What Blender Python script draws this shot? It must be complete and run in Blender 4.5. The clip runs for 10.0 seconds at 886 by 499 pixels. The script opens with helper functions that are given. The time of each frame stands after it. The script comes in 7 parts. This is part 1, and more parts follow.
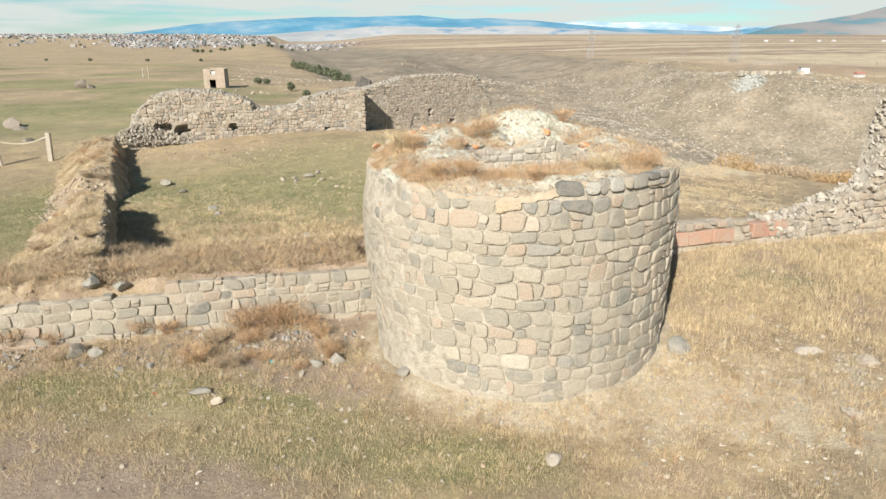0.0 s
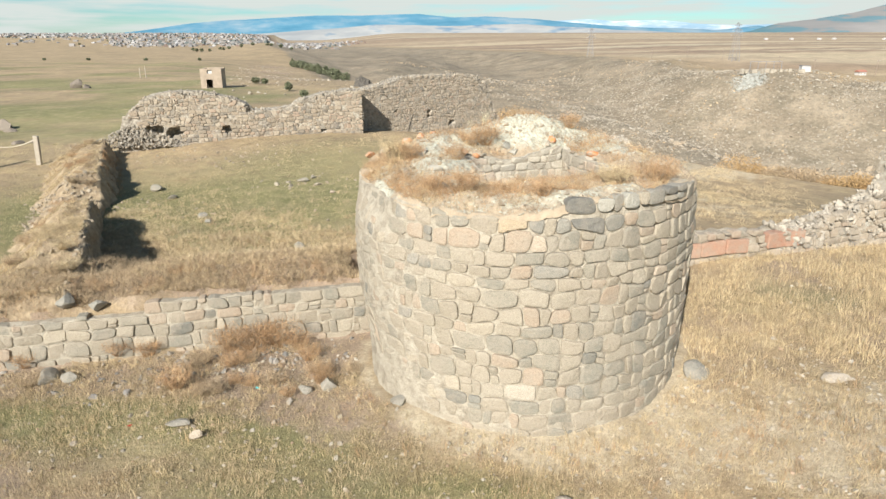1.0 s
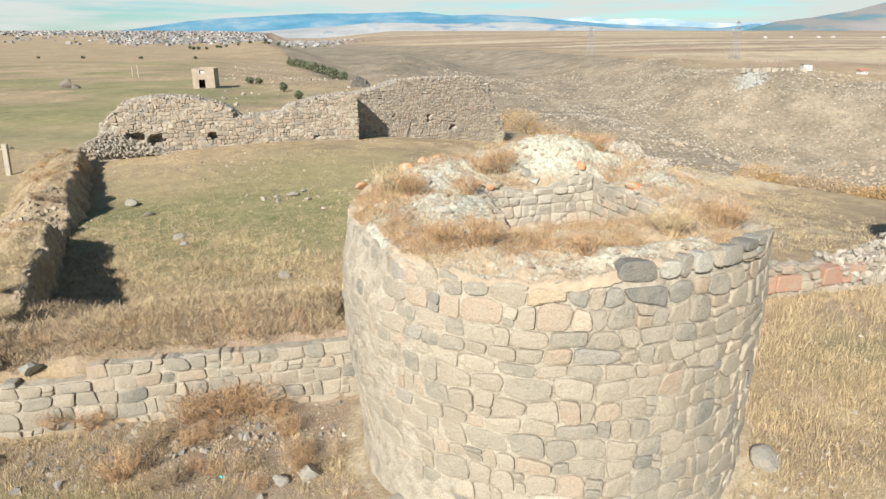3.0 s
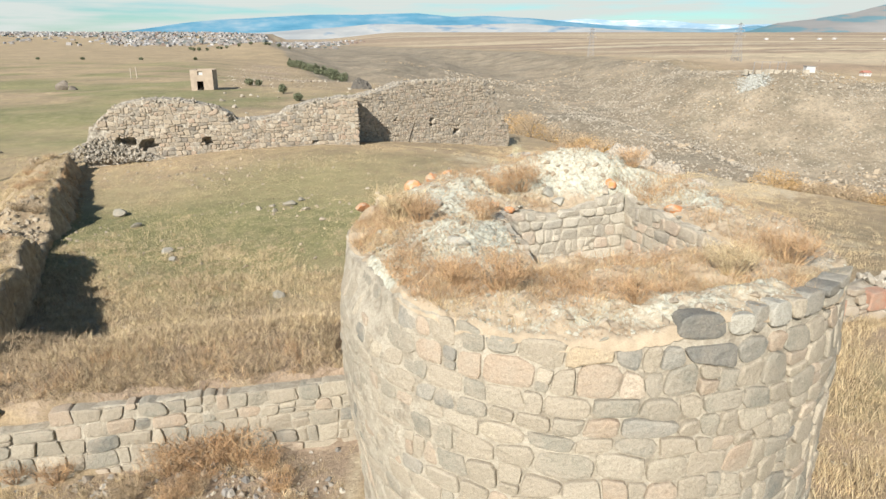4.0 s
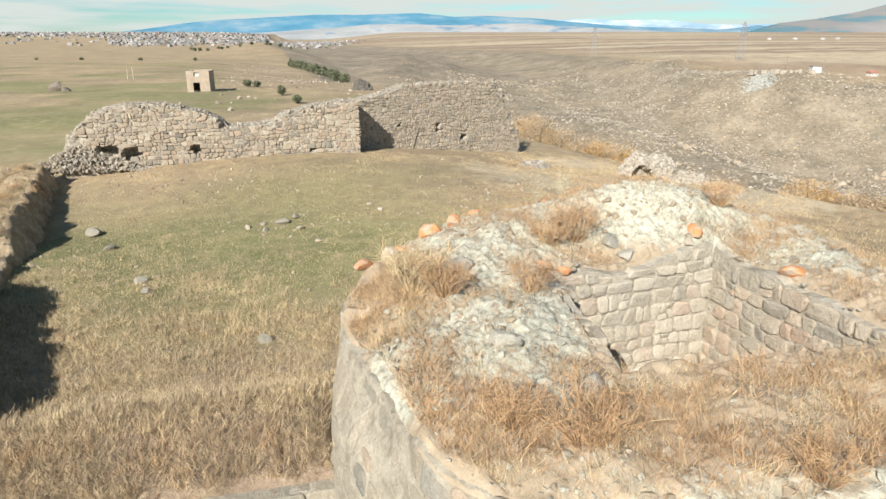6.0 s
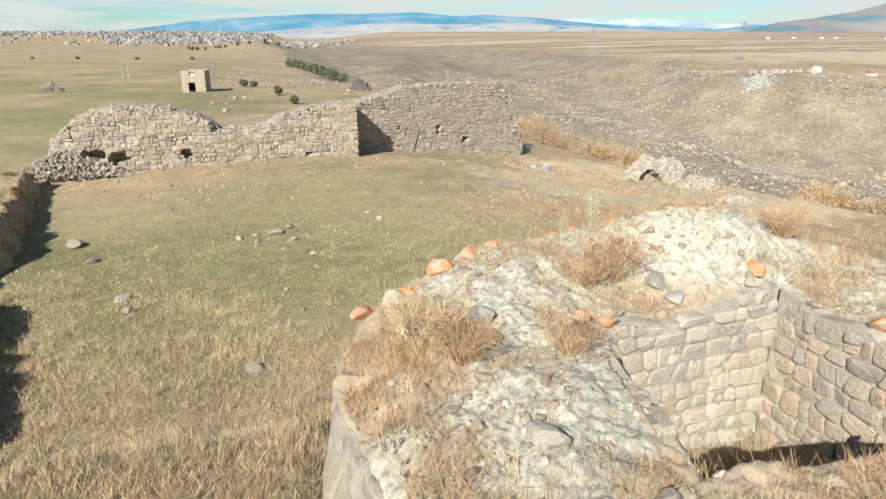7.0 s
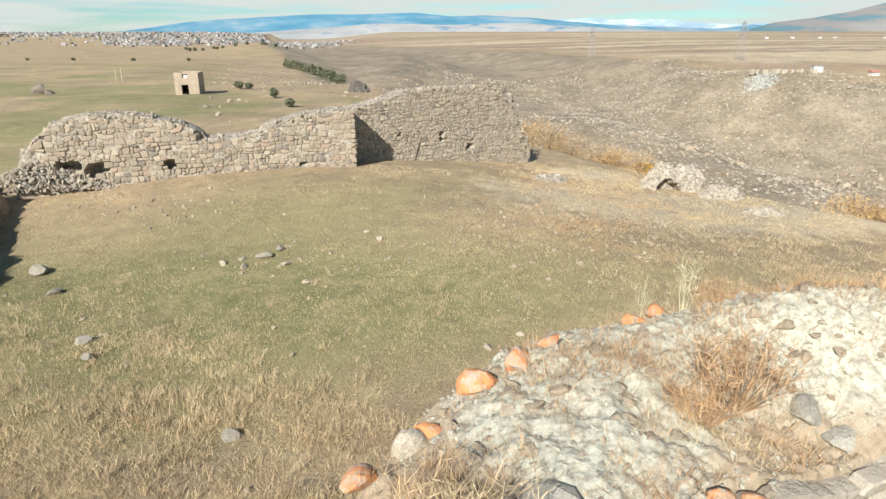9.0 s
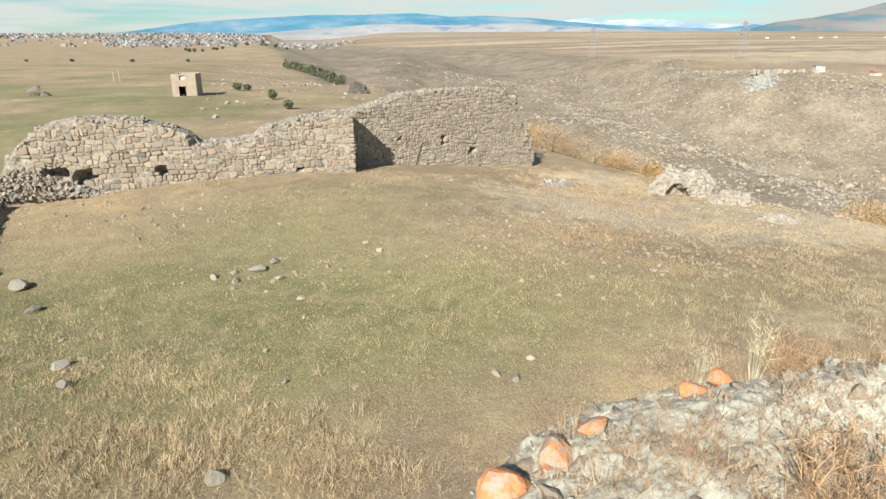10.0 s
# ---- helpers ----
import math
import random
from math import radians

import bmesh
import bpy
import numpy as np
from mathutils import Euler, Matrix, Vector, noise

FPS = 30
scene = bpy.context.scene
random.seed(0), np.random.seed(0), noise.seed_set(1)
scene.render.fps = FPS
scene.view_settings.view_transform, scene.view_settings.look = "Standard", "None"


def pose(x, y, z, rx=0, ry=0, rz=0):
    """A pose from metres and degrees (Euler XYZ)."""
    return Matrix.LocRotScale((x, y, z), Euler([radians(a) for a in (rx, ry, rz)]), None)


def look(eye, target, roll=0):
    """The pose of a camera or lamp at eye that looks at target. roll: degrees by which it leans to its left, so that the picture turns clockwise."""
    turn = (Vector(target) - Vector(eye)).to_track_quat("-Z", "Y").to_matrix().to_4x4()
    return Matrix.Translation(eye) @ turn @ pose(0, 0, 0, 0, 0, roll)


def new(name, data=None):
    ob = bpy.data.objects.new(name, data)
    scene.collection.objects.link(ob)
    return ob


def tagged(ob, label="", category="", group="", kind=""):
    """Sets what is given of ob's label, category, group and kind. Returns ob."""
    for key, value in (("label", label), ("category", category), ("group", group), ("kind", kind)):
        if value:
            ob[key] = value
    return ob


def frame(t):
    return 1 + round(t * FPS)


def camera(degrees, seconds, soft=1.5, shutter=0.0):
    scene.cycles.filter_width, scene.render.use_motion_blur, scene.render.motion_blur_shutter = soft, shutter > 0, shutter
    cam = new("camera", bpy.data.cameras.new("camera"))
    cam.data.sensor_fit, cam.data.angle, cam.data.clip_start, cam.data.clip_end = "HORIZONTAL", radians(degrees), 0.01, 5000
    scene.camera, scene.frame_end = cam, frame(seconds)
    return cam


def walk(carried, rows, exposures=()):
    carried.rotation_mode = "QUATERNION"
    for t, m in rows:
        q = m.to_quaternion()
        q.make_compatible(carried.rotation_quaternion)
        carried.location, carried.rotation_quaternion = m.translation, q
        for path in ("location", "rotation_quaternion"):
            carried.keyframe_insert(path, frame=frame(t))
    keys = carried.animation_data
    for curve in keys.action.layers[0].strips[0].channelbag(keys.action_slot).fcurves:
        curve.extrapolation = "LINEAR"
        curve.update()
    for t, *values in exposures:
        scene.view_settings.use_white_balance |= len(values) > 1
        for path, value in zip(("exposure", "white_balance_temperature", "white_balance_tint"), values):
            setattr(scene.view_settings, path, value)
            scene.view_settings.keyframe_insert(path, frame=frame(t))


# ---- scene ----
cam = camera(69.4, 10.0, soft=1.5)
PATH = [
    (0, (0.013, -0.038, 7.165), (0.005, 1.861, 6.539), -0.0),
    (0.5, (0.036, 0.476, 7.191), (0.028, 2.375, 6.564), -0.1),
    (1, (0.046, 1.161, 7.231), (0.038, 3.059, 6.601), -0.1),
    (1.5, (0.051, 1.851, 7.231), (0.043, 3.749, 6.6), -0.1),
    (2, (0.02, 2.66, 7.265), (0.014, 4.558, 6.636), -0.1),
    (2.5, (-0.047, 3.4, 7.324), (-0.051, 5.298, 6.693), -0.0),
    (2.7, (-0.091, 3.722, 7.35), (-0.094, 5.619, 6.717), 0.0),
    (3.8, (-0.302, 5.6, 7.396), (-0.306, 7.496, 6.759), -0.2),
    (4, (-0.36, 5.93, 7.37), (-0.364, 7.828, 6.738), 0.0),
    (4.5, (-0.471, 6.69, 7.363), (-0.475, 8.588, 6.731), 0.0),
    (5, (-0.583, 7.565, 7.359), (-0.588, 9.462, 6.726), 0.0),
    (5.5, (-0.669, 8.342, 7.35), (-0.673, 10.239, 6.717), -0.0),
    (5.7, (-0.696, 8.671, 7.333), (-0.705, 10.569, 6.701), -0.0),
    (6.8, (-0.904, 10.438, 7.342), (-0.907, 12.336, 6.71), -0.1),
    (7, (-0.934, 10.74, 7.345), (-0.937, 12.637, 6.711), -0.0),
    (7.5, (-1.004, 11.429, 7.34), (-1.006, 13.326, 6.707), -0.0),
    (8, (-1.078, 12.182, 7.35), (-1.079, 14.079, 6.715), -0.1),
    (8.5, (-1.171, 12.815, 7.359), (-1.171, 14.712, 6.725), -0.1),
    (9, (-1.263, 13.541, 7.357), (-1.262, 15.438, 6.724), -0.1),
    (9.5, (-1.324, 14.161, 7.343), (-1.323, 16.059, 6.711), -0.1),
    (10, (-1.366, 14.853, 7.365), (-1.366, 16.751, 6.733), -0.2),
]
walk(cam, [(t, look(eye, target, roll)) for t, eye, target, roll in PATH], exposures=[(0.0, 0.74, 6540, 10), (10.0, 0.74, 6540, 10)])


# ---- world, sun ----
SUN_EL, SUN_AZ = 31.8, 22.5     # the light travels towards +y, turned 22.5 degrees to +x
world = bpy.data.worlds.new("sky")
scene.world = world
world.use_nodes = True


def sky_nodes():
    nt = world.node_tree
    nt.nodes.clear()
    out = nt.nodes.new("ShaderNodeOutputWorld")
    bg = nt.nodes.new("ShaderNodeBackground")
    sky = nt.nodes.new("ShaderNodeTexSky")
    sky.sky_type = "NISHITA"
    sky.sun_disc = False
    sky.sun_elevation = radians(SUN_EL)
    sky.sun_rotation = radians(180 + SUN_AZ)
    sky.air_density, sky.dust_density, sky.ozone_density = 1.0, 0.1, 4.0
    tc = nt.nodes.new("ShaderNodeTexCoord")
    mp = nt.nodes.new("ShaderNodeMapping")
    mp.inputs["Scale"].default_value = (1.8, 1.8, 22.0)
    mp.inputs["Location"].default_value = (0.35, 0.1, 0.2)
    noi = nt.nodes.new("ShaderNodeTexNoise")
    noi.inputs["Scale"].default_value = 2.6
    noi.inputs["Detail"].default_value = 7
    noi.inputs["Roughness"].default_value = 0.55
    ramp = nt.nodes.new("ShaderNodeValToRGB")
    ramp.color_ramp.elements[0].position, ramp.color_ramp.elements[1].position = 0.36, 0.55
    mix = nt.nodes.new("ShaderNodeMixRGB")
    mix.inputs["Color2"].default_value = (7.3, 8.0, 7.7, 1)
    bg.inputs["Strength"].default_value = 0.058
    nt.links.new(tc.outputs["Generated"], mp.inputs["Vector"])
    nt.links.new(mp.outputs[0], noi.inputs["Vector"])
    nt.links.new(noi.outputs["Fac"], ramp.inputs["Fac"])
    xyz = nt.nodes.new("ShaderNodeSeparateXYZ")
    nt.links.new(tc.outputs["Generated"], xyz.inputs[0])
    high = nt.nodes.new("ShaderNodeMapRange")
    high.inputs["From Min"].default_value, high.inputs["From Max"].default_value = 0.12, 0.45
    high.inputs["To Min"].default_value, high.inputs["To Max"].default_value = 1.0, 0.12
    nt.links.new(xyz.outputs["Z"], high.inputs["Value"])
    cloud = nt.nodes.new("ShaderNodeMath")
    cloud.operation = "MULTIPLY"
    nt.links.new(ramp.outputs["Color"], cloud.inputs[0])
    nt.links.new(high.outputs[0], cloud.inputs[1])
    nt.links.new(cloud.outputs[0], mix.inputs["Fac"])
    clear = nt.nodes.new("ShaderNodeMixRGB")
    clear.blend_type = "MULTIPLY"
    clear.inputs["Fac"].default_value = 1.0
    clear.inputs["Color2"].default_value = (0.66, 0.97, 1.08, 1)
    nt.links.new(sky.outputs[0], clear.inputs["Color1"])
    nt.links.new(clear.outputs[0], mix.inputs["Color1"])
    nt.links.new(mix.outputs[0], bg.inputs["Color"])
    nt.links.new(bg.outputs[0], out.inputs["Surface"])


sky_nodes()
sun = new("sun", bpy.data.lights.new("sun", "SUN"))
sun.data.energy, sun.data.angle, sun.data.color = 5.0, radians(0.53), (1.0, 0.965, 0.92)
sun.matrix_world = look((0, 0, 60), (math.sin(radians(SUN_AZ)) * 50, math.cos(radians(SUN_AZ)) * 50, 60 - 50 * math.tan(radians(SUN_EL))))

# ---- materials ----


def material(name, rough=0.9):
    m = bpy.data.materials.new(name)
    m.use_nodes = True
    bsdf = m.node_tree.nodes["Principled BSDF"]
    bsdf.inputs["Roughness"].default_value = rough
    bsdf.inputs["Specular IOR Level"].default_value = 0.25
    return m, m.node_tree, bsdf


def noise_node(nt, scale, detail=4.0, rough=0.55, vector=None):
    n = nt.nodes.new("ShaderNodeTexNoise")
    n.inputs["Scale"].default_value = scale
    n.inputs["Detail"].default_value = detail
    n.inputs["Roughness"].default_value = rough
    if vector is None:
        vector = nt.nodes.new("ShaderNodeNewGeometry").outputs["Position"]
    nt.links.new(vector, n.inputs["Vector"])
    return n.outputs["Fac"]


def ramp_node(nt, fac, stops, mode="LINEAR"):
    r = nt.nodes.new("ShaderNodeValToRGB")
    r.color_ramp.interpolation = mode
    els = r.color_ramp.elements
    while len(els) < len(stops):
        els.new(0.5)
    for e, (p, c) in zip(els, stops):
        e.position, e.color = p, (*c, 1) if len(c) == 3 else c
    nt.links.new(fac, r.inputs["Fac"])
    return r.outputs["Color"]


def mix_node(nt, fac, a, b, mode="MIX"):
    n = nt.nodes.new("ShaderNodeMixRGB")
    n.blend_type = mode
    for key, v in (("Fac", fac), ("Color1", a), ("Color2", b)):
        if isinstance(v, (int, float)):
            n.inputs[key].default_value = v
        elif isinstance(v, tuple):
            n.inputs[key].default_value = (*v, 1)
        else:
            nt.links.new(v, n.inputs[key])
    return n.outputs[0]


def bump_node(nt, bsdf, height, strength=0.4, distance=0.02):
    b = nt.nodes.new("ShaderNodeBump")
    b.inputs["Strength"].default_value = strength
    b.inputs["Distance"].default_value = distance
    nt.links.new(height, b.inputs["Height"])
    nt.links.new(b.outputs[0], bsdf.inputs["Normal"])


def random_socket(nt, island):
    if island:
        return nt.nodes.new("ShaderNodeNewGeometry").outputs["Random Per Island"]
    return nt.nodes.new("ShaderNodeObjectInfo").outputs["Random"]


def stone_material(name, stops, island, dust=(0.38, 0.33, 0.255), dusty=0.65):
    """Weathered blocks: one tint a stone, mottling, pale dust and a rough face."""
    m, nt, bsdf = material(name, 0.92)
    base = ramp_node(nt, random_socket(nt, island), stops, "CONSTANT")
    where = nt.nodes.new("ShaderNodeNewGeometry").outputs["Position"]
    fine = noise_node(nt, 26, 6, 0.7, where)
    blot = noise_node(nt, 3.2, 7, 0.66, where)
    col = mix_node(nt, 0.75, base, ramp_node(nt, fine, [(0.25, (0.62, 0.60, 0.57)), (0.75, (1.3, 1.27, 1.22))]), "MULTIPLY")
    grit = noise_node(nt, 62, 4, 0.75, where)
    col = mix_node(nt, 0.7, col, ramp_node(nt, grit, [(0.34, (0.55, 0.53, 0.5)), (0.47, (1.0, 1.0, 1.0)), (0.7, (1.22, 1.2, 1.16))]), "MULTIPLY")
    dustmask = ramp_node(nt, blot, [(0.36, (0, 0, 0)), (0.62, (dusty, dusty, dusty))])
    col = mix_node(nt, dustmask, col, mix_node(nt, 0.8, dust, ramp_node(nt, grit, [(0.34, (0.72, 0.7, 0.67)), (0.6, (1.08, 1.07, 1.05))]), "MULTIPLY"))
    nt.links.new(col, bsdf.inputs["Base Color"])
    bump_node(nt, bsdf, noise_node(nt, 13, 9, 0.7, where), 0.8, 0.05)
    return m


STOPS = [(0.0, (0.335, 0.298, 0.228)), (0.17, (0.375, 0.337, 0.262)), (0.32, (0.30, 0.278, 0.22)), (0.46, (0.385, 0.312, 0.233)), (0.55, (0.262, 0.25, 0.203)), (0.70, (0.355, 0.313, 0.24)), (0.87, (0.20, 0.198, 0.17)), (0.91, (0.42, 0.372, 0.285)), (0.97, (0.385, 0.305, 0.225))]
FAR_STOPS = [(0.0, (0.33, 0.275, 0.205)), (0.25, (0.365, 0.312, 0.237)), (0.45, (0.285, 0.248, 0.19)), (0.6, (0.355, 0.275, 0.205)), (0.7, (0.25, 0.23, 0.188)), (0.82, (0.42, 0.365, 0.283)), (0.93, (0.19, 0.178, 0.153))]
m_stone = stone_material("weathered_block", STOPS, False)
m_stone_joined = stone_material("weathered_blocks", STOPS, True)
m_far_stone = stone_material("curtain_block", FAR_STOPS, False, dust=(0.38, 0.31, 0.235), dusty=0.45)
m_end_stone = stone_material("field_stone", FAR_STOPS, False, dust=(0.45, 0.385, 0.30), dusty=0.75)
m_end_joined = stone_material("field_stones", FAR_STOPS, True, dust=(0.45, 0.385, 0.30), dusty=0.75)
m_far_joined = stone_material("curtain_blocks", FAR_STOPS, True, dust=(0.38, 0.31, 0.235), dusty=0.45)
m_rubble_earthy = stone_material("earthy_rubble", [(0.0, (0.30, 0.26, 0.20)), (0.4, (0.36, 0.30, 0.22)), (0.7, (0.26, 0.23, 0.18)), (0.9, (0.44, 0.39, 0.31))], True, dust=(0.36, 0.29, 0.20))
m_rubble_pale = stone_material("pale_rubble", [(0.0, (0.34, 0.31, 0.255)), (0.3, (0.42, 0.38, 0.315)), (0.55, (0.27, 0.25, 0.21)), (0.75, (0.48, 0.44, 0.37))], True)
m_gravel = stone_material("pale_gravel", [(0.0, (0.38, 0.335, 0.26)), (0.3, (0.44, 0.395, 0.315)), (0.55, (0.30, 0.265, 0.21)), (0.75, (0.50, 0.455, 0.375)), (0.93, (0.42, 0.30, 0.205))], True, dusty=0.35)
m_rubble_lichen = stone_material("lichened_rubble", [(0.0, (0.42, 0.395, 0.325)), (0.35, (0.34, 0.318, 0.265)), (0.6, (0.50, 0.48, 0.395)), (0.88, (0.43, 0.35, 0.27))], True, dust=(0.47, 0.458, 0.37), dusty=0.8)
m_rubble_far = stone_material("grey_buff_rubble", [(0.0, (0.27, 0.25, 0.21)), (0.3, (0.34, 0.305, 0.245)), (0.55, (0.20, 0.185, 0.16)), (0.75, (0.31, 0.265, 0.205)), (0.92, (0.42, 0.385, 0.32))], True, dust=(0.40, 0.35, 0.275), dusty=0.5)
m_rubble_grey = stone_material("grey_rubble", [(0.0, (0.25, 0.24, 0.225)), (0.3, (0.34, 0.315, 0.275)), (0.55, (0.17, 0.165, 0.155)), (0.75, (0.30, 0.26, 0.21)), (0.92, (0.42, 0.40, 0.36))], True, dusty=0.3)
m_slope = stone_material("slope_stone", [(0.0, (0.32, 0.285, 0.225)), (0.3, (0.37, 0.335, 0.27)), (0.6, (0.26, 0.23, 0.18)), (0.85, (0.43, 0.395, 0.325))], True, dusty=0.3)
m_dark = stone_material("dark_basalt", [(0.0, (0.18, 0.178, 0.158)), (0.5, (0.21, 0.206, 0.18))], False, dusty=0.35)
m_black_rock = stone_material("black_basalt", [(0.0, (0.07, 0.066, 0.06)), (0.4, (0.14, 0.13, 0.115)), (0.75, (0.24, 0.215, 0.175))], True, dusty=0.2)
m_brown_rock = stone_material("brown_masonry", [(0.0, (0.17, 0.145, 0.12)), (0.5, (0.23, 0.195, 0.155))], False, dusty=0.3)
m_grey = stone_material("grey_basalt", [(0.0, (0.25, 0.245, 0.212)), (0.5, (0.29, 0.28, 0.24))], False, dusty=0.45)
m_slab = stone_material("pale_grey_slab", [(0.0, (0.39, 0.375, 0.32)), (0.5, (0.35, 0.338, 0.29))], False, dust=(0.45, 0.425, 0.35), dusty=0.6)
m_pale = stone_material("pale_limestone", [(0.0, (0.50, 0.45, 0.36)), (0.5, (0.46, 0.415, 0.335))], False, dusty=0.3)
m_buff = stone_material("buff_block", [(0.0, (0.47, 0.40, 0.31)), (0.5, (0.42, 0.37, 0.30))], False, dusty=0.3)
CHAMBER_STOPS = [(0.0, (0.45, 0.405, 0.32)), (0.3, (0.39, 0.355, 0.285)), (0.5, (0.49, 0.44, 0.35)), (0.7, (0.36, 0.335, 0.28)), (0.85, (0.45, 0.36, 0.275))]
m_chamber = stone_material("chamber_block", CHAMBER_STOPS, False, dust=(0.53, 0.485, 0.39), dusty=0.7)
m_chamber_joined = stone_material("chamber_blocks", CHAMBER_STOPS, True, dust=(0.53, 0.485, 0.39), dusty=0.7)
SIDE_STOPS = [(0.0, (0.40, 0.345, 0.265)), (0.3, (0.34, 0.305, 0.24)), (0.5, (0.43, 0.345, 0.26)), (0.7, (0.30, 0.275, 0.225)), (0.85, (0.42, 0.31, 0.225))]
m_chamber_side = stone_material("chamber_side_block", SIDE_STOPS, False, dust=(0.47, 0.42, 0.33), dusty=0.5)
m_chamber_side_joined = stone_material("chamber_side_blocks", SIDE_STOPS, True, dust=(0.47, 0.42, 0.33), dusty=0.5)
m_scree = stone_material("grey_scree", [(0.0, (0.36, 0.37, 0.335)), (0.5, (0.45, 0.45, 0.405))], True, dust=(0.42, 0.41, 0.36), dusty=0.3)
m_ochre = stone_material("ochre_block", [(0.0, (0.44, 0.355, 0.225)), (0.5, (0.42, 0.34, 0.23))], False, dusty=0.3)
m_red = stone_material("red_tuff", [(0.0, (0.42, 0.23, 0.155)), (0.5, (0.44, 0.26, 0.18))], False, dusty=0.6)


def lichen_material():
    m, nt, bsdf = material("orange_lichen_stone", 0.9)
    n = noise_node(nt, 6, 8, 0.75)
    col = ramp_node(nt, n, [(0.37, (0.34, 0.31, 0.26)), (0.46, (0.45, 0.30, 0.19)), (0.53, (0.55, 0.225, 0.085)), (0.72, (0.58, 0.31, 0.15))])
    nt.links.new(col, bsdf.inputs["Base Color"])
    bump_node(nt, bsdf, noise_node(nt, 18, 6), 0.6, 0.03)
    return m


m_lichen = lichen_material()


def mortar_material(name, a, b, c, scale=2.4):
    m, nt, bsdf = material(name, 0.95)
    col = ramp_node(nt, noise_node(nt, scale, 8, 0.65), [(0.36, a), (0.5, b), (0.66, c)])
    col = mix_node(nt, 0.6, col, ramp_node(nt, noise_node(nt, 34, 5, 0.7), [(0.3, (0.66, 0.65, 0.62)), (0.7, (1.25, 1.24, 1.2))]), "MULTIPLY")
    nt.links.new(col, bsdf.inputs["Base Color"])
    bump_node(nt, bsdf, noise_node(nt, 16, 8, 0.7), 0.9, 0.05)
    return m


m_joint = mortar_material("weathered_joint_mortar", (0.16, 0.135, 0.105), (0.34, 0.30, 0.24), (0.50, 0.455, 0.37), 6.0)
m_flush = mortar_material("flush_lime_mortar", (0.29, 0.252, 0.192), (0.40, 0.355, 0.277), (0.47, 0.42, 0.332), 4.0)
m_chamber_mortar = mortar_material("chamber_mortar", (0.34, 0.30, 0.235), (0.44, 0.395, 0.315), (0.53, 0.48, 0.39))
m_core = mortar_material("rubble_core", (0.28, 0.24, 0.18), (0.37, 0.325, 0.255), (0.48, 0.445, 0.37))

m_earth = mortar_material("dry_earth_bank", (0.24, 0.18, 0.115), (0.33, 0.255, 0.165), (0.44, 0.35, 0.23), 3.5)


def attr(nt, name):
    a = nt.nodes.new("ShaderNodeAttribute")
    a.attribute_name = name
    return a.outputs["Fac"]


def masked(nt, name, noise_fac, lo=0.35, hi=0.65):
    """A mask kept in the mesh, its border broken up by noise."""
    add = nt.nodes.new("ShaderNodeMath")
    add.operation = "ADD"
    nt.links.new(attr(nt, name), add.inputs[0])
    sub = nt.nodes.new("ShaderNodeMath")
    sub.operation = "SUBTRACT"
    nt.links.new(noise_fac, sub.inputs[0])
    sub.inputs[1].default_value = 0.5
    nt.links.new(sub.outputs[0], add.inputs[1])
    return ramp_node(nt, add.outputs[0], [(lo, (0, 0, 0)), (hi, (1, 1, 1))])


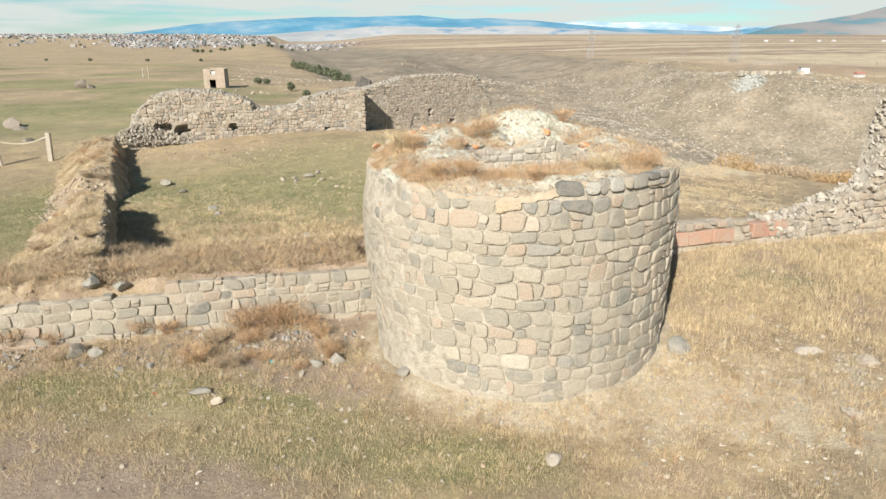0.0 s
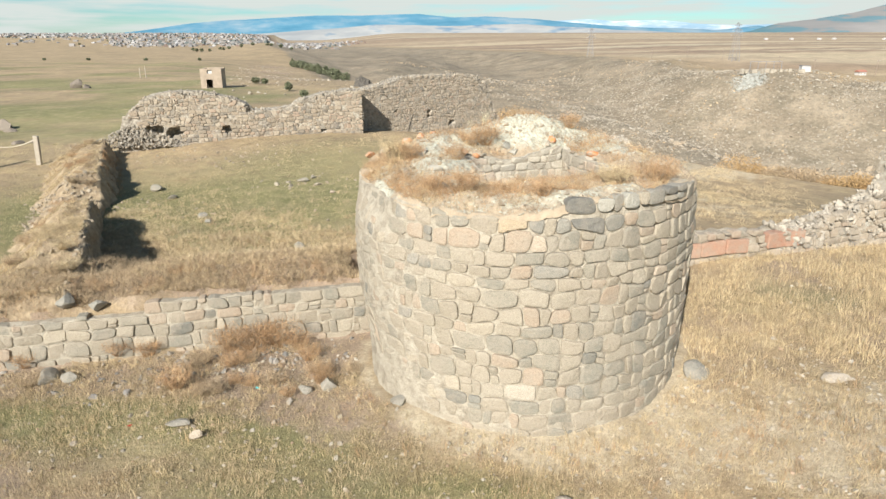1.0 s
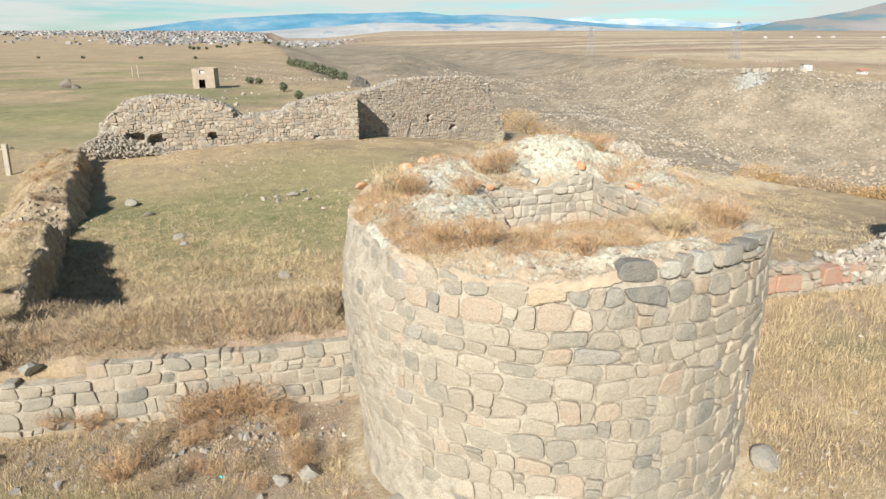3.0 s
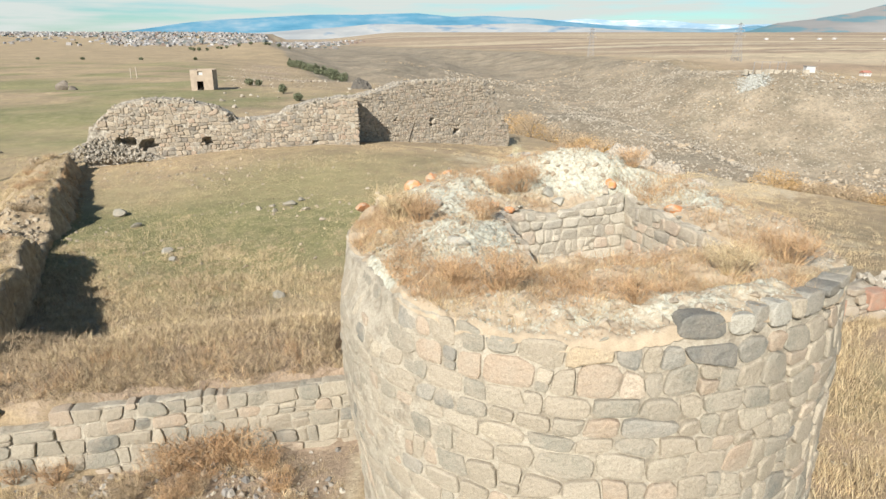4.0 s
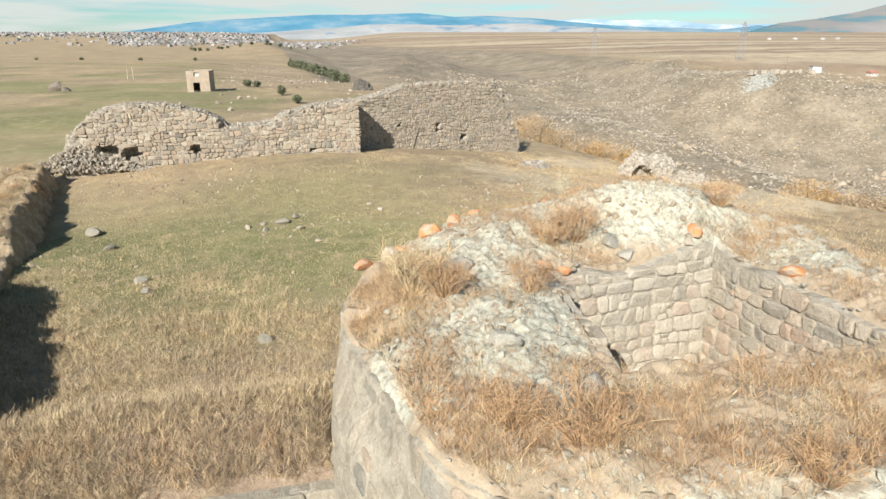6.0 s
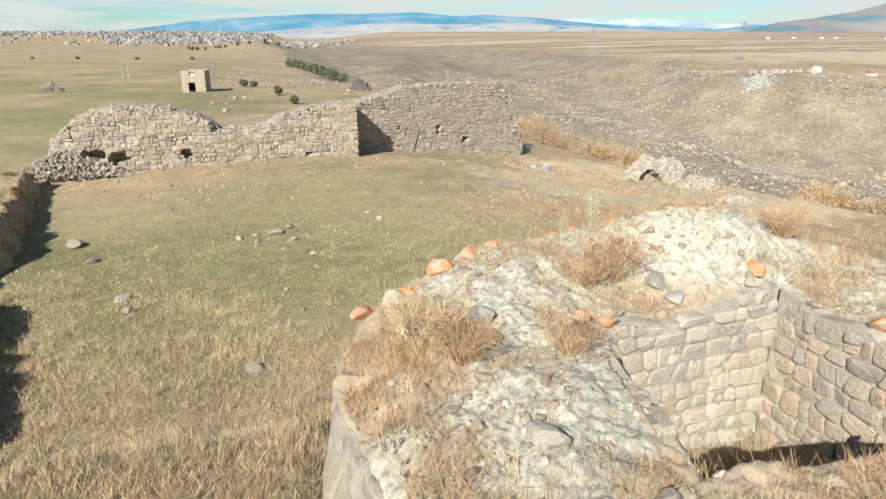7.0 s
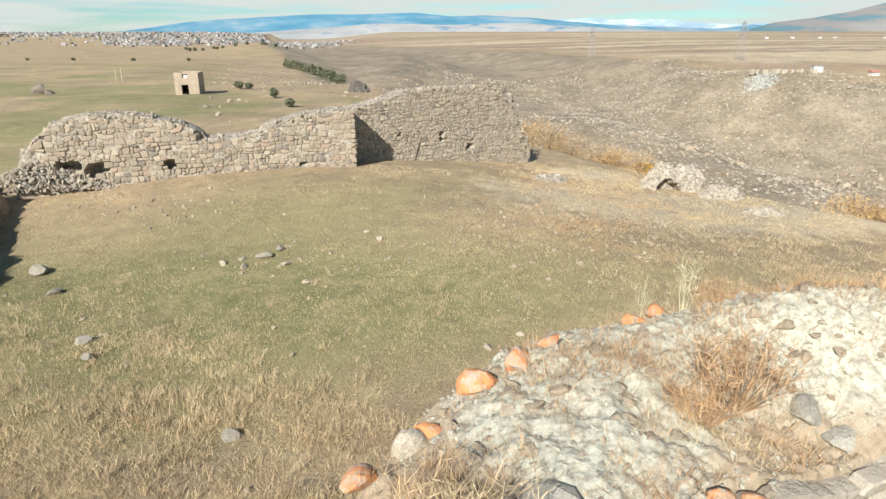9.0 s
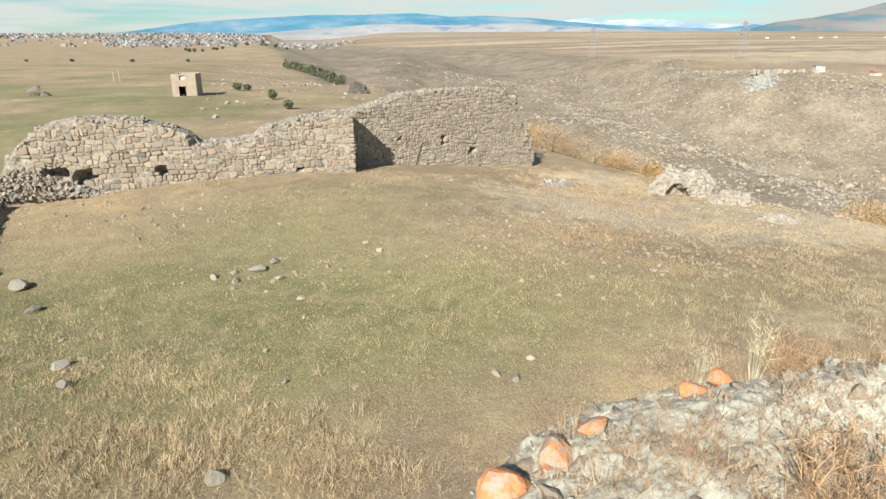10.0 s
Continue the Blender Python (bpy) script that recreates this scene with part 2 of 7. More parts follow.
def ground_material():
    m, nt, bsdf = material("dry_steppe", 0.97)
    big, mid, fine = noise_node(nt, 0.16, 6, 0.6), noise_node(nt, 1.3, 7, 0.65), noise_node(nt, 14, 6, 0.75)
    straw = ramp_node(nt, mid, [(0.30, (0.27, 0.20, 0.12)), (0.45, (0.40, 0.305, 0.185)), (0.6, (0.46, 0.36, 0.22)), (0.75, (0.53, 0.43, 0.275))])
    green = ramp_node(nt, mid, [(0.3, (0.185, 0.183, 0.082)), (0.5, (0.25, 0.235, 0.115)), (0.64, (0.335, 0.285, 0.16)), (0.78, (0.42, 0.335, 0.205))])
    dirt = ramp_node(nt, mid, [(0.3, (0.30, 0.225, 0.16)), (0.7, (0.40, 0.31, 0.23))])
    pale = ramp_node(nt, mid, [(0.3, (0.42, 0.345, 0.24)), (0.7, (0.56, 0.475, 0.345))])
    hill = ramp_node(nt, noise_node(nt, 0.06, 8, 0.65), [(0.3, (0.20, 0.166, 0.122)), (0.5, (0.262, 0.219, 0.161)), (0.7, (0.32, 0.272, 0.205))])
    hill = mix_node(nt, 0.9, hill, ramp_node(nt, noise_node(nt, 0.55, 9, 0.75), [(0.34, (0.72, 0.72, 0.71)), (0.5, (1.06, 1.05, 1.03)), (0.64, (1.42, 1.40, 1.35))]), "MULTIPLY")
    bare = ramp_node(nt, noise_node(nt, 0.55, 8, 0.7), [(0.42, (0, 0, 0)), (0.56, (0.75, 0.75, 0.75))])
    straw = mix_node(nt, bare, straw, ramp_node(nt, noise_node(nt, 4.0, 6, 0.7), [(0.3, (0.25, 0.19, 0.125)), (0.7, (0.37, 0.285, 0.19))]))
    col = mix_node(nt, masked(nt, "hill", big), straw, hill)
    col = mix_node(nt, masked(nt, "green", mid, 0.3, 0.8), col, green)
    col = mix_node(nt, masked(nt, "dirt", mid), col, dirt)
    col = mix_node(nt, masked(nt, "pale", mid), col, pale)
    field = ramp_node(nt, attr(nt, "field"), [(0.0, (0.46, 0.375, 0.255)), (0.25, (0.51, 0.42, 0.29)), (0.5, (0.38, 0.295, 0.205)), (0.75, (0.27, 0.195, 0.14)), (0.9, (0.50, 0.43, 0.31))])
    col = mix_node(nt, attr(nt, "plain"), col, field)
    col = mix_node(nt, 0.7, col, ramp_node(nt, fine, [(0.25, (0.45, 0.44, 0.41)), (0.75, (1.45, 1.43, 1.38))]), "MULTIPLY")
    broad = ramp_node(nt, noise_node(nt, 0.05, 10, 0.72), [(0.32, (0.60, 0.63, 0.62)), (0.68, (1.26, 1.22, 1.18))])
    col = mix_node(nt, 0.8, col, broad, "MULTIPLY")
    nt.links.new(col, bsdf.inputs["Base Color"])
    bump_node(nt, bsdf, noise_node(nt, 9, 8, 0.72), 0.9, 0.06)
    return m


def top_material():
    """Lime mortar whitened by lichen, with dry soil between."""
    m, nt, bsdf = material("lichen_white_mortar", 0.95)
    soil = ramp_node(nt, noise_node(nt, 5, 6, 0.65), [(0.3, (0.30, 0.235, 0.16)), (0.7, (0.42, 0.34, 0.24))])
    white = ramp_node(nt, noise_node(nt, 15, 7, 0.72), [(0.37, (0.26, 0.234, 0.18)), (0.45, (0.36, 0.338, 0.262)), (0.53, (0.435, 0.424, 0.34)), (0.68, (0.495, 0.488, 0.402))])
    col = mix_node(nt, masked(nt, "lichen", noise_node(nt, 4.2, 9, 0.74), 0.40, 0.60), soil, white)
    col = mix_node(nt, 0.75, col, ramp_node(nt, noise_node(nt, 75, 5, 0.8), [(0.34, (0.64, 0.62, 0.58)), (0.46, (1.02, 1.02, 1.0)), (0.66, (1.15, 1.15, 1.12))]), "MULTIPLY")
    nt.links.new(col, bsdf.inputs["Base Color"])
    bump_node(nt, bsdf, noise_node(nt, 34, 8, 0.8), 0.5, 0.025)
    return m


m_top = top_material()
m_ground = ground_material()


def blade_material(name, stops):
    m, nt, bsdf = material(name, 0.8)
    col = ramp_node(nt, random_socket(nt, True), stops)
    col = mix_node(nt, 0.6, col, ramp_node(nt, noise_node(nt, 0.9, 4), [(0.3, (0.75, 0.75, 0.72)), (0.7, (1.2, 1.18, 1.12))]), "MULTIPLY")
    col = mix_node(nt, 0.8, col, ramp_node(nt, noise_node(nt, 5.5, 3, 0.6), [(0.34, (0.56, 0.53, 0.49)), (0.5, (1.08, 1.07, 1.05)), (0.66, (1.42, 1.38, 1.29))]), "MULTIPLY")
    nt.links.new(col, bsdf.inputs["Base Color"])
    return m


m_straw = blade_material("dry_grass", [(0.0, (0.335, 0.26, 0.157)), (0.4, (0.475, 0.378, 0.23)), (0.75, (0.565, 0.47, 0.31)), (1.0, (0.425, 0.305, 0.182))])
m_russet = blade_material("russet_stems", [(0.0, (0.30, 0.19, 0.11)), (0.5, (0.42, 0.27, 0.15)), (1.0, (0.50, 0.36, 0.21))])
m_brush = blade_material("grey_brown_stems", [(0.0, (0.27, 0.205, 0.135)), (0.5, (0.40, 0.305, 0.198)), (1.0, (0.50, 0.395, 0.265))])
m_green = blade_material("green_grass", [(0.0, (0.25, 0.225, 0.115)), (0.5, (0.36, 0.31, 0.165)), (1.0, (0.52, 0.42, 0.25))])
m_weed = blade_material("pale_weed_stems", [(0.0, (0.36, 0.34, 0.22)), (0.6, (0.48, 0.46, 0.33)), (1.0, (0.52, 0.44, 0.28))])
m_yellow = blade_material("yellow_leaves", [(0.0, (0.50, 0.27, 0.04)), (0.6, (0.68, 0.39, 0.06)), (1.0, (0.70, 0.46, 0.11))])
m_scrub = blade_material("orange_scrub", [(0.0, (0.32, 0.22, 0.12)), (0.6, (0.46, 0.31, 0.15)), (1.0, (0.52, 0.35, 0.16))])
# Far-off greens, lightened so the colour takes in distance haze.
m_conifer = blade_material("conifer_needles", [(0.0, (0.085, 0.10, 0.06)), (1.0, (0.17, 0.18, 0.11))])


def plain_material(name, col, rough=0.85, amount=0.4, scale=5):
    m, nt, bsdf = material(name, rough)
    c = mix_node(nt, amount, col, ramp_node(nt, noise_node(nt, scale, 6, 0.65), [(0.3, (0.6, 0.6, 0.6)), (0.7, (1.35, 1.35, 1.35))]), "MULTIPLY")
    nt.links.new(c, bsdf.inputs["Base Color"])
    bump_node(nt, bsdf, noise_node(nt, scale * 4, 5), 0.3, 0.01)
    return m


m_plaster = plain_material("buff_ashlar", (0.36, 0.29, 0.215), 0.9, 0.5, 1.2)
m_concrete = plain_material("weathered_concrete", (0.36, 0.315, 0.245), 0.9, 0.5, 8)
m_rope = plain_material("pale_rope", (0.60, 0.53, 0.40), 0.8, 0.3, 20)
m_wood = plain_material("grey_timber", (0.24, 0.19, 0.15), 0.8, 0.5, 3)
m_steel = plain_material("dull_steel", (0.24, 0.235, 0.225), 0.6, 0.3, 1)
m_white = plain_material("white_render", (0.52, 0.50, 0.46), 0.9, 0.25, 0.3)
m_brick = plain_material("red_roof", (0.36, 0.17, 0.12), 0.9, 0.4, 0.5)
m_trunk = plain_material("bark", (0.16, 0.12, 0.085), 0.95, 0.5, 6)

# ---- helpers ----


def mesh_object(name, verts, faces, mat, smooth=False, parent=None):
    me = bpy.data.meshes.new(name)
    me.from_pydata([tuple(v) for v in verts], [], [tuple(f) for f in faces])
    me.materials.append(mat)
    if smooth:
        me.shade_smooth()
    me.update()
    ob = new(name, me)
    ob.parent = parent
    return ob


def fast_mesh(name, verts, tris, mat, smooth=False, parent=None):
    """A triangle mesh from numpy arrays."""
    me = bpy.data.meshes.new(name)
    verts, tris = np.asarray(verts, dtype=np.float32), np.asarray(tris, dtype=np.int32)
    me.vertices.add(len(verts))
    me.vertices.foreach_set("co", verts.ravel())
    me.loops.add(tris.size)
    me.loops.foreach_set("vertex_index", tris.ravel())
    me.polygons.add(len(tris))
    me.polygons.foreach_set("loop_start", np.arange(0, tris.size, 3, dtype=np.int32))
    me.polygons.foreach_set("loop_total", np.full(len(tris), 3, dtype=np.int32))
    me.update(calc_edges=True)
    if smooth:
        me.shade_smooth()
    else:
        me.shade_flat()
    me.materials.append(mat)
    ob = new(name, me)
    ob.parent = parent
    return ob


def part(name, bm, mat, parent, label=""):
    me = bpy.data.meshes.new(name)
    bmesh.ops.recalc_face_normals(bm, faces=bm.faces)
    bm.to_mesh(me)
    bm.free()
    me.materials.append(mat)
    ob = new(name, me)
    ob.parent = parent
    return tagged(ob, label)


def box(bm, size, m):
    """A box of that size, its middle at the pose m."""
    bmesh.ops.create_cube(bm, size=1, matrix=m @ Matrix.Diagonal((*size, 1)))
    return bm


def rod(bm, a, b, r0, r1, sides=6):
    a, b = Vector(a), Vector(b)
    q = (b - a).to_track_quat("Z", "Y").to_matrix().to_4x4()
    bmesh.ops.create_cone(bm, cap_ends=True, segments=sides, radius1=r0, radius2=r1, depth=(b - a).length, matrix=Matrix.Translation((a + b) / 2) @ q)
    return bm


def step(a, b, x):
    t = np.clip((np.asarray(x, dtype=float) - a) / (b - a), 0, 1)
    return t * t * (3 - 2 * t)


def value_noise(x, y, seed=0):
    """Smooth noise on the plan, -1 to 1, for arrays."""
    x, y = np.asarray(x, float), np.asarray(y, float)
    xi, yi = np.floor(x).astype(np.int64), np.floor(y).astype(np.int64)
    fx, fy = x - xi, y - yi
    fx, fy = fx * fx * (3 - 2 * fx), fy * fy * (3 - 2 * fy)

    def h(i, j):
        n = (i * 374761393 + j * 668265263 + seed * 1442695041) & 0x7FFFFFFF
        n = ((n ^ (n >> 13)) * 1274126177) & 0x7FFFFFFF
        return ((n ^ (n >> 16)) & 0xFFFF) / 32767.5 - 1
    return (h(xi, yi) * (1 - fx) + h(xi + 1, yi) * fx) * (1 - fy) + (h(xi, yi + 1) * (1 - fx) + h(xi + 1, yi + 1) * fx) * fy


def fractal(x, y, octaves=4, seed=0):
    return sum(value_noise(np.asarray(x) * 2 ** k, np.asarray(y) * 2 ** k, seed + k) * 0.5 ** k for k in range(octaves))


# ---- the land ----
NEAR_RIM = [(260, -160), (120, -60), (60, 5), (23, 42), (14.5, 52.5), (9.5, 62), (4, 73), (-6, 100), (-17, 138), (-52, 250), (-105, 420), (-190, 700), (-300, 1150)]
FAR_RIM = [(800, 60), (320, 220), (200, 305), (152, 350), (140, 430), (125, 560), (85, 780), (0, 950), (-150, 1250), (-300, 1400)]


def rim_distance(x, y, line):
    """Distance to a line on the plan, positive on its right as it runs."""
    best, sign = np.full(x.shape, 1e9), np.ones(x.shape)
    for (ax, ay), (bx, by) in zip(line, line[1:]):
        dx, dy = bx - ax, by - ay
        t = np.clip(((x - ax) * dx + (y - ay) * dy) / (dx * dx + dy * dy), 0, 1)
        px, py = x - ax - t * dx, y - ay - t * dy
        d = np.hypot(px, py)
        side = np.where(dx * py - dy * px > 0, -1.0, 1.0)
        near = d < best
        best, sign = np.where(near, d, best), np.where(near, side, sign)
    return best * sign


def behind_wall(x, y):
    return (y - 17.62 - 0.219 * x) * 0.977


def height(x, y):
    x, y = np.asarray(x, float), np.asarray(y, float)
    z = -0.55 + 0.05 * fractal(x * 0.35, y * 0.35, 4, 3)
    local = 1 - step(70, 110, np.hypot(x, y - 30))
    z = z + local * (0.95 * step(3, 9, x) * (1 - step(21, 32, y)) + 0.9 * np.exp(-((x + 4) / 9) ** 2 - ((y - 46) / 9) ** 2)
                     + 0.95 * np.exp(-((x + 16) / 10) ** 2 - ((y - 47) / 6) ** 2) + 0.35 * np.exp(-((x - 1) / 8) ** 2 - ((y - 34) / 7) ** 2))
    # the earth behind the front wall
    n = behind_wall(x, y)
    drop = np.interp(x, [-7.8, -7.0, -3.4, -2.8], [0.7, 3.6, 3.6, 0.9])
    fill = step(0.10, 0.30, n) * (1 + 0.13 * step(0.3, 2.0, n)) * (1 - step(2.3, 2.4 + drop, n)) * (1 - step(-1.0, 0.4, x)) * step(-19, -13, x)
    z = z + (1.30 + 0.20 * step(-9.0, -8.0, x)) * fill
    z = z - 1.7 * np.exp(-((x + 2.3) / 0.36) ** 4 - ((y - 18.65) / 0.5) ** 4)          # a dark hollow beside the tower
    # debris banked against the foot of the tower
    r = np.hypot(x - 1.9, y - 15.9)
    z = z + 0.30 * (1 - step(3.5, 4.75, r)) * (0.75 + 0.5 * value_noise(x * 0.9, y * 0.9, 12)) * (n < 0.5)
    # valley and plateaus
    dn, df = rim_distance(x, y, NEAR_RIM), -rim_distance(x, y, FAR_RIM)
    inside = (dn > 0) & (df > 0)
    s = np.clip(np.where(inside, dn / np.maximum(dn + df, 1e-6), np.where(dn <= 0, 0, 1)), 0, 1)
    width = np.maximum(dn, 0) + np.maximum(df, 0)
    deep = (11 + 9 * step(-40, 40, x) + 14 * step(60, 135, x)) * step(20, 200, width)
    down = step(0.0, 0.20, s) - step(0.64, 1.0, s)
    rough = step(0, 60, dn) * (1.5 * fractal(x * 0.02, y * 0.02, 4, 11) + 0.5 * fractal(x * 0.09, y * 0.09, 4, 21)) + 0.25 * step(50, 90, np.hypot(x, y)) * fractal(x * 0.07, y * 0.07, 4, 31)
    z = z - 1.2 * step(-16, 0, dn) * local - 9.5 * step(0, 18, dn) * (1 - step(0.3, 0.55, s)) * step(20, 120, width) * step(-30, 20, x)
    z = z - 6.5 * step(-50, 6, dn) * step(105, 240, y) * (1 - step(330, 480, y))
    far_plain = -9.0 * step(0.45, 1.0, s)
    z = z - deep * down + rough * (1 - step(500, 1500, np.hypot(x, y))) + far_plain
    # left plateau: a slow fall, then the rise under the town
    left = step(60, 160, np.hypot(x, y - 30)) * np.where(dn < 0, 1, 0) * step(0, 60, -dn)
    z = z + left * (-1.5 - 4.5 * step(150, 600, y) + 22 * step(850, 1750, y) * (1 - step(-620, -120, x)))
    z = z + 5.5 * np.exp(-((x - 178) / 60) ** 2 - ((y - 345) / 42) ** 2)
    # the far plain climbs slowly to the foot of the mountains
    z = z + 38 * step(0, 400, -df) * step(-0.20, -0.06, x / np.maximum(y, 1)) * np.clip((y - 480) / 3100, 0, 1) ** 0.8
    return z


def land_axis(lo, hi, fine, far, grow=1.04, back=1.04):
    mid = list(np.arange(lo, hi + 1e-6, fine))
    up, d = [hi], fine
    while up[-1] < far:
        d *= grow
        up.append(up[-1] + d)
    down, d = [lo], fine
    while down[-1] > -far:
        d *= back
        down.append(down[-1] - d)
    return np.array(down[:0:-1] + mid + up[1:])


def land_grid():
    xs, ys = land_axis(-22, 22, 0.25, 4700), land_axis(3, 62, 0.25, 4700, back=1.2)
    ys = ys[ys > -500]
    gx, gy = np.meshgrid(xs, ys)
    return xs, ys, gx, gy, height(gx, gy)


GRID = land_grid()


def land(x, y):
    """Height of the ground sheet itself, between its points."""
    xs, ys, gz = GRID[0], GRID[1], GRID[4]
    x, y = np.asarray(x, float), np.asarray(y, float)
    i = np.clip(np.searchsorted(xs, x) - 1, 0, len(xs) - 2)
    j = np.clip(np.searchsorted(ys, y) - 1, 0, len(ys) - 2)
    f, g = np.clip((x - xs[i]) / (xs[i + 1] - xs[i]), 0, 1), np.clip((y - ys[j]) / (ys[j + 1] - ys[j]), 0, 1)
    return (gz[j, i] * (1 - f) + gz[j, i + 1] * f) * (1 - g) + (gz[j + 1, i] * (1 - f) + gz[j + 1, i + 1] * f) * g


def build_land():
    xs, ys, gx, gy, gz = GRID
    nx, ny = len(xs), len(ys)
    verts = np.stack([gx.ravel(), gy.ravel(), gz.ravel()], 1)
    i = (np.arange(ny - 1)[:, None] * nx + np.arange(nx - 1)[None, :]).ravel()
    tris = np.concatenate([np.stack([i, i + 1, i + nx + 1], 1), np.stack([i, i + nx + 1, i + nx], 1)])
    ob = fast_mesh("ground", verts, tris, m_ground, True)
    x, y = gx.ravel(), gy.ravel()
    dn, df = rim_distance(x, y, NEAR_RIM), -rim_distance(x, y, FAR_RIM)
    r = np.hypot(x, y)

    def blob(cx, cy, rx, ry):
        return np.exp(-((x - cx) / rx) ** 2 - ((y - cy) / ry) ** 2)
    green = 0.85 * blob(0.9, 10.3, 1.8, 0.9) + 0.95 * blob(-6.5, 31.5, 9.5, 4.6) + 0.45 * blob(-8, 25.5, 5, 2.4) + 0.5 * blob(-13, 32, 6, 5) + 0.32 * blob(5, 35, 9, 4) + 0.18 * blob(1.5, 29, 5, 4) + 0.6 * blob(-8, 40, 9, 4) + 0.35 * blob(-2, 45, 10, 3) + 0.7 * blob(-3, 10.5, 4, 1.2) + 0.55 * blob(-8, 12.6, 4, 1.2)
    green = green + 0.8 * blob(-20, 24, 5, 9) + 0.6 * np.clip(0.8 + 1.1 * fractal(x / 13, y / 13, 4, 81), 0.15, 1.5) * step(44, 62, y) * (1 - 0.55 * step(120, 420, y)) * (1 - step(420, 900, y)) * (dn < -4) + 0.25 * step(14, 20, -x) * step(10, 30, y) * (1 - step(45, 60, y)) + 0.4 * blob(-32, 92, 14, 12) + 0.5 * blob(-45, 70, 18, 14) + 0.35 * blob(13, 33, 6, 3) + 0.6 * blob(9.5, 17.5, 3.5, 1.6) + 0.6 * blob(-6, 13.2, 3.5, 1.0) + 0.5 * blob(-2.5, 12.2, 2.0, 0.9) + 0.5 * blob(-11, 13.5, 3, 0.8)
    stony = np.exp(-((x + 19 + 0.3 * (y - 110)) / 17) ** 4) * step(104, 128, y) * (1 - step(300, 420, y))
    green = green * (1 - 0.85 * stony)
    dirt = 0.75 * stony * (0.55 + 0.6 * fractal(x / 9, y / 9, 4, 87)) + 1.7 * blob(-7.0, 9.1, 4.4, 1.35) + 0.5 * step(0.1, 0.5, fractal(x / 2.2, y / 2.2, 4, 83)) * (r < 24) + 0.35 * blob(-4, 14.5, 5, 1.2) + 0.25 * blob(3, 38, 5, 3) + 0.15 * blob(0, 46, 9, 3)
    ridge = behind_wall(x, y)
    dirt = dirt + 0.35 * step(0.1, 0.4, ridge) * (1 - step(2.0, 4.0, ridge)) * (x < -1.5) * (x > -17) + 0.55 * np.exp(-((ridge + 0.9) / 1.0) ** 2) * (x < -1.5) * (x > -17)
    pale = 0.45 * blob(2.4, 11.9, 3.2, 0.8) + 0.5 * blob(6.5, 12.5, 4, 1.6) + 0.5 * blob(15, 46, 6, 3) + 0.6 * blob(11, 22, 6, 1.2) + 0.75 * blob(14, 46, 9, 5) + 0.5 * blob(6, 47, 7, 3) + 0.7 * blob(8.5, 56, 5, 4) + 0.55 * blob(8.0, 10.6, 4, 1.6) + 0.42 * blob(6, 42, 9, 4) + 0.5 * blob(13, 31, 7, 6)
    pale = pale + 0.55 * np.exp(-((np.hypot(x - 1.9, y - 15.9) - 3.9) / 0.4) ** 2) * (y < 17)
    hill = step(0, 12, dn) * (1 - step(-40, 60, -df))
    plain = step(0, 80, -df) * step(300, 500, y)
    strips = 0.5 + 0.5 * value_noise(x / 420, y / 55 + 0.05 * x / 55, 5)
    for key, v in (("green", green), ("dirt", dirt), ("pale", pale), ("hill", hill), ("plain", plain), ("field", strips)):
        a = ob.data.attributes.new(key, "FLOAT", "POINT")
        a.data.foreach_set("value", np.clip(v, 0, 1).astype(np.float32))
    return tagged(ob, "dry autumn steppe with straw-coloured and green grass", "ground", kind="structure")


build_land()

BANK = [(-10.1, 17.8), (-21.3, 41.1)]    # inner face of the left wall

# ---- masonry ----


def stone_arrays(seed, chamfer=0.2, rough=0.08):
    """One block, 1 x 1 x 1, of uneven outline with worn corners: x along the wall, y up, z out of it."""
    rng = np.random.RandomState(seed)
    cx, cy = rng.uniform(0.5, 1.5, 4) * chamfer * 0.75, rng.uniform(0.5, 1.5, 4) * chamfer
    jx, jy = rng.uniform(-rough, rough * 0.35, 4), rng.uniform(-rough, rough * 0.35, 4)
    ring = []
    for k, (sx, sy) in enumerate(((1, -1), (1, 1), (-1, 1), (-1, -1))):
        x, y = sx * (0.5 + jx[k]), sy * (0.5 + jy[k])
        one, two = (x - sx * cx[k], y), (x, y - sy * cy[k])
        turn = rng.uniform(0.2, 0.42)
        mid = (x - sx * cx[k] * turn, y - sy * cy[k] * turn)
        ring += [one, mid, two] if k % 2 == 0 else [two, mid, one]
    sides = len(ring)
    ring = np.array(ring) * (1 + rng.uniform(-0.02, 0.012, (sides, 1)))
    tx, ty = rng.uniform(-0.07, 0.07, 2)          # the face is hewn flat, a little out of true
    rings = [np.column_stack([ring * 0.98, np.full(sides, -0.5)]), np.column_stack([ring, np.full(sides, 0.39)])]
    cap = ring * (0.945 + rng.uniform(-0.025, 0.02, (sides, 1)))
    rings.append(np.column_stack([cap, 0.465 + cap[:, 0] * tx + cap[:, 1] * ty]))
    verts = np.concatenate(rings)
    tris = []
    for k in range(2):
        for i in range(sides):
            a, b, d, e = k * sides + i, k * sides + (i + 1) % sides, (k + 1) * sides + i, (k + 1) * sides + (i + 1) % sides
            tris += [(a, b, e), (a, e, d)]
    for i in range(1, sides - 1):
        tris.append((2 * sides, 2 * sides + i, 2 * sides + i + 1))
    return verts, np.array(tris)


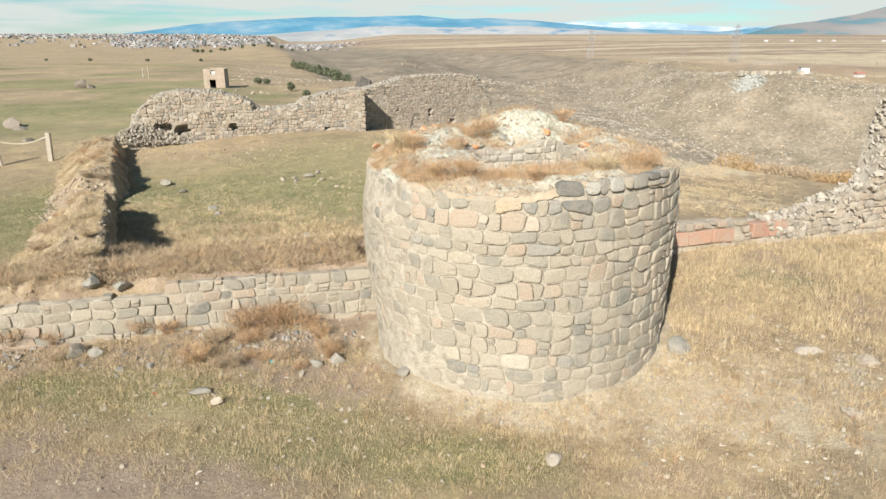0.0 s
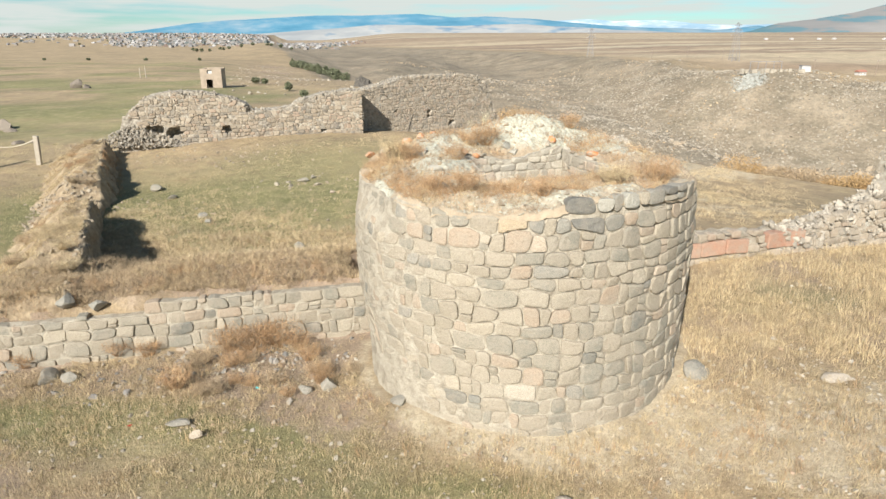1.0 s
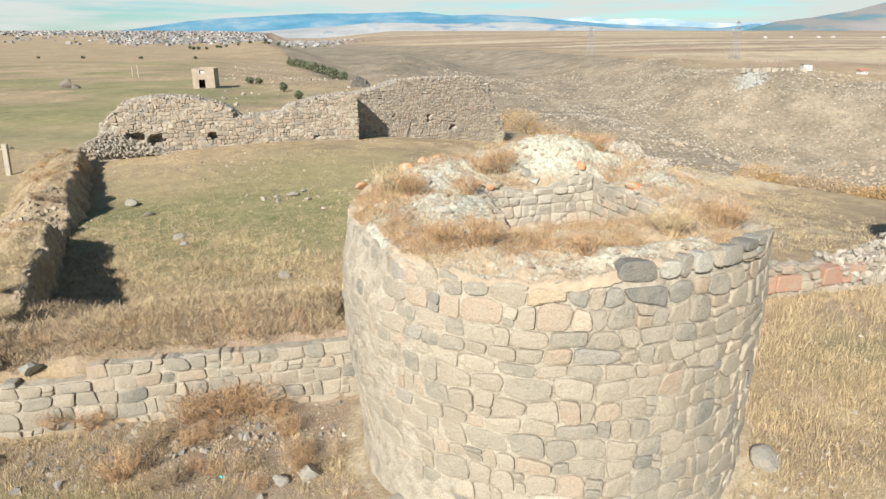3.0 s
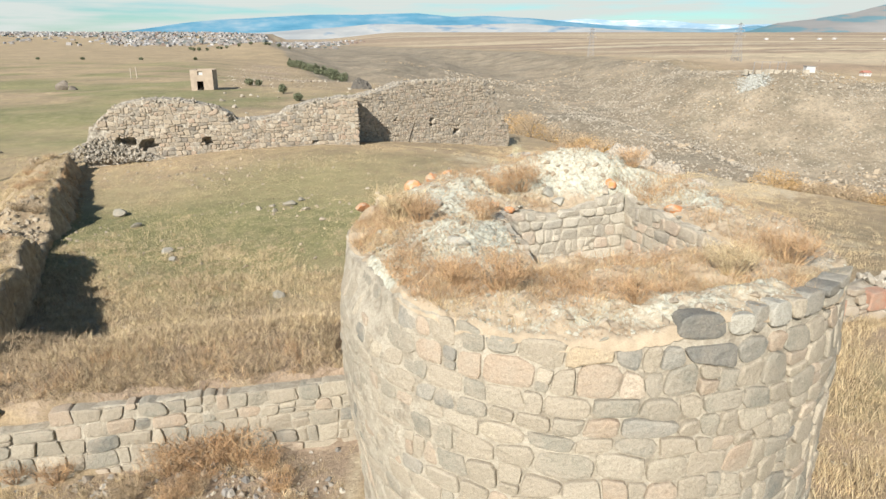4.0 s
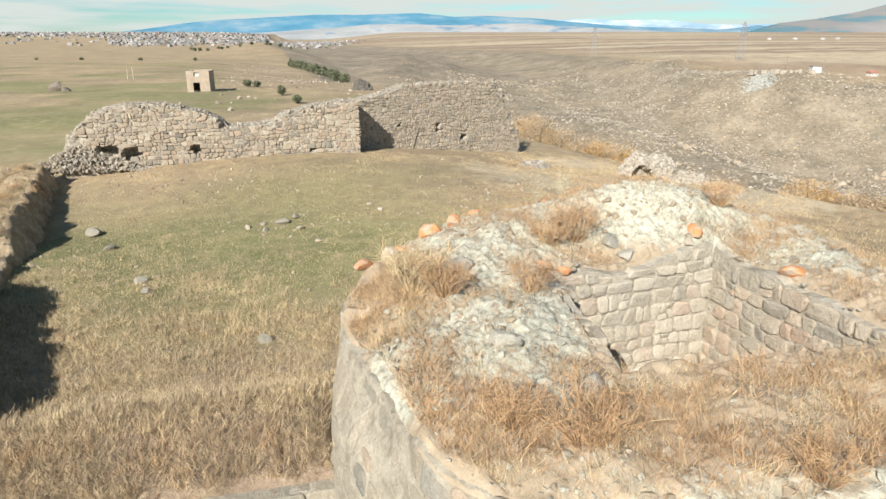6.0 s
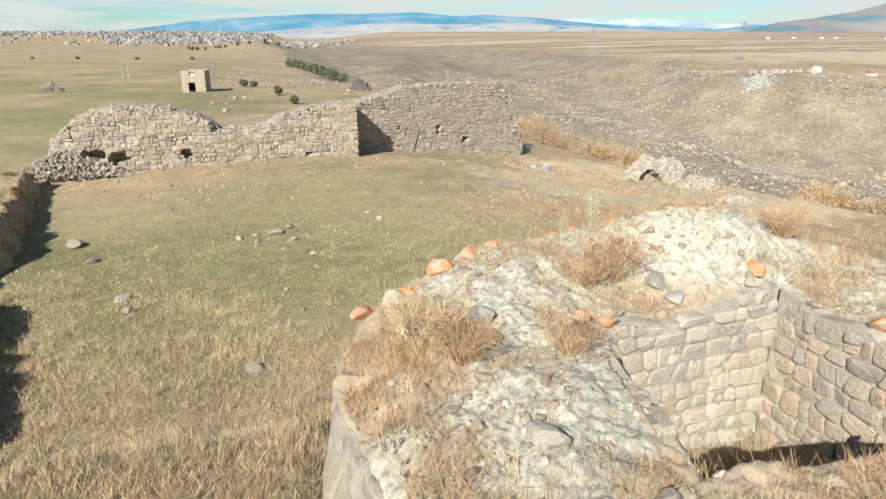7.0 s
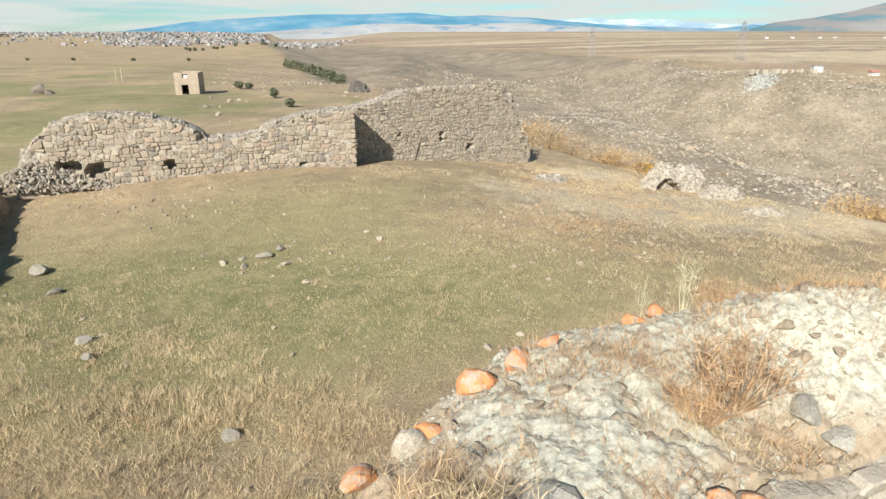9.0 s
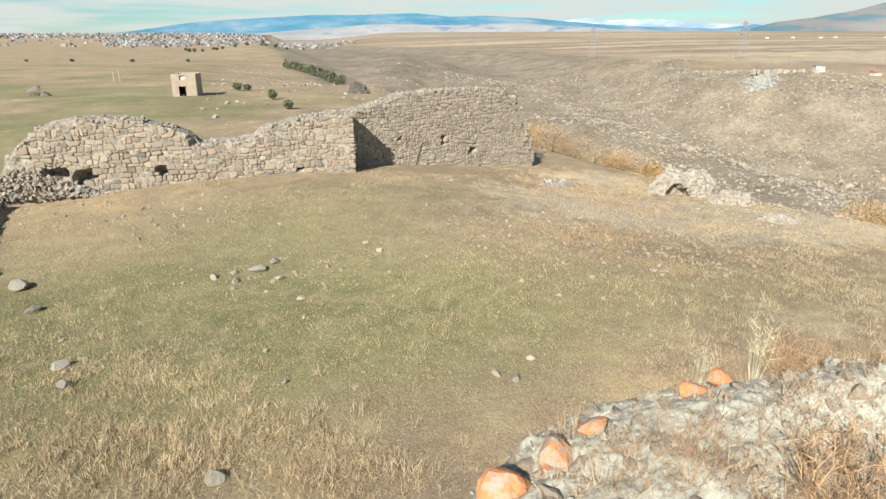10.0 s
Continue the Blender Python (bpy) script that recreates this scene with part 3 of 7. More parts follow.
def rock_arrays(seed, detail=2, rough=0.22, cut=0.95):
    """A loose rock about 1 m across."""
    bm = bmesh.new()
    bmesh.ops.create_icosphere(bm, subdivisions=detail, radius=0.5)
    off = Vector((seed * 7.31, seed * 3.7, seed * 1.9))
    for v in bm.verts:
        d = v.co.normalized()
        k = 1 + rough * 1.6 * noise.noise(d * 1.1 + off) + rough * 0.8 * noise.noise(d * 2.6 + off)
        q = d * 0.5 * k
        for plane in range(9):          # flat, broken sides
            n = Vector((math.sin(seed * 5.1 + plane * 2.4), math.cos(seed * 3.3 + plane * 1.7), math.sin(seed * 1.3 + plane * 4.1))).normalized()
            e = q.dot(n) - 0.20 - 0.025 * plane
            if e > 0:
                q -= n * e * cut
        v.co = q
    verts = np.array([v.co[:] for v in bm.verts])
    tris = np.array([[v.index for v in f.verts] for f in bm.faces])
    bm.free()
    return verts, tris


BLOCKS = [stone_arrays(k, 0.09, 0.035) for k in range(20)]
ROCKS = [rock_arrays(k + 1, 2, 0.2, 0.8) for k in range(12)]
BOULDERS = [rock_arrays(k + 61, 3, 0.16, 0.55) for k in range(6)]
def chip_arrays(seed):
    """A far-off boulder of eight faces."""
    r = np.random.RandomState(seed)
    v = np.array([(1, 0, 0), (-1, 0, 0), (0, 1, 0), (0, -1, 0), (0, 0, 1), (0, 0, -1)]) * 0.5 * r.uniform(0.6, 1.2, (6, 1)) + r.uniform(-0.15, 0.15, (6, 3))
    return v, np.array([(0, 2, 4), (2, 1, 4), (1, 3, 4), (3, 0, 4), (2, 0, 5), (1, 2, 5), (3, 1, 5), (0, 3, 5)])


CHIPS = [chip_arrays(k) for k in range(10)]
ROCKS_SMALL = [rock_arrays(k + 31, 1, 0.42) for k in range(10)]


def shared(name, arrays, mat):
    me = bpy.data.meshes.new(name)
    me.from_pydata(arrays[0].tolist(), [], arrays[1].tolist())
    me.materials.append(mat)
    return me


def basis(origin, along, up, out, size):
    a, u, o = (Vector(v) for v in (along, up, out))
    m = Matrix(((a.x * size[0], u.x * size[1], o.x * size[2], origin[0]), (a.y * size[0], u.y * size[1], o.y * size[2], origin[1]),
                (a.z * size[0], u.z * size[1], o.z * size[2], origin[2]), (0, 0, 0, 1)))
    return m


def joined(name, items, mat, parent=None, smooth=False):
    """Many stones as one mesh; items: (arrays, matrix)."""
    vs, ts, n = [], [], 0
    for (v, t), m in items:
        m = np.array(m)
        vs.append(v @ m[:3, :3].T + m[:3, 3])
        ts.append(t + n)
        n += len(v)
    return fast_mesh(name, np.concatenate(vs), np.concatenate(ts), mat, smooth, parent)


def wall_core(name, p, q, base, top, thick, mat, parent, inset=0.10, holes=(), rough=0.10, seed=0, cell=0.25, lean=0.0):
    """The rubble heart of a wall: a gridded front, a broken top and a back. base, top: heights along it; holes: (u0, u1, z0, z1, depth)."""
    p, q = Vector(p).to_3d(), Vector(q).to_3d()
    length = (q - p).length
    a = (q - p).normalized()
    back = Vector((-a.y, a.x, 0))
    nu = max(2, int(length / cell))
    nv = 14
    rows = []
    for j in range(nu + 1):
        u = length * j / nu
        b, t = float(base(u)) - 0.4, float(top(u))
        col = []
        for k in range(nv + 1):
            z = b + (t - b) * k / nv
            d = inset + rough * noise.noise(Vector((u * 1.7 + seed, z * 1.7, 0)))
            for u0, u1, z0, z1, deep in holes:
                if u0 <= u <= u1 and z0 <= z <= z1:
                    d += deep
            col.append(p + a * u + back * d + Vector((0, 0, z)))
        for k in range(1, 5):
            d = inset + (thick - inset) * k / 4
            z = t + rough * 1.3 * noise.noise(Vector((u * 1.9 + seed, d * 2.3, 5)))
            col.append(p + a * u + back * d + Vector((0, 0, z)))
        col.append(p + a * u + back * (thick + lean) + Vector((0, 0, b)))
        rows.append(col)
    n = len(rows[0])
    verts = [v for c in rows for v in c]
    faces = [(j * n + k, (j + 1) * n + k, (j + 1) * n + k + 1, j * n + k + 1) for j in range(nu) for k in range(n - 1)]
    faces.append(tuple(range(n - 1, -1, -1)))
    faces.append(tuple(nu * n + k for k in range(n)))
    return mesh_object(name, verts, faces, mat, False, parent)


def face_stones(p, q, stones, base, top, shapes, rng, depth=0.34, skip=(), proud=0.03, jitter=0.03, slant=0.05, wave=0.0):
    """Matrices of the blocks on the face of a straight wall (its front is on the right as it runs from p to q)."""
    p, q = Vector(p).to_3d(), Vector(q).to_3d()
    a = (q - p).normalized()
    out = Vector((a.y, -a.x, 0))
    length = (q - p).length
    items = []
    for u, v, w, h in stones:
        if u < -0.1 or u > length + 0.1:
            continue
        z = v + wave * float(value_noise(u * 0.45, v * 0.9, 3)) + 0.4 * wave * float(value_noise(u * 1.7, v * 2.1, 4))
        if z - h * 0.3 < float(base(u)) - 0.35 or z + h * 0.25 > float(top(u)):
            continue
        if any(u0 < u < u1 and z0 < z < z1 for u0, u1, z0, z1, *_ in skip):
            continue
        if rng.rand() < 0.025:
            continue
        tilt = rng.uniform(-slant, slant)
        al = (a * math.cos(tilt) + Vector((0, 0, math.sin(tilt)))).normalized()
        yaw = rng.uniform(-slant, slant)
        o2 = (out * math.cos(yaw) + a * math.sin(yaw)).normalized()
        up = o2.cross(al).normalized()
        al = up.cross(o2)
        c = p + a * u + Vector((0, 0, z)) + out * (proud - depth / 2 + rng.uniform(-jitter, jitter))
        items.append((rng.randint(len(shapes)), basis(c, al, up, o2, (w * 0.985, h * 0.98, depth))))
    return items


def place_stones(name, items, shapes, mat, mat_joined, parent, limit):
    """The first stones up to the limit as parts of their own, the rest as one."""
    meshes = {}
    for k, (s, m) in enumerate(items[:limit]):
        if s not in meshes:
            meshes[s] = shared(name, shapes[s], mat)
        ob = new(name, meshes[s])
        ob.parent = parent
        ob.matrix_basis = m
    if len(items) > limit:
        ob = joined("stonework", [(shapes[s], m) for s, m in items[limit:]], mat_joined, parent)
        tagged(ob, kind="stuff")


def course_lines(rng, length, low, high, course, wave):
    """Wavy bed joints one above another, each a function of the place along the wall."""
    lines, v = [], low
    top = max(3, int(length / 0.9))
    while v < high + course:
        ks, ph = rng.randint(1, top, 7), rng.uniform(0, 6.283, 7)
        am = wave * rng.uniform(0.2, 1.0, 7) / 2.2
        lines.append(lambda u, v=v, ks=ks, ph=ph, am=am: v + (am * np.sin(np.multiply.outer(np.asarray(u, float) * 2 * np.pi / length, ks) + ph)).sum(-1))
        v += course * rng.uniform(0.74, 1.3)
    return lines


def fitted_stones(rng, length, low, high, course, wide, closed=False, wave=0.05, gap=(0.0, 0.009), corner=(2.7, 5.4), depth=0.16, proud=0.014, sides=14):
    """Stones cut to lie against one another: (u, v, width, height, points, triangles), the points as along, up, out of the wall."""
    lines = course_lines(rng, length, low, high, course, wave)
    out = []
    for low_line, high_line in zip(lines, lines[1:]):
        us = [0.0 if closed else -rng.uniform(0, 0.6) * wide]
        while us[-1] < length:
            us.append(us[-1] + wide * rng.choice([0.5, 0.75, 1.0, 1.25, 1.6], p=[0.17, 0.26, 0.28, 0.19, 0.10]) * rng.uniform(0.88, 1.12))
        if closed:
            us = [u * length / us[-1] for u in us]
        slants = rng.uniform(-0.09, 0.09, len(us))
        slants[-1] = slants[0]
        for k in range(len(us) - 1):
            spans = [(0.0, 1.0)]
            if us[k + 1] - us[k] < wide * 0.95 and rng.rand() < 0.16:
                cut = rng.uniform(0.36, 0.64)
                spans = [(0.0, cut), (cut, 1.0)]
            for f0, f1 in spans:
                a = np.linspace(0, 2 * np.pi, sides, endpoint=False) + rng.uniform(-0.12, 0.12, sides) + 0.2
                n = rng.uniform(*corner)
                c, d = np.cos(a), np.sin(a)
                x, y = np.sign(c) * np.abs(c) ** (2 / n), np.sign(d) * np.abs(d) ** (2 / n)
                wob = 1 + rng.uniform(-0.075, 0.025, sides)
                w = us[k + 1] - us[k]
                um = (us[k] + us[k + 1]) / 2
                hh = float(high_line(um) - low_line(um)) * (f1 - f0)
                g = rng.uniform(*gap)
                x, y = x * wob * max(0.6, 1 - 2 * g / w), y * wob * max(0.6, 1 - 2 * g / hh)

                def at(x, y):
                    t = f0 + (f1 - f0) * (y + 1) / 2
                    left, right = us[k] + slants[k] * (t - 0.5), us[k + 1] + slants[k + 1] * (t - 0.5)
                    u = left + (right - left) * (x + 1) / 2
                    return u, low_line(u) * (1 - t) + high_line(u) * t
                stand = proud + rng.uniform(-0.016, 0.018)
                tx, ty = rng.uniform(-0.016, 0.016, 2)
                dome = rng.uniform(0.0, 0.014)
                rings = []
                for scale, z in ((1.0, -depth), (1.0, stand - 0.020), (0.955, stand - 0.004), (0.74, stand + 0.4 * dome)):
                    u, v = at(x * scale, y * scale)
                    e = rng.uniform(-0.004, 0.004, sides) if z > -depth else 0
                    rings.append(np.stack([u, v, np.full(sides, z) + (x * tx + y * ty if z > -depth else 0) + e], 1))
                u, v = at(np.zeros(1), np.zeros(1))
                pts = np.concatenate(rings + [np.array([[u[0], v[0], stand + dome]])])
                i = np.arange(sides)
                j = (i + 1) % sides
                tris = [np.stack(q, 1) for r in range(3) for q in ((i + r * sides, j + r * sides, j + (r + 1) * sides), (i + r * sides, j + (r + 1) * sides, i + (r + 1) * sides))]
                tris.append(np.stack([i + 3 * sides, j + 3 * sides, np.full(sides, 4 * sides)], 1))
                out.append((float(u[0]), float(v[0]), w, hh, pts, np.concatenate(tris)))
    return out


def set_stones(name, stones, surface, mat, mat_joined, parent, limit, special=None):
    """Fitted stones brought onto a wall; surface turns along, up, out into the parent's space. The first up to the limit are parts."""
    vs, ts, n = [], [], 0
    for k, (u, v, w, h, pts, tris) in enumerate(stones):
        p = surface(pts[:, 0], pts[:, 1], pts[:, 2])
        own = special(u, v) if special else None
        if k < limit or own:
            mid = p.mean(0)
            ob = fast_mesh(name, p - mid, tris, own or mat, False, parent)
            ob.location = mid
        else:
            vs.append(p)
            ts.append(tris + n)
            n += len(p)
    if vs:
        tagged(fast_mesh("stonework", np.concatenate(vs), np.concatenate(ts), mat_joined, False, parent), kind="stuff")


def flat_face(p, q):
    """Surface of a straight wall from p to q, its front on the right as it runs."""
    l = math.hypot(q[0] - p[0], q[1] - p[1])
    a, b = (q[0] - p[0]) / l, (q[1] - p[1]) / l
    return lambda u, v, z: np.stack([p[0] + a * u + b * z, p[1] + b * u - a * z, v], 1)


def thing(name, label, category, group="", at=(0, 0, 0)):
    ob = new(name)
    ob.location = at
    ob.empty_display_size = 0.2
    return tagged(ob, label, category, group)


def profile(points):
    us, zs = [p[0] for p in points], [p[1] for p in points]
    return lambda u: float(np.interp(u, us, zs))


def on_line(p, q):
    """Ground height along a wall's line."""
    l = math.hypot(q[0] - p[0], q[1] - p[1])
    return lambda u: float(land(p[0] + (q[0] - p[0]) * u / l, p[1] + (q[1] - p[1]) * u / l))


# ---- the round tower ----
TC, TR, TOP = (1.85, 16.15), 3.93, 4.36
PIT = [(0.62, 16.95), (1.0, 14.75), (4.0, 15.1), (3.08, 17.85)]     # the sunken chamber in its top


def tower_section(z):
    """Middle and radius of the drum at a height: its foot is worn back at the sides."""
    k = 1 - step(-0.2, 2.4, z)
    return 0.08 * k, -0.30 * k, TR - 0.24 * k - 0.06 * step(3.0, 4.5, z)


def shoulder(deg, z=9.0):
    """How far the rim on the weathered side is worn back, by bearing and height."""
    deg = np.asarray(deg, float) % 360
    return 0.30 * step(174, 199, deg) * (1 - step(208, 230, deg)) * step(3.25, 4.15, z)


def within_rim(x, y, reach):
    """Whether a place on the tower top lies inside its rim."""
    dx, dy = np.asarray(x) - TC[0], np.asarray(y) - TC[1]
    return np.hypot(dx, dy) < reach - shoulder(np.degrees(np.arctan2(dy, dx)))


def in_pit(x, y, grow=0.0):
    """Distance into the chamber from its nearest side (negative outside)."""
    x, y = np.asarray(x, float), np.asarray(y, float)
    d = np.full(x.shape, 1e9)
    n = len(PIT)
    for k in range(n):
        (ax, ay), (bx, by) = PIT[k], PIT[(k + 1) % n]
        l = math.hypot(bx - ax, by - ay)
        d = np.minimum(d, ((x - ax) * -(by - ay) + (y - ay) * (bx - ax)) / l)
    return d


def tower_crest(x, y):
    """The top of the tower without its chamber."""
    x, y = np.asarray(x, float), np.asarray(y, float)
    r = np.hypot(x - TC[0], y - TC[1])
    z = 4.34 + 0.10 * fractal(x * 1.1, y * 1.1, 4, 41) + 0.028 * fractal(x * 4, y * 4, 3, 43) + 0.018 * fractal(x * 13, y * 13, 2, 45)
    z = z + 0.92 * np.exp(-((x - 2.3) / 1.9) ** 2 - ((y - 18.9) / 0.74) ** 2) + 0.35 * np.exp(-((x + 0.1) / 1.1) ** 2 - ((y - 17.9) / 1.1) ** 2) + 0.22 * np.exp(-((x + 0.3) / 0.9) ** 2 - ((y - 15.6) / 1.0) ** 2)
    return z + 0.18 * np.exp(-((x - 4.3) / 1.0) ** 2 - ((y - 17.2) / 1.2) ** 2) - 0.20 * step(3.15, 3.86, r) * (1 - 0.8 * step(-0.2, 0.6, np.arctan2(y - TC[1], x - TC[0]) + 1.4)) + 0.30 * step(2.8, 3.5, r) * np.exp(-((np.arctan2(y - TC[1], x - TC[0]) + 1.22) / 0.3) ** 4) + 0.008 * fractal(x * 27, y * 27, 2, 49)


def tower_top(x, y):
    x, y = np.asarray(x, float), np.asarray(y, float)
    z = tower_crest(x, y)
    floor = 2.45 + 1.25 * (1 - step(14.75, 16.7, y)) + 0.06 * fractal(x * 2, y * 2, 3, 47)
    front = step(14.9, 15.6, y)          # the front side has slumped into a slope
    return z + (np.minimum(floor, z) - z) * (front * step(-0.18, -0.05, in_pit(x, y)) + (1 - front) * step(-0.1, 0.35, in_pit(x, y)))


RIM = [(0, 4.2), (150, 4.2), (185, 4.04), (210, 4.12), (223, 4.18), (253, 4.16), (258, 4.24), (273, 4.30), (275.5, 4.58), (301, 4.60), (312, 4.45), (322, 4.34), (360, 4.2)]


def rim_height(deg):
    return float(np.interp(deg % 360, [q[0] for q in RIM], [q[1] for q in RIM])) + 0.05 * float(value_noise(deg / 6.0, 0.5, 9))


# stones of the drum that stand out by their colour: bearing, height
MARKED = [(280.3, 4.10, m_dark), (238.4, 3.57, m_dark), (234.6, 3.0, m_grey), (229.8, 1.79, m_grey), (303.8, 2.44, m_dark), (271.5, 3.16, m_grey), (253.3, 1.54, m_grey), (266.6, 3.88, m_grey),
          (274.0, 4.15, m_grey), (267.1, 0.43, m_pale), (306.3, 2.74, m_buff), (290, 4.05, m_grey), (259.3, 3.88, m_ochre), (258, 4.1, m_ochre), (279.7, 0.45, m_grey), (249.4, 0.35, m_grey), (226, 4.0, m_grey), (266, 3.5, m_buff)]


def build_tower():
    rng = np.random.RandomState(5)
    tower = thing("round_tower", "ruined round stone tower with a grass-grown top", "tower", at=(TC[0], TC[1], -0.5))
    inv = Matrix.Translation((-TC[0], -TC[1], 0.5))
    # drum behind the blocks
    seg, lv = 440, np.append(np.linspace(-1.0, 4.06, 90), 4.07)
    verts, faces = [], []
    for level in lv:
        for k in range(seg):
            a, z = 2 * math.pi * k / seg, level
            ox, oy, r = (float(q) for q in tower_section(z))
            smear = 0.032 * float(step(150, 190, math.degrees(a)) * (1 - step(215, 256, math.degrees(a)))) + 0.016 * (1 - float(step(-0.2, 0.9, z)))
            r += -0.034 + 1.6 * smear + 0.030 * noise.noise(Vector((math.cos(a) * 9, math.sin(a) * 9, z * 2.4))) + 0.014 * noise.noise(Vector((math.cos(a) * 30, math.sin(a) * 30, z * 7.5)))
            r -= float(shoulder(math.degrees(a), z))
            if z > 4.05:                 # the last ring closes against the rubble on top
                z = max(z, float(tower_crest(TC[0] + 3.85 * math.cos(a), TC[1] + 3.85 * math.sin(a))) - 0.06)
            if level > 4.065:            # and is capped under it
                r -= 0.5
            verts.append((ox + r * math.cos(a), oy + r * math.sin(a), z + 0.5))
    for j in range(len(lv) - 1):
        for k in range(seg):
            faces.append((j * seg + k, j * seg + (k + 1) % seg, (j + 1) * seg + (k + 1) % seg, (j + 1) * seg + k))
    mesh_object("mortar_drum", verts, faces, m_flush, True, tower)
    # broken top with the sunken chamber
    rings, seg = np.concatenate([[0.0], np.linspace(0.05, 3.80, 168), [3.85, 3.897]]), 640
    a = np.linspace(0, 2 * np.pi, seg, endpoint=False)
    gx = TC[0] + rings[:, None] * np.cos(a)[None]
    gy = TC[1] + rings[:, None] * np.sin(a)[None]
    gz = tower_top(gx, gy)
    gz[-2] -= 0.04
    gz[-1] -= 0.13
    worn = 1 - step(2.4, 3.9, rings)[:, None] * shoulder(np.degrees(a))[None] / 3.9
    gx, gy = TC[0] + (gx - TC[0]) * worn, TC[1] + (gy - TC[1]) * worn
    verts = np.stack([gx.ravel() - TC[0], gy.ravel() - TC[1], gz.ravel() + 0.5], 1)
    i = (np.arange(len(rings) - 1)[:, None] * seg + np.arange(seg)[None]).ravel()
    j = (np.arange(len(rings) - 1)[:, None] * seg + (np.arange(seg)[None] + 1) % seg).ravel()
    tris = np.concatenate([np.stack([i, i + seg, j + seg], 1), np.stack([i, j + seg, j], 1)])
    top = fast_mesh("rubble_top", verts, tris, m_top, True, tower)
    x, y = gx.ravel(), gy.ravel()
    lichen = sum(k * np.exp(-((x - cx) / rx) ** 2 - ((y - cy) / ry) ** 2) for k, cx, cy, rx, ry in (
        (0.75, 2.2, 18.9, 2.3, 1.0), (0.9, -0.3, 17.9, 1.1, 1.0), (0.95, 0.0, 15.5, 0.9, 1.4), (0.75, 4.4, 17.2, 0.8, 0.9), (0.55, 1.8, 12.75, 2.6, 0.45), (0.6, 0.6, 14.0, 0.5, 0.4), (0.6, 3.4, 13.4, 0.7, 0.4), (0.7, -1.2, 14.6, 0.6, 0.9), (0.5, 3.4, 18.5, 1.6, 1.2), (0.8, 1.8, 19.4, 2.2, 0.8)))
    top.data.attributes.new("lichen", "FLOAT", "POINT").data.foreach_set("value", np.clip(lichen, 0, 1).astype(np.float32))
    # outer blocks
    circ = 2 * math.pi * TR

    def drum(u, v, z):
        ox, oy, r = tower_section(v)
        ang = u / TR
        r = r - shoulder(np.degrees(ang), v)
        return np.stack([ox + (r + z) * np.cos(ang), oy + (r + z) * np.sin(ang), v + 0.5], 1)
    stones = [q for q in fitted_stones(rng, circ, -0.85, 4.8, 0.305, 0.41, True, 0.055) if q[1] + 0.36 * q[3] < rim_height(math.degrees(q[0] / TR)) + 0.05]
    stones = [q for q in stones if not (274.5 < math.degrees(q[0] / TR) < 318 and q[1] > 4.2)]
    near = [q for q in stones if 196 < math.degrees(q[0] / TR) < 332]
    near.sort(key=lambda q: -q[1])
    far = [q for q in stones if not 196 < math.degrees(q[0] / TR) < 332]
    taken = set()

    def marked(u, v):
        for k, (deg, z, mat) in enumerate(MARKED):
            if k not in taken and abs(deg - math.degrees(u / TR)) < 3.4 and abs(v - z) < 0.19:
                taken.add(k)
                return mat
        return None
    # the topmost stones reach deep into the rim
    for u, v, w, h, pts, tris in near:
        if math.degrees(u / TR) > 214 and v + 0.55 * h > rim_height(math.degrees(u / TR)) - 0.25:
            m = len(pts) // 4
            pts[:m, 0] = u + (pts[:m, 0] - u) * 0.8
            pts[:m, 1] = v - 0.04 + (pts[:m, 1] - v) * 0.7
            pts[:m, 2] = -0.24
    rim = [q for q in fitted_stones(rng, 2.95, 4.21, 4.26, 0.36, 0.45, wave=0.03, corner=(2.4, 3.6), depth=0.25, proud=0.03) if q[1] < 4.55 and q[0] > 0]
    for k, (u, v, w, h, pts, tris) in enumerate(rim):
        pts[:, 0] += radians(275.0) * TR
        pts[:, 1] = v + (pts[:, 1] - v) * (1.0, 0.9, 1.12, 1.0, 0.85)[k % 5] * np.where(pts[:, 2] < -0.2, 0.75, 1.0)
        set_stones("rim_block", [(0, 0, w, h, pts, tris)], drum, (m_dark, m_slab, m_grey, m_slab, m_stone, m_grey, m_stone)[k % 7], m_grey, tower, 9)
    set_stones("stone_block", near + far, drum, m_stone, m_stone_joined, tower, 300, marked)
    # masonry of the chamber: back, right and left side
    for (ax, ay), (bx, by), n in ((PIT[0], PIT[3], 1), (PIT[3], PIT[2], 2), (PIT[1], PIT[0], 3)):
        p, q = (ax - TC[0], ay - TC[1]), (bx - TC[0], by - TC[1])
        l = math.hypot(q[0] - p[0], q[1] - p[1])
        top = lambda u: float(tower_crest(ax + (bx - ax) * u / l, ay + (by - ay) * u / l)) + 0.44
        lay = [w for w in fitted_stones(rng, l, 2.75, 5.1, 0.20 if n == 1 else 0.185, 0.25, wave=0.035, gap=(0.001, 0.007), corner=(2.8, 5.0), depth=0.12, proud=0.012) if 0.02 < w[0] < l - 0.02 and w[1] + 0.3 * w[3] < top(w[0]) + 0.05]
        wall_core("chamber_mortar", p, q, lambda u: 2.7, lambda u: top(u) + 0.03, 0.2, m_chamber_mortar, tower, 0.012, (), 0.016, n * 5, 0.08)
        lay.sort(key=lambda w: -w[1])
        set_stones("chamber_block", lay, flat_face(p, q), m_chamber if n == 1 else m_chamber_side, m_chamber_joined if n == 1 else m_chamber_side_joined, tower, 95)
    return tower


tower = build_tower()

# ---- front curtain wall ----


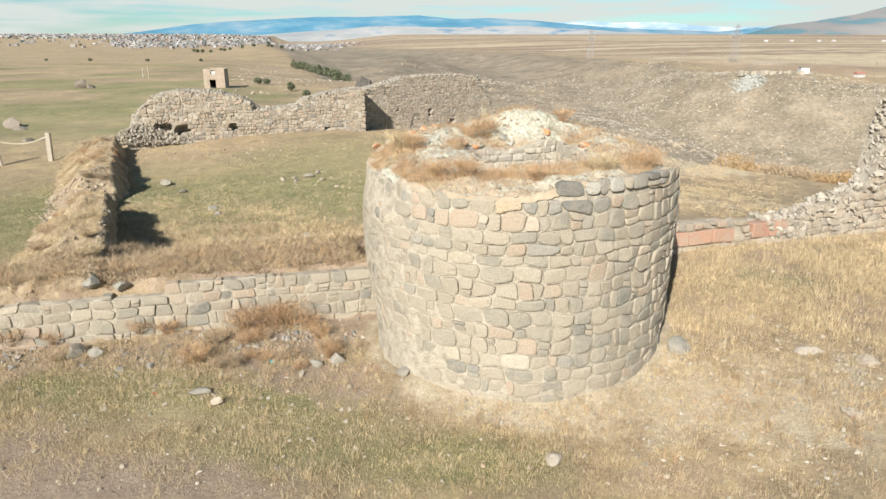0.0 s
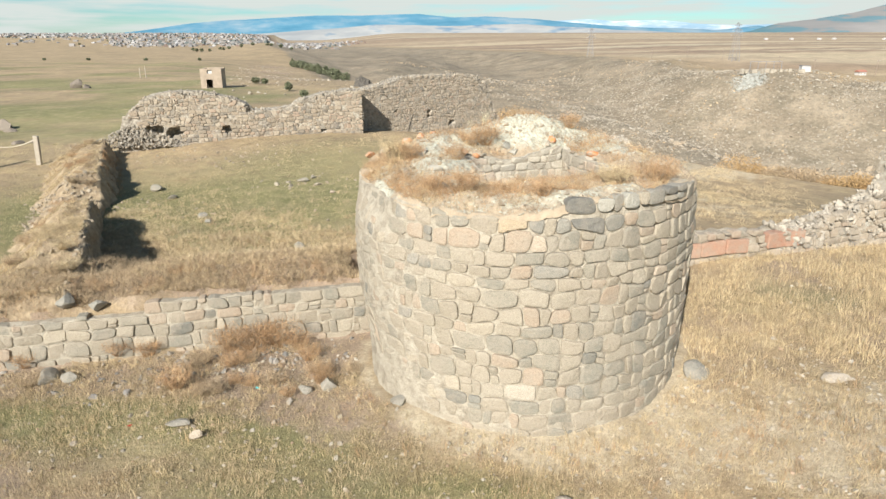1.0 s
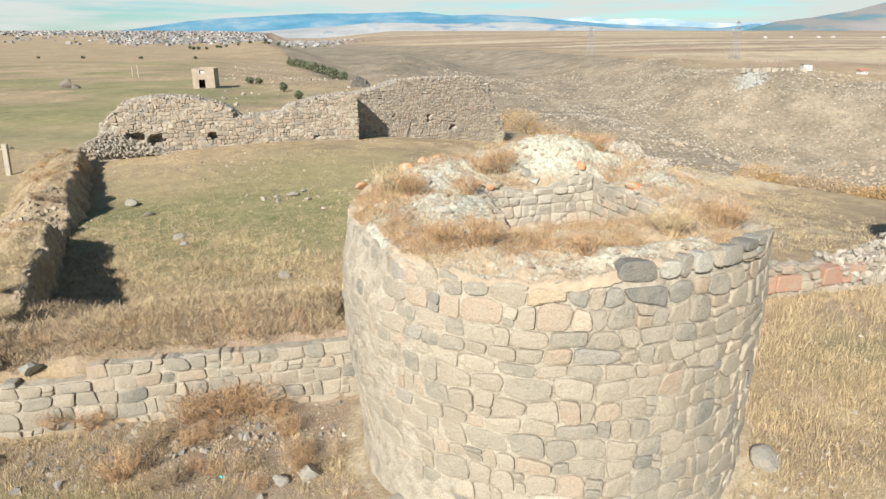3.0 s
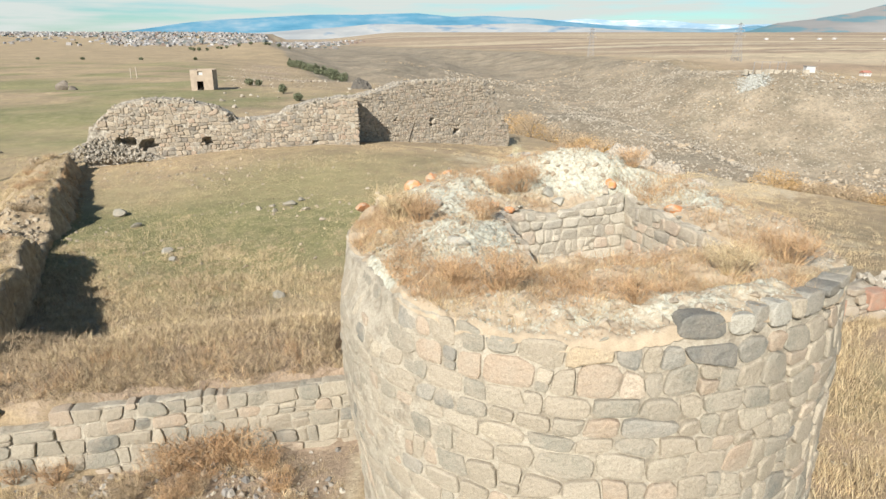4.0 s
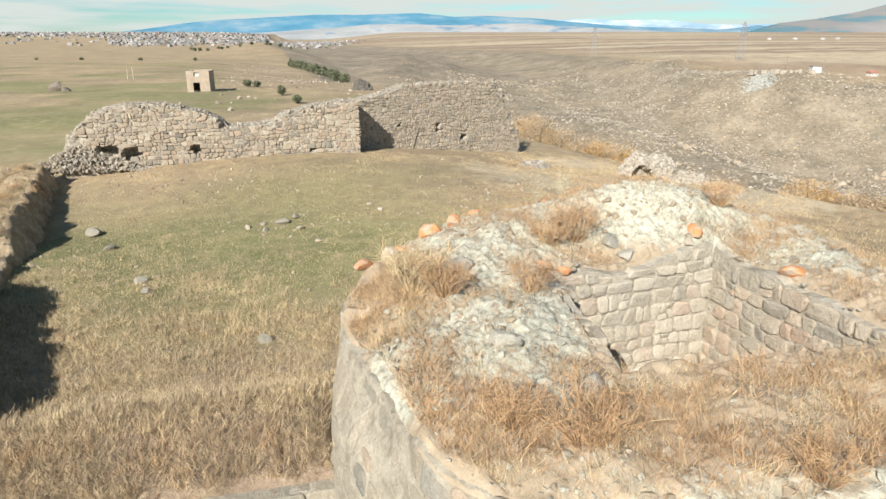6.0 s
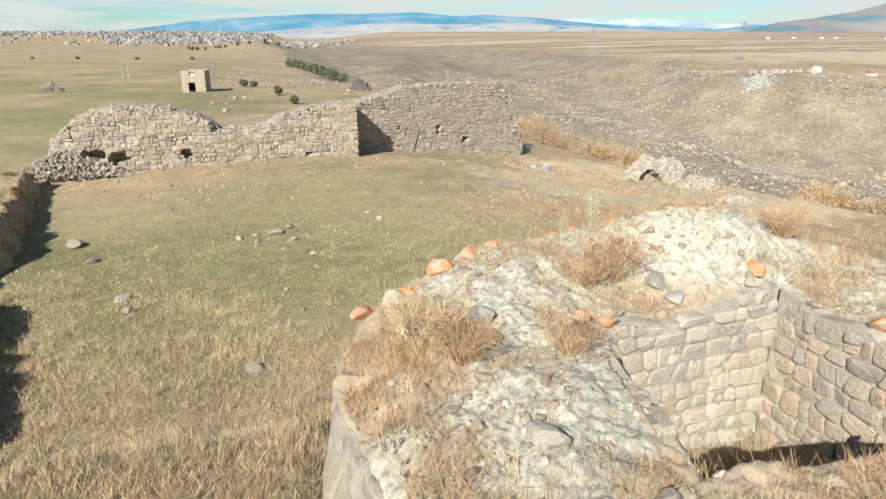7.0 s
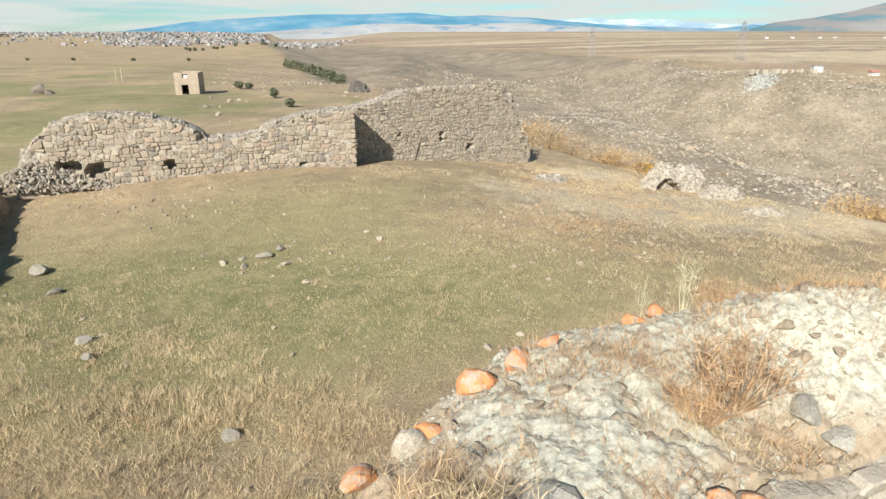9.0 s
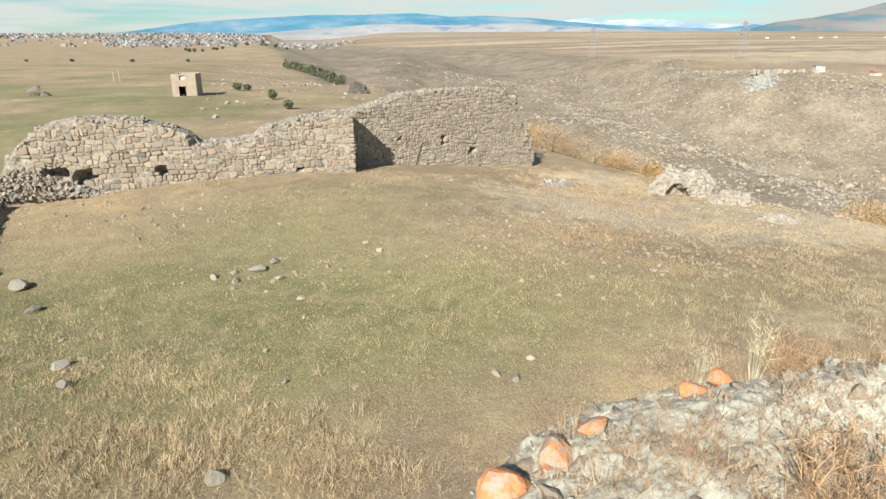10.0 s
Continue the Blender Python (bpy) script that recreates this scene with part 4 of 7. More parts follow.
def build_front_wall():
    rng = np.random.RandomState(11)
    p, q = (-16.0, 14.11), (-1.7, 17.25)
    l = math.hypot(q[0] - p[0], q[1] - p[1])
    top = profile([(0, 0.70), (8.6, 0.78), (8.75, 1.08), (l, 1.08)])
    wall = thing("front_curtain_wall", "low ruined curtain wall of squared buff stone", "stone wall")
    base = on_line(p, q)
    wall_core("rubble_core", p, q, base, lambda u: top(u) - 0.2, 0.26, m_flush, wall, 0.022, rough=0.05)
    lay = [w for w in fitted_stones(rng, l, -0.95, 1.3, 0.30, 0.44, wave=0.045, gap=(0.002, 0.010), corner=(3.2, 7.0), depth=0.26, proud=0.012)
           if w[1] + 0.3 * w[3] < top(w[0]) + 0.09 * float(value_noise(w[0] * 1.3, 0.4, 5)) + 0.03 and w[1] > float(base(w[0])) - 0.3 and 0 < w[0] < l and rng.rand() > 0.012]
    lay.sort(key=lambda w: -w[0])
    set_stones("stone_block", lay, flat_face(p, q), m_stone, m_stone_joined, wall, 260)
    return wall


build_front_wall()

# ---- far curtain walls ----


def build_far_wall():
    rng = np.random.RandomState(17)
    p, q = (-21.6, 43.4), (-6.0, 48.27)
    l = math.hypot(q[0] - p[0], q[1] - p[1])
    top = profile([(0, 0.9), (0.5, 2.2), (1.2, 2.9), (2.0, 3.5), (3.2, 3.85), (4.8, 3.9), (6.4, 3.65), (7.6, 3.3), (8.5, 2.9), (8.8, 2.5), (10.0, 2.5), (11.4, 2.72), (11.9, 3.1), (13.3, 3.48), (15.2, 3.75), (l, 3.7)])
    wall = thing("far_curtain_wall", "tall ruined stone wall with sagging broken top", "stone wall")
    base = on_line(p, q)
    holes = [(1.9, 2.9, 1.1, 1.65, 0.8), (3.2, 4.1, 0.85, 1.4, 0.8), (6.7, 7.3, 0.9, 1.4, 0.6), (8.4, 8.9, 2.3, 2.9, 0.4), (13.4, 13.8, 0.75, 1.1, 0.5)]
    wall_core("rubble_core", p, q, base, lambda u: top(u) - 0.06, 1.5, m_joint, wall, 0.015, holes, 0.09, 3)
    ruined = [(-1, 3.1, -1, 1.15), (-1, 1.4, -1, 2.2)]
    lay = [w for w in fitted_stones(rng, l, -0.6, 4.3, 0.235, 0.34, wave=0.08, gap=(0.003, 0.018), corner=(2.8, 6.5), depth=0.22, proud=0.03, sides=10)
           if w[1] + 0.3 * w[3] < top(w[0]) + 0.12 * float(value_noise(w[0] * 2.2, 0.3, 7)) - 0.12 and w[1] > float(base(w[0])) - 0.2 and 0 < w[0] < l and rng.rand() > 0.055
           and not any(u0 < w[0] < u1 and z0 < w[1] < z1 for u0, u1, z0, z1, *_ in holes + ruined)]
    rng.shuffle(lay)
    set_stones("stone_block", lay, flat_face(p, q), m_far_stone, m_far_joined, wall, 260)
    ridge = []
    for k in range(900):                 # the broken ridge: core stones laid bare
        u, d = rng.uniform(0.3, l), rng.uniform(-0.05, 1.2)
        z = top(u) - 0.05 - abs(rng.normal(0, 0.10)) + 0.10 * float(value_noise(u * 2.2, 0.3, 7))
        sz = 0.10 + 0.26 * rng.rand() ** 2
        c = flat_face(p, q)(np.array([u]), np.array([z]), np.array([-d]))[0]
        ridge.append((ROCKS_SMALL[rng.randint(10)], Matrix.LocRotScale(c, Euler(rng.uniform(0, 6, 3)), (sz, sz, sz * 0.7))))
    tagged(joined("ridge_rubble", ridge, m_rubble_far, wall, False), kind="stuff")
    # fallen rubble at its broken end
    heap = []
    for k in range(1100):
        u = rng.uniform(-1.2, 4.4)
        z = rng.uniform(0.1, 1.55) * max(0.1, 1 - abs(u - 1.0) / 3.6)
        a = (Vector(q) - Vector(p)).normalized()
        c = Vector((p[0] + a.x * u + a.y * 0.1, p[1] + a.y * u - a.x * (0.05 + (1.2 - z) * 0.35 * rng.uniform(0.2, 1)), 0.25 + z))
        s = 0.08 + 0.27 * rng.rand() ** 3
        heap.append((ROCKS_SMALL[rng.randint(10)], Matrix.LocRotScale(c, Euler(rng.uniform(0, 6, 3)), (s, s, s * 0.8))))
    tagged(joined("fallen_rubble", heap, m_rubble_far, wall, False), kind="stuff")
    # the return at its end, which throws its shade on the next stretch
    p2, q2 = (-6.0, 48.27), (-6.9, 51.2)
    l2 = math.hypot(q2[0] - p2[0], q2[1] - p2[1])
    lay = [w for w in fitted_stones(rng, l2, -0.4, 3.9, 0.27, 0.42, gap=(0.002, 0.012), depth=0.22, proud=0.03, sides=10) if 0 < w[0] < l2 and w[1] + 0.4 * w[3] < 3.72]
    set_stones("return_block", lay, flat_face(p2, q2), m_far_stone, m_far_joined, wall, 60)
    wall_core("return_core", p2, q2, on_line(p2, q2), lambda u: 3.6 - 0.06 * u, 1.3, m_core, wall, 0.08, (), 0.06, 8)
    return wall


build_far_wall()


def build_far_wall_b():
    rng = np.random.RandomState(23)
    p, q = (-7.2, 50.1), (5.0, 59.75)
    l = math.hypot(q[0] - p[0], q[1] - p[1])
    top = profile([(0, 3.3), (1.4, 3.55), (3.2, 3.85), (4.8, 4.25), (7.3, 4.38), (11, 4.3), (12.4, 4.05), (12.75, 3.7), (13.3, 2.9), (14.4, 2.2), (14.75, 0.9), (l, 0.45)])
    wall = thing("far_tower_wall", "long ruined wall of small weathered field stones", "stone wall")
    base = on_line(p, q)
    holes = [(4.1, 4.5, 1.5, 1.78, 0.4), (7.4, 7.7, 0.9, 1.5, 0.5), (9.6, 10.2, 0.1, 0.6, 0.5), (6.0, 6.3, -0.9, -0.5, 0.4), (10.4, 10.7, -0.9, -0.6, 0.4)]
    wall_core("rubble_core", p, q, base, lambda u: top(u) - 0.1, 1.4, m_joint, wall, 0.01, holes, 0.08, 13)
    lay = [w for w in fitted_stones(rng, l, -2.4, 4.7, 0.20, 0.29, wave=0.08, gap=(0.003, 0.016), corner=(2.6, 6.0), depth=0.2, proud=0.025, sides=9)
           if w[1] + 0.3 * w[3] < top(w[0]) + 0.10 * float(value_noise(w[0] * 2.4, 0.7, 8)) - 0.05 and w[1] > float(base(w[0])) - 0.2 and 0 < w[0] < l and rng.rand() > 0.04
           and not any(u0 < w[0] < u1 and z0 < w[1] < z1 for u0, u1, z0, z1, *_ in holes)]
    rng.shuffle(lay)
    set_stones("stone_block", lay, flat_face(p, q), m_end_stone, m_end_joined, wall, 220)
    torn = []
    for k in range(760):                 # broken ridge and torn end
        if k < 420:
            u, d = rng.uniform(0.0, l - 2), rng.uniform(-0.04, 1.1)
            z = top(u) - 0.04 - abs(rng.normal(0, 0.09))
        else:
            z = rng.uniform(-1.3, 4.1)
            u, d = 15.0 - 0.42 * max(z, 0) + rng.normal(0, 0.22), rng.uniform(-0.12, 1.2)
        sz = 0.10 + 0.30 * rng.rand() ** 2
        c = flat_face(p, q)(np.array([u]), np.array([z]), np.array([-d]))[0]
        torn.append((ROCKS_SMALL[rng.randint(10)], Matrix.LocRotScale(c, Euler(rng.uniform(0, 6, 3)), (sz, sz, sz * 0.7))))
    tagged(joined("ridge_rubble", torn, m_rubble_far, wall, False), kind="stuff")
    return wall


build_far_wall_b()

# ---- right curtain wall ----


def build_right_wall():
    rng = np.random.RandomState(29)
    p, q = (4.9, 19.55), (18.5, 23.45)
    l = math.hypot(q[0] - p[0], q[1] - p[1])
    top = profile([(0, 1.5), (3.0, 1.38), (5.0, 1.25), (7.4, 1.2), (8.5, 1.5), (9.6, 1.8), (10.9, 2.35), (11.25, 4.6), (11.6, 5.3), (l, 5.9)])
    wall = thing("right_curtain_wall", "ruined curtain wall with red tuff blocks and broken rubble end", "stone wall")
    base = on_line(p, q)
    wall_core("rubble_core", p, q, base, lambda u: top(u) - 0.15, 0.9, m_core, wall, 0.06, (), 0.14, 19, 0.1)
    red = [(2.5, 5.2, 0.55, 1.05), (5.9, 7.4, 0.6, 1.15)]
    lay = [w for w in fitted_stones(rng, l, -0.4, 6.0, 0.25, 0.37, wave=0.07, gap=(0.004, 0.02), depth=0.25, proud=0.03, sides=10)
           if 0 < w[0] < l and w[1] + 0.3 * w[3] < top(w[0]) + 0.05 and w[1] > float(base(w[0])) - 0.3 and rng.rand() > 0.05
           and not any(u0 - 0.1 < w[0] < u1 + 0.1 and z0 - 0.08 < w[1] < z1 + 0.08 for u0, u1, z0, z1 in red)]
    set_stones("stone_block", lay, flat_face(p, q), m_end_stone, m_end_joined, wall, 200)
    heap = []
    a = (Vector(q) - Vector(p)).normalized()
    for _ in range(620):
        u, d = rng.uniform(6.5, 11.0), rng.uniform(-0.1, 1.0)
        z = top(u) - rng.uniform(0, 0.25) if rng.rand() < 0.55 else rng.uniform(float(base(u)), top(u))
        d = d if z > top(u) - 0.3 else rng.uniform(-0.06, 0.12)
        s = 0.08 + 0.34 * rng.rand() ** 2
        heap.append((ROCKS_SMALL[rng.randint(10)], Matrix.LocRotScale((p[0] + a.x * u - a.y * d, p[1] + a.y * u + a.x * d, z), Euler(rng.uniform(0, 6, 3)), (s, s, s * 0.75))))
    for _ in range(420):                 # the torn edge of the piece that still stands
        z = rng.uniform(2.0, 5.1)
        u, d = 10.92 + 0.12 * (z - 2) + abs(rng.normal(0, 0.14)), rng.uniform(-0.08, 0.9)
        s = rng.uniform(0.12, 0.36)
        heap.append((ROCKS_SMALL[rng.randint(10)], Matrix.LocRotScale((p[0] + a.x * u - a.y * d, p[1] + a.y * u + a.x * d, z), Euler(rng.uniform(0, 6, 3)), (s, s, s * 0.6))))
    tagged(joined("broken_rubble", heap, m_rubble_pale, wall), kind="stuff")
    for u0, u1, z0, z1 in red:
        n = 3 if u1 - u0 > 2 else 2
        for k in range(n):
            w = (u1 - u0) / n
            it = face_stones(p, q, [(u0 + w * (k + 0.5), (z0 + z1) / 2, w, z1 - z0)], base, lambda u: 9, BLOCKS, rng, 0.4, (), 0.06, 0.01)
            place_stones("red_block", it, BLOCKS, m_red, m_red, wall, 9)
    return wall


build_right_wall()

# ---- left wall, a grass-grown bank with a sheer inner side ----


BANK_L = math.hypot(BANK[1][0] - BANK[0][0], BANK[1][1] - BANK[0][1])
BANK_A = ((BANK[1][0] - BANK[0][0]) / BANK_L, (BANK[1][1] - BANK[0][1]) / BANK_L)
CREST = [(-3, 0.9), (0, 1.0), (1.5, 1.05), (6.5, 0.98), (9.0, 0.95), (10.3, 0.7), (11.2, 0.2), (12.1, -0.15), (14.6, -0.1), (15.2, 0.55), (16.3, 0.9), (19.5, 0.75), (24.0, 0.85), (27.0, 0.9), (28.0, 0.75), (28.3, 0.5), (28.7, -0.4)]


def bank_at(u, d):
    return BANK[0][0] + BANK_A[0] * u - BANK_A[1] * d, BANK[0][1] + BANK_A[1] * u + BANK_A[0] * d


def bank_height(x, y):
    """Surface of the grass-grown bank on the plan."""
    x, y = np.asarray(x, float), np.asarray(y, float)
    u = (x - BANK[0][0]) * BANK_A[0] + (y - BANK[0][1]) * BANK_A[1]
    d = -(x - BANK[0][0]) * BANK_A[1] + (y - BANK[0][1]) * BANK_A[0]
    c = np.interp(u, [q[0] for q in CREST], [q[1] for q in CREST]) + 0.20 * fractal(u * 0.9, u * 0 + 2.0, 3, 61)
    breach = step(10.8, 12.2, u) * (1 - step(15.0, 15.7, u))
    c = c + breach * 0.62 * np.exp(-((d - 1.9) / 0.8) ** 2)
    w = np.interp(u, [-3, 0, 4, 7, 28], [6.5, 6.0, 4.2, 3.4, 3.6]) + 0.2 * fractal(u * 0.5, u * 0 + 7, 3, 65)
    k = (1 - step(0.0, 1.0, (d - 0.9) / (w - 0.9)) ** 0.8) * step(0.25, 0.6, behind_wall(x, y))
    g = land(x, y) - 0.12
    return g + (c - g) * k + (0.09 * fractal(x * 0.9, y * 0.9, 4, 63) + 0.10 * fractal(x * 3.1, y * 3.1, 3, 67)) * step(-0.02, 0.08, k)


def build_left_wall():
    rng = np.random.RandomState(37)
    wall = thing("left_wall", "earth-covered remains of a side wall with sheer inner face", "ruined wall")
    us = np.linspace(-3, 28.7, 250)
    ds = np.concatenate([np.linspace(0.04, 2.2, 15), np.linspace(2.4, 7.0, 22)])
    levels = np.linspace(0, 1, 9)[:-1]
    rows = []
    for u in us:
        wob = 0.22 * noise.noise(Vector((u * 0.7, 0, 0))) + 0.12 * noise.noise(Vector((u * 2.3, 0, 0)))
        x, y = bank_at(u, ds + wob)
        z = bank_height(*bank_at(u, ds))
        col = []
        for k in levels:
            zz = -1.1 + (z[0] - 0.05 + 1.1) * k
            dd = wob - float(np.interp(u, [14.0, 16.0, 27.6, 28.6], [0.05, 0.85, 0.85, 0.4])) * (1 - k) + 0.16 * noise.noise(Vector((u * 2.1, zz * 2.1, 3))) + 0.09 * noise.noise(Vector((u * 6, zz * 6, 4)))
            px, py = bank_at(u, dd)
            col.append((px, py, zz))
        col += list(zip(x, y, z))
        rows.append(col)
    n = len(rows[0])
    nu = len(rows) - 1
    faces = [(j * n + k, (j + 1) * n + k, (j + 1) * n + k + 1, j * n + k + 1) for j in range(nu) for k in range(n - 1)]
    mesh_object("earth_bank", [v for c in rows for v in c], faces, m_earth, True, wall)
    items = []

    def stone(u, d, z, s, flat=0.7):
        x, y = bank_at(u, d)
        items.append((ROCKS_SMALL[rng.randint(10)], Matrix.LocRotScale((x, y, z), Euler(rng.uniform(0, 6, 3)), (s, s, s * flat))))
    for k in range(330):                 # stones showing in the sheer side
        u = rng.uniform(0.5, 15.6)
        c = float(bank_height(*bank_at(u, 0.06)))
        stone(u, 0.22 * noise.noise(Vector((u * 0.7, 0, 0))) + 0.12 * noise.noise(Vector((u * 2.3, 0, 0))) + rng.uniform(0.04, 0.14), rng.uniform(-0.55, c), rng.uniform(0.14, 0.36))
    for k in range(150):                 # stones bedded in the grassy crest
        u, d = rng.uniform(-2.5, 28.0), abs(rng.normal(0.2, 1.3))
        stone(u, d, float(bank_height(*bank_at(u, d))), rng.uniform(0.08, 0.30))
    for k in range(700):                 # core rubble laid bare where the wall is breached
        u, d = rng.uniform(10.9, 16.2), rng.uniform(0.2, 3.2)
        stone(u, d, float(bank_height(*bank_at(u, d))), 0.07 + 0.30 * rng.rand() ** 2)
    for k in range(60):                  # the broken end of the farther stretch
        d = rng.uniform(0.0, 1.6)
        stone(15.6 + rng.uniform(-0.15, 0.3), d, rng.uniform(-0.3, 0.9), rng.uniform(0.14, 0.4))
    for k in range(70):
        d = rng.uniform(0.0, 2.0)
        stone(28.3 + rng.uniform(-0.3, 0.3), d, rng.uniform(-0.3, 0.7), rng.uniform(0.14, 0.4))
    tagged(joined("wall_rubble", items, m_rubble_earthy, wall, False), kind="stuff")
    return wall


build_left_wall()

# ---- loose stones ----


def rock(name, at, size, mat, label, category="rock", seed=0, turn=0.0, sink=0.25, group="", shapes=ROCKS):
    """A single loose rock resting in the ground."""
    v, t = shapes[seed % len(shapes)]
    ob = new(name, shared(name, (v, t), mat))
    low = float((v[:, 2]).min()) * size[2]
    ob.matrix_basis = Matrix.LocRotScale((at[0], at[1], at[2] - low - sink * size[2]), Euler((0, 0, turn)), size)
    return tagged(ob, label, category, group)


def on_ground(x, y):
    return (x, y, float(land(x, y)))


FIELD_STONES = [    # x, y, length, width, height, shape
    (-5.05, 12.35, 0.34, 0.28, 0.34, 1), (2.09, 10.35, 0.46, 0.36, 0.30, 5), (8.3, 13.2, 0.80, 0.45, 0.30, 6), (9.3, 12.6, 0.6, 0.5, 0.4, 7),
    (-7.44, 12.1, 0.20, 0.16, 0.14, 3), (7.85, 10.7, 0.5, 0.3, 0.2, 4), (0.83, 29.18, 0.34, 0.26, 0.2, 9), (-3.69, 36.9, 0.36, 0.30, 0.24, 10)]
DARK_STONES = [
    (-5.6, 12.75, 0.62, 0.36, 0.20, 2), (-9.5, 14.75, 0.70, 0.40, 0.5, 3), (-9.0, 14.75, 0.46, 0.40, 0.34, 4), (-0.95, 13.35, 0.62, 0.38, 0.22, 8),
    (-9.55, 16.05, 0.75, 0.55, 0.5, 0), (-8.75, 16.0, 0.55, 0.4, 0.36, 5), (-2.7, 14.4, 0.60, 0.45, 0.36, 11), (-3.2, 14.2, 0.42, 0.3, 0.26, 2), (-11.0, 29.2, 0.55, 0.40, 0.36, 6), (-10.4, 28.3, 0.5, 0.4, 0.26, 1)]
for k, (x, y, a, b, c, n) in enumerate(FIELD_STONES):
    rock("stone", on_ground(x, y), (a, b, c * 0.8), m_buff, "pale broken stone lying in dry grass", "stone", n, k * 1.7, 0.2, "loose stones")
for k, (x, y, a, b, c, n) in enumerate(DARK_STONES):
    rock("stone", on_ground(x, y), (a, b, c), m_grey, "grey basalt stone lying in dry grass", "stone", n, k * 1.3, 0.2, "loose stones")
rock("boulder", on_ground(5.70, 14.12), (0.74, 0.66, 0.60), m_grey, "rounded grey boulder half buried at the tower foot", "boulder", 3, 0.4, 0.42, shapes=BOULDERS)
for k, (x, y, a) in enumerate(((-7.75, 35.4, 0.75), (-9.0, 34.9, 0.5), (-7.3, 36.1, 0.55), (-6.8, 34.7, 0.5), (-8.2, 34.5, 0.5), (-8.5, 35.3, 0.42), (-5.7, 33.0, 0.4), (-15.4, 34.6, 1.0), (-13.7, 32.6, 0.6), (-5.7, 24.9, 0.6), (-0.1, 28.4, 0.35), (0.35, 28.2, 0.4))):
    rock("stone", on_ground(x, y), (a, a * 0.7, a * 0.55), m_stone, "weathered tan stone lying in the yard", "stone", k + 2, k * 2.1, 0.25, "loose stones")


def scatter(name, region, count, sizes, mat, label, seed, surface=land, keep=None, flat=0.7, category="pebbles", shapes=ROCKS_SMALL, lift=0.05):
    """Small stones strewn over a stretch of ground, one mesh."""
    rng = np.random.RandomState(seed)
    x = rng.uniform(region[0], region[1], count)
    y = rng.uniform(region[2], region[3], count)
    if keep is not None:
        ok = rng.rand(count) < keep(x, y)
        x, y = x[ok], y[ok]
    z = surface(x, y)
    size = sizes[0] + (sizes[1] - sizes[0]) * rng.rand(len(x)) ** 2.5
    rot = rng.uniform(0, 6.28, (len(x), 3)) * (0.12, 0.12, 1)
    items = [(shapes[rng.randint(10)], Matrix.LocRotScale((x[k], y[k], z[k] + size[k] * lift), Euler(rot[k]), (size[k] * 1.2, size[k], size[k] * flat))) for k in range(len(x))]
    return tagged(joined(name, items, mat, None, False), label, category, kind="stuff")


def off_tower(x, y):
    return (np.hypot(x - TC[0], y - TC[1]) > TR + 0.15) * 1.0


def patch(*spots):
    """Density on the plan from soft spots: strength, x, y, reach in x, reach in y."""
    return lambda x, y: sum(k * np.exp(-((x - cx) / rx) ** 2 - ((y - cy) / ry) ** 2) for k, cx, cy, rx, ry in spots)


foot = patch((1.0, 6.5, 12.3, 4.5, 2.0), (1.0, 8.5, 11.2, 3.0, 1.3), (0.8, 8.0, 9.6, 3.0, 1.0), (1.0, -3.8, 15.0, 2.6, 0.9), (0.4, -6, 12, 5, 2.0), (0.9, 2, 12.0, 3, 0.6), (0.5, 11, 19.5, 3, 1.5))
scatter("gravel", (-13, 13, 8, 21), 13000, (0.025, 0.16), m_gravel, "small pale stones strewn over dry ground", 3, keep=lambda x, y: off_tower(x, y) * foot(x, y) * (behind_wall(x, y) < -0.1))
yard = patch((1.0, 4.5, 38, 3.5, 3.2), (0.9, 3, 37.5, 4, 3.5), (0.7, 8.5, 47, 4, 2.5), (0.5, -8, 35, 3, 2), (0.5, -11, 29, 2, 1.5), (0.9, 5.6, 51, 1.8, 1.2), (0.9, -14, 42, 6, 2), (0.25, 8, 42, 7, 7), (0.04, -4, 30, 12, 12), (0.9, 15, 46.5, 4, 3), (1.0, -14.6, 28.6, 1.3, 1.8), (0.7, -16.5, 32, 1.6, 2))
scatter("pebbles", (-13, 13, 7.5, 17), 5500, (0.015, 0.06), m_gravel, "tiny pale pebbles on bare ground", 9, keep=lambda x, y: off_tower(x, y) * (behind_wall(x, y) < -0.1) * 0.8, shapes=CHIPS)
scatter("yard_gravel", (-22, 22, 18, 58), 15000, (0.04, 0.27), m_rubble_earthy, "loose stones and rubble scattered over the yard", 4, keep=lambda x, y: off_tower(x, y) * yard(x, y))
scatter("wall_debris", (-15, -1.6, 12.6, 17), 2600, (0.05, 0.28), m_rubble_grey, "broken wall stones fallen at the wall foot", 10,
        keep=lambda x, y: off_tower(x, y) * (behind_wall(x, y) < -0.12) * np.exp(-((behind_wall(x, y) + 0.1) / 1.3) ** 2) * (0.25 + 0.75 * step(-0.1, 0.3, fractal(x / 1.4, y / 1.4, 3, 71))))
lichened = patch((0.7, 1.4, 12.55, 3.4, 0.5), (0.6, -1.4, 14.2, 0.7, 1.2), (1.0, 2.2, 18.9, 2.2, 0.9), (0.8, -0.3, 17.9, 1.2, 1.0), (0.9, -0.2, 15.4, 1.0, 1.3), (0.7, 4.4, 17.2, 0.9, 1.2), (0.8, 1.4, 12.8, 2.4, 0.5))
scatter("tower_chips", (-2.1, 5.8, 12.2, 20.1), 16000, (0.015, 0.06), m_rubble_lichen, "small broken stones over the tower top", 16, lambda x, y: tower_crest(x, y),
        lambda x, y: (0.25 + 0.75 * lichened(x, y)) * within_rim(x, y, 3.84) * (in_pit(x, y) < -0.12), 0.5, shapes=CHIPS, lift=0.0)
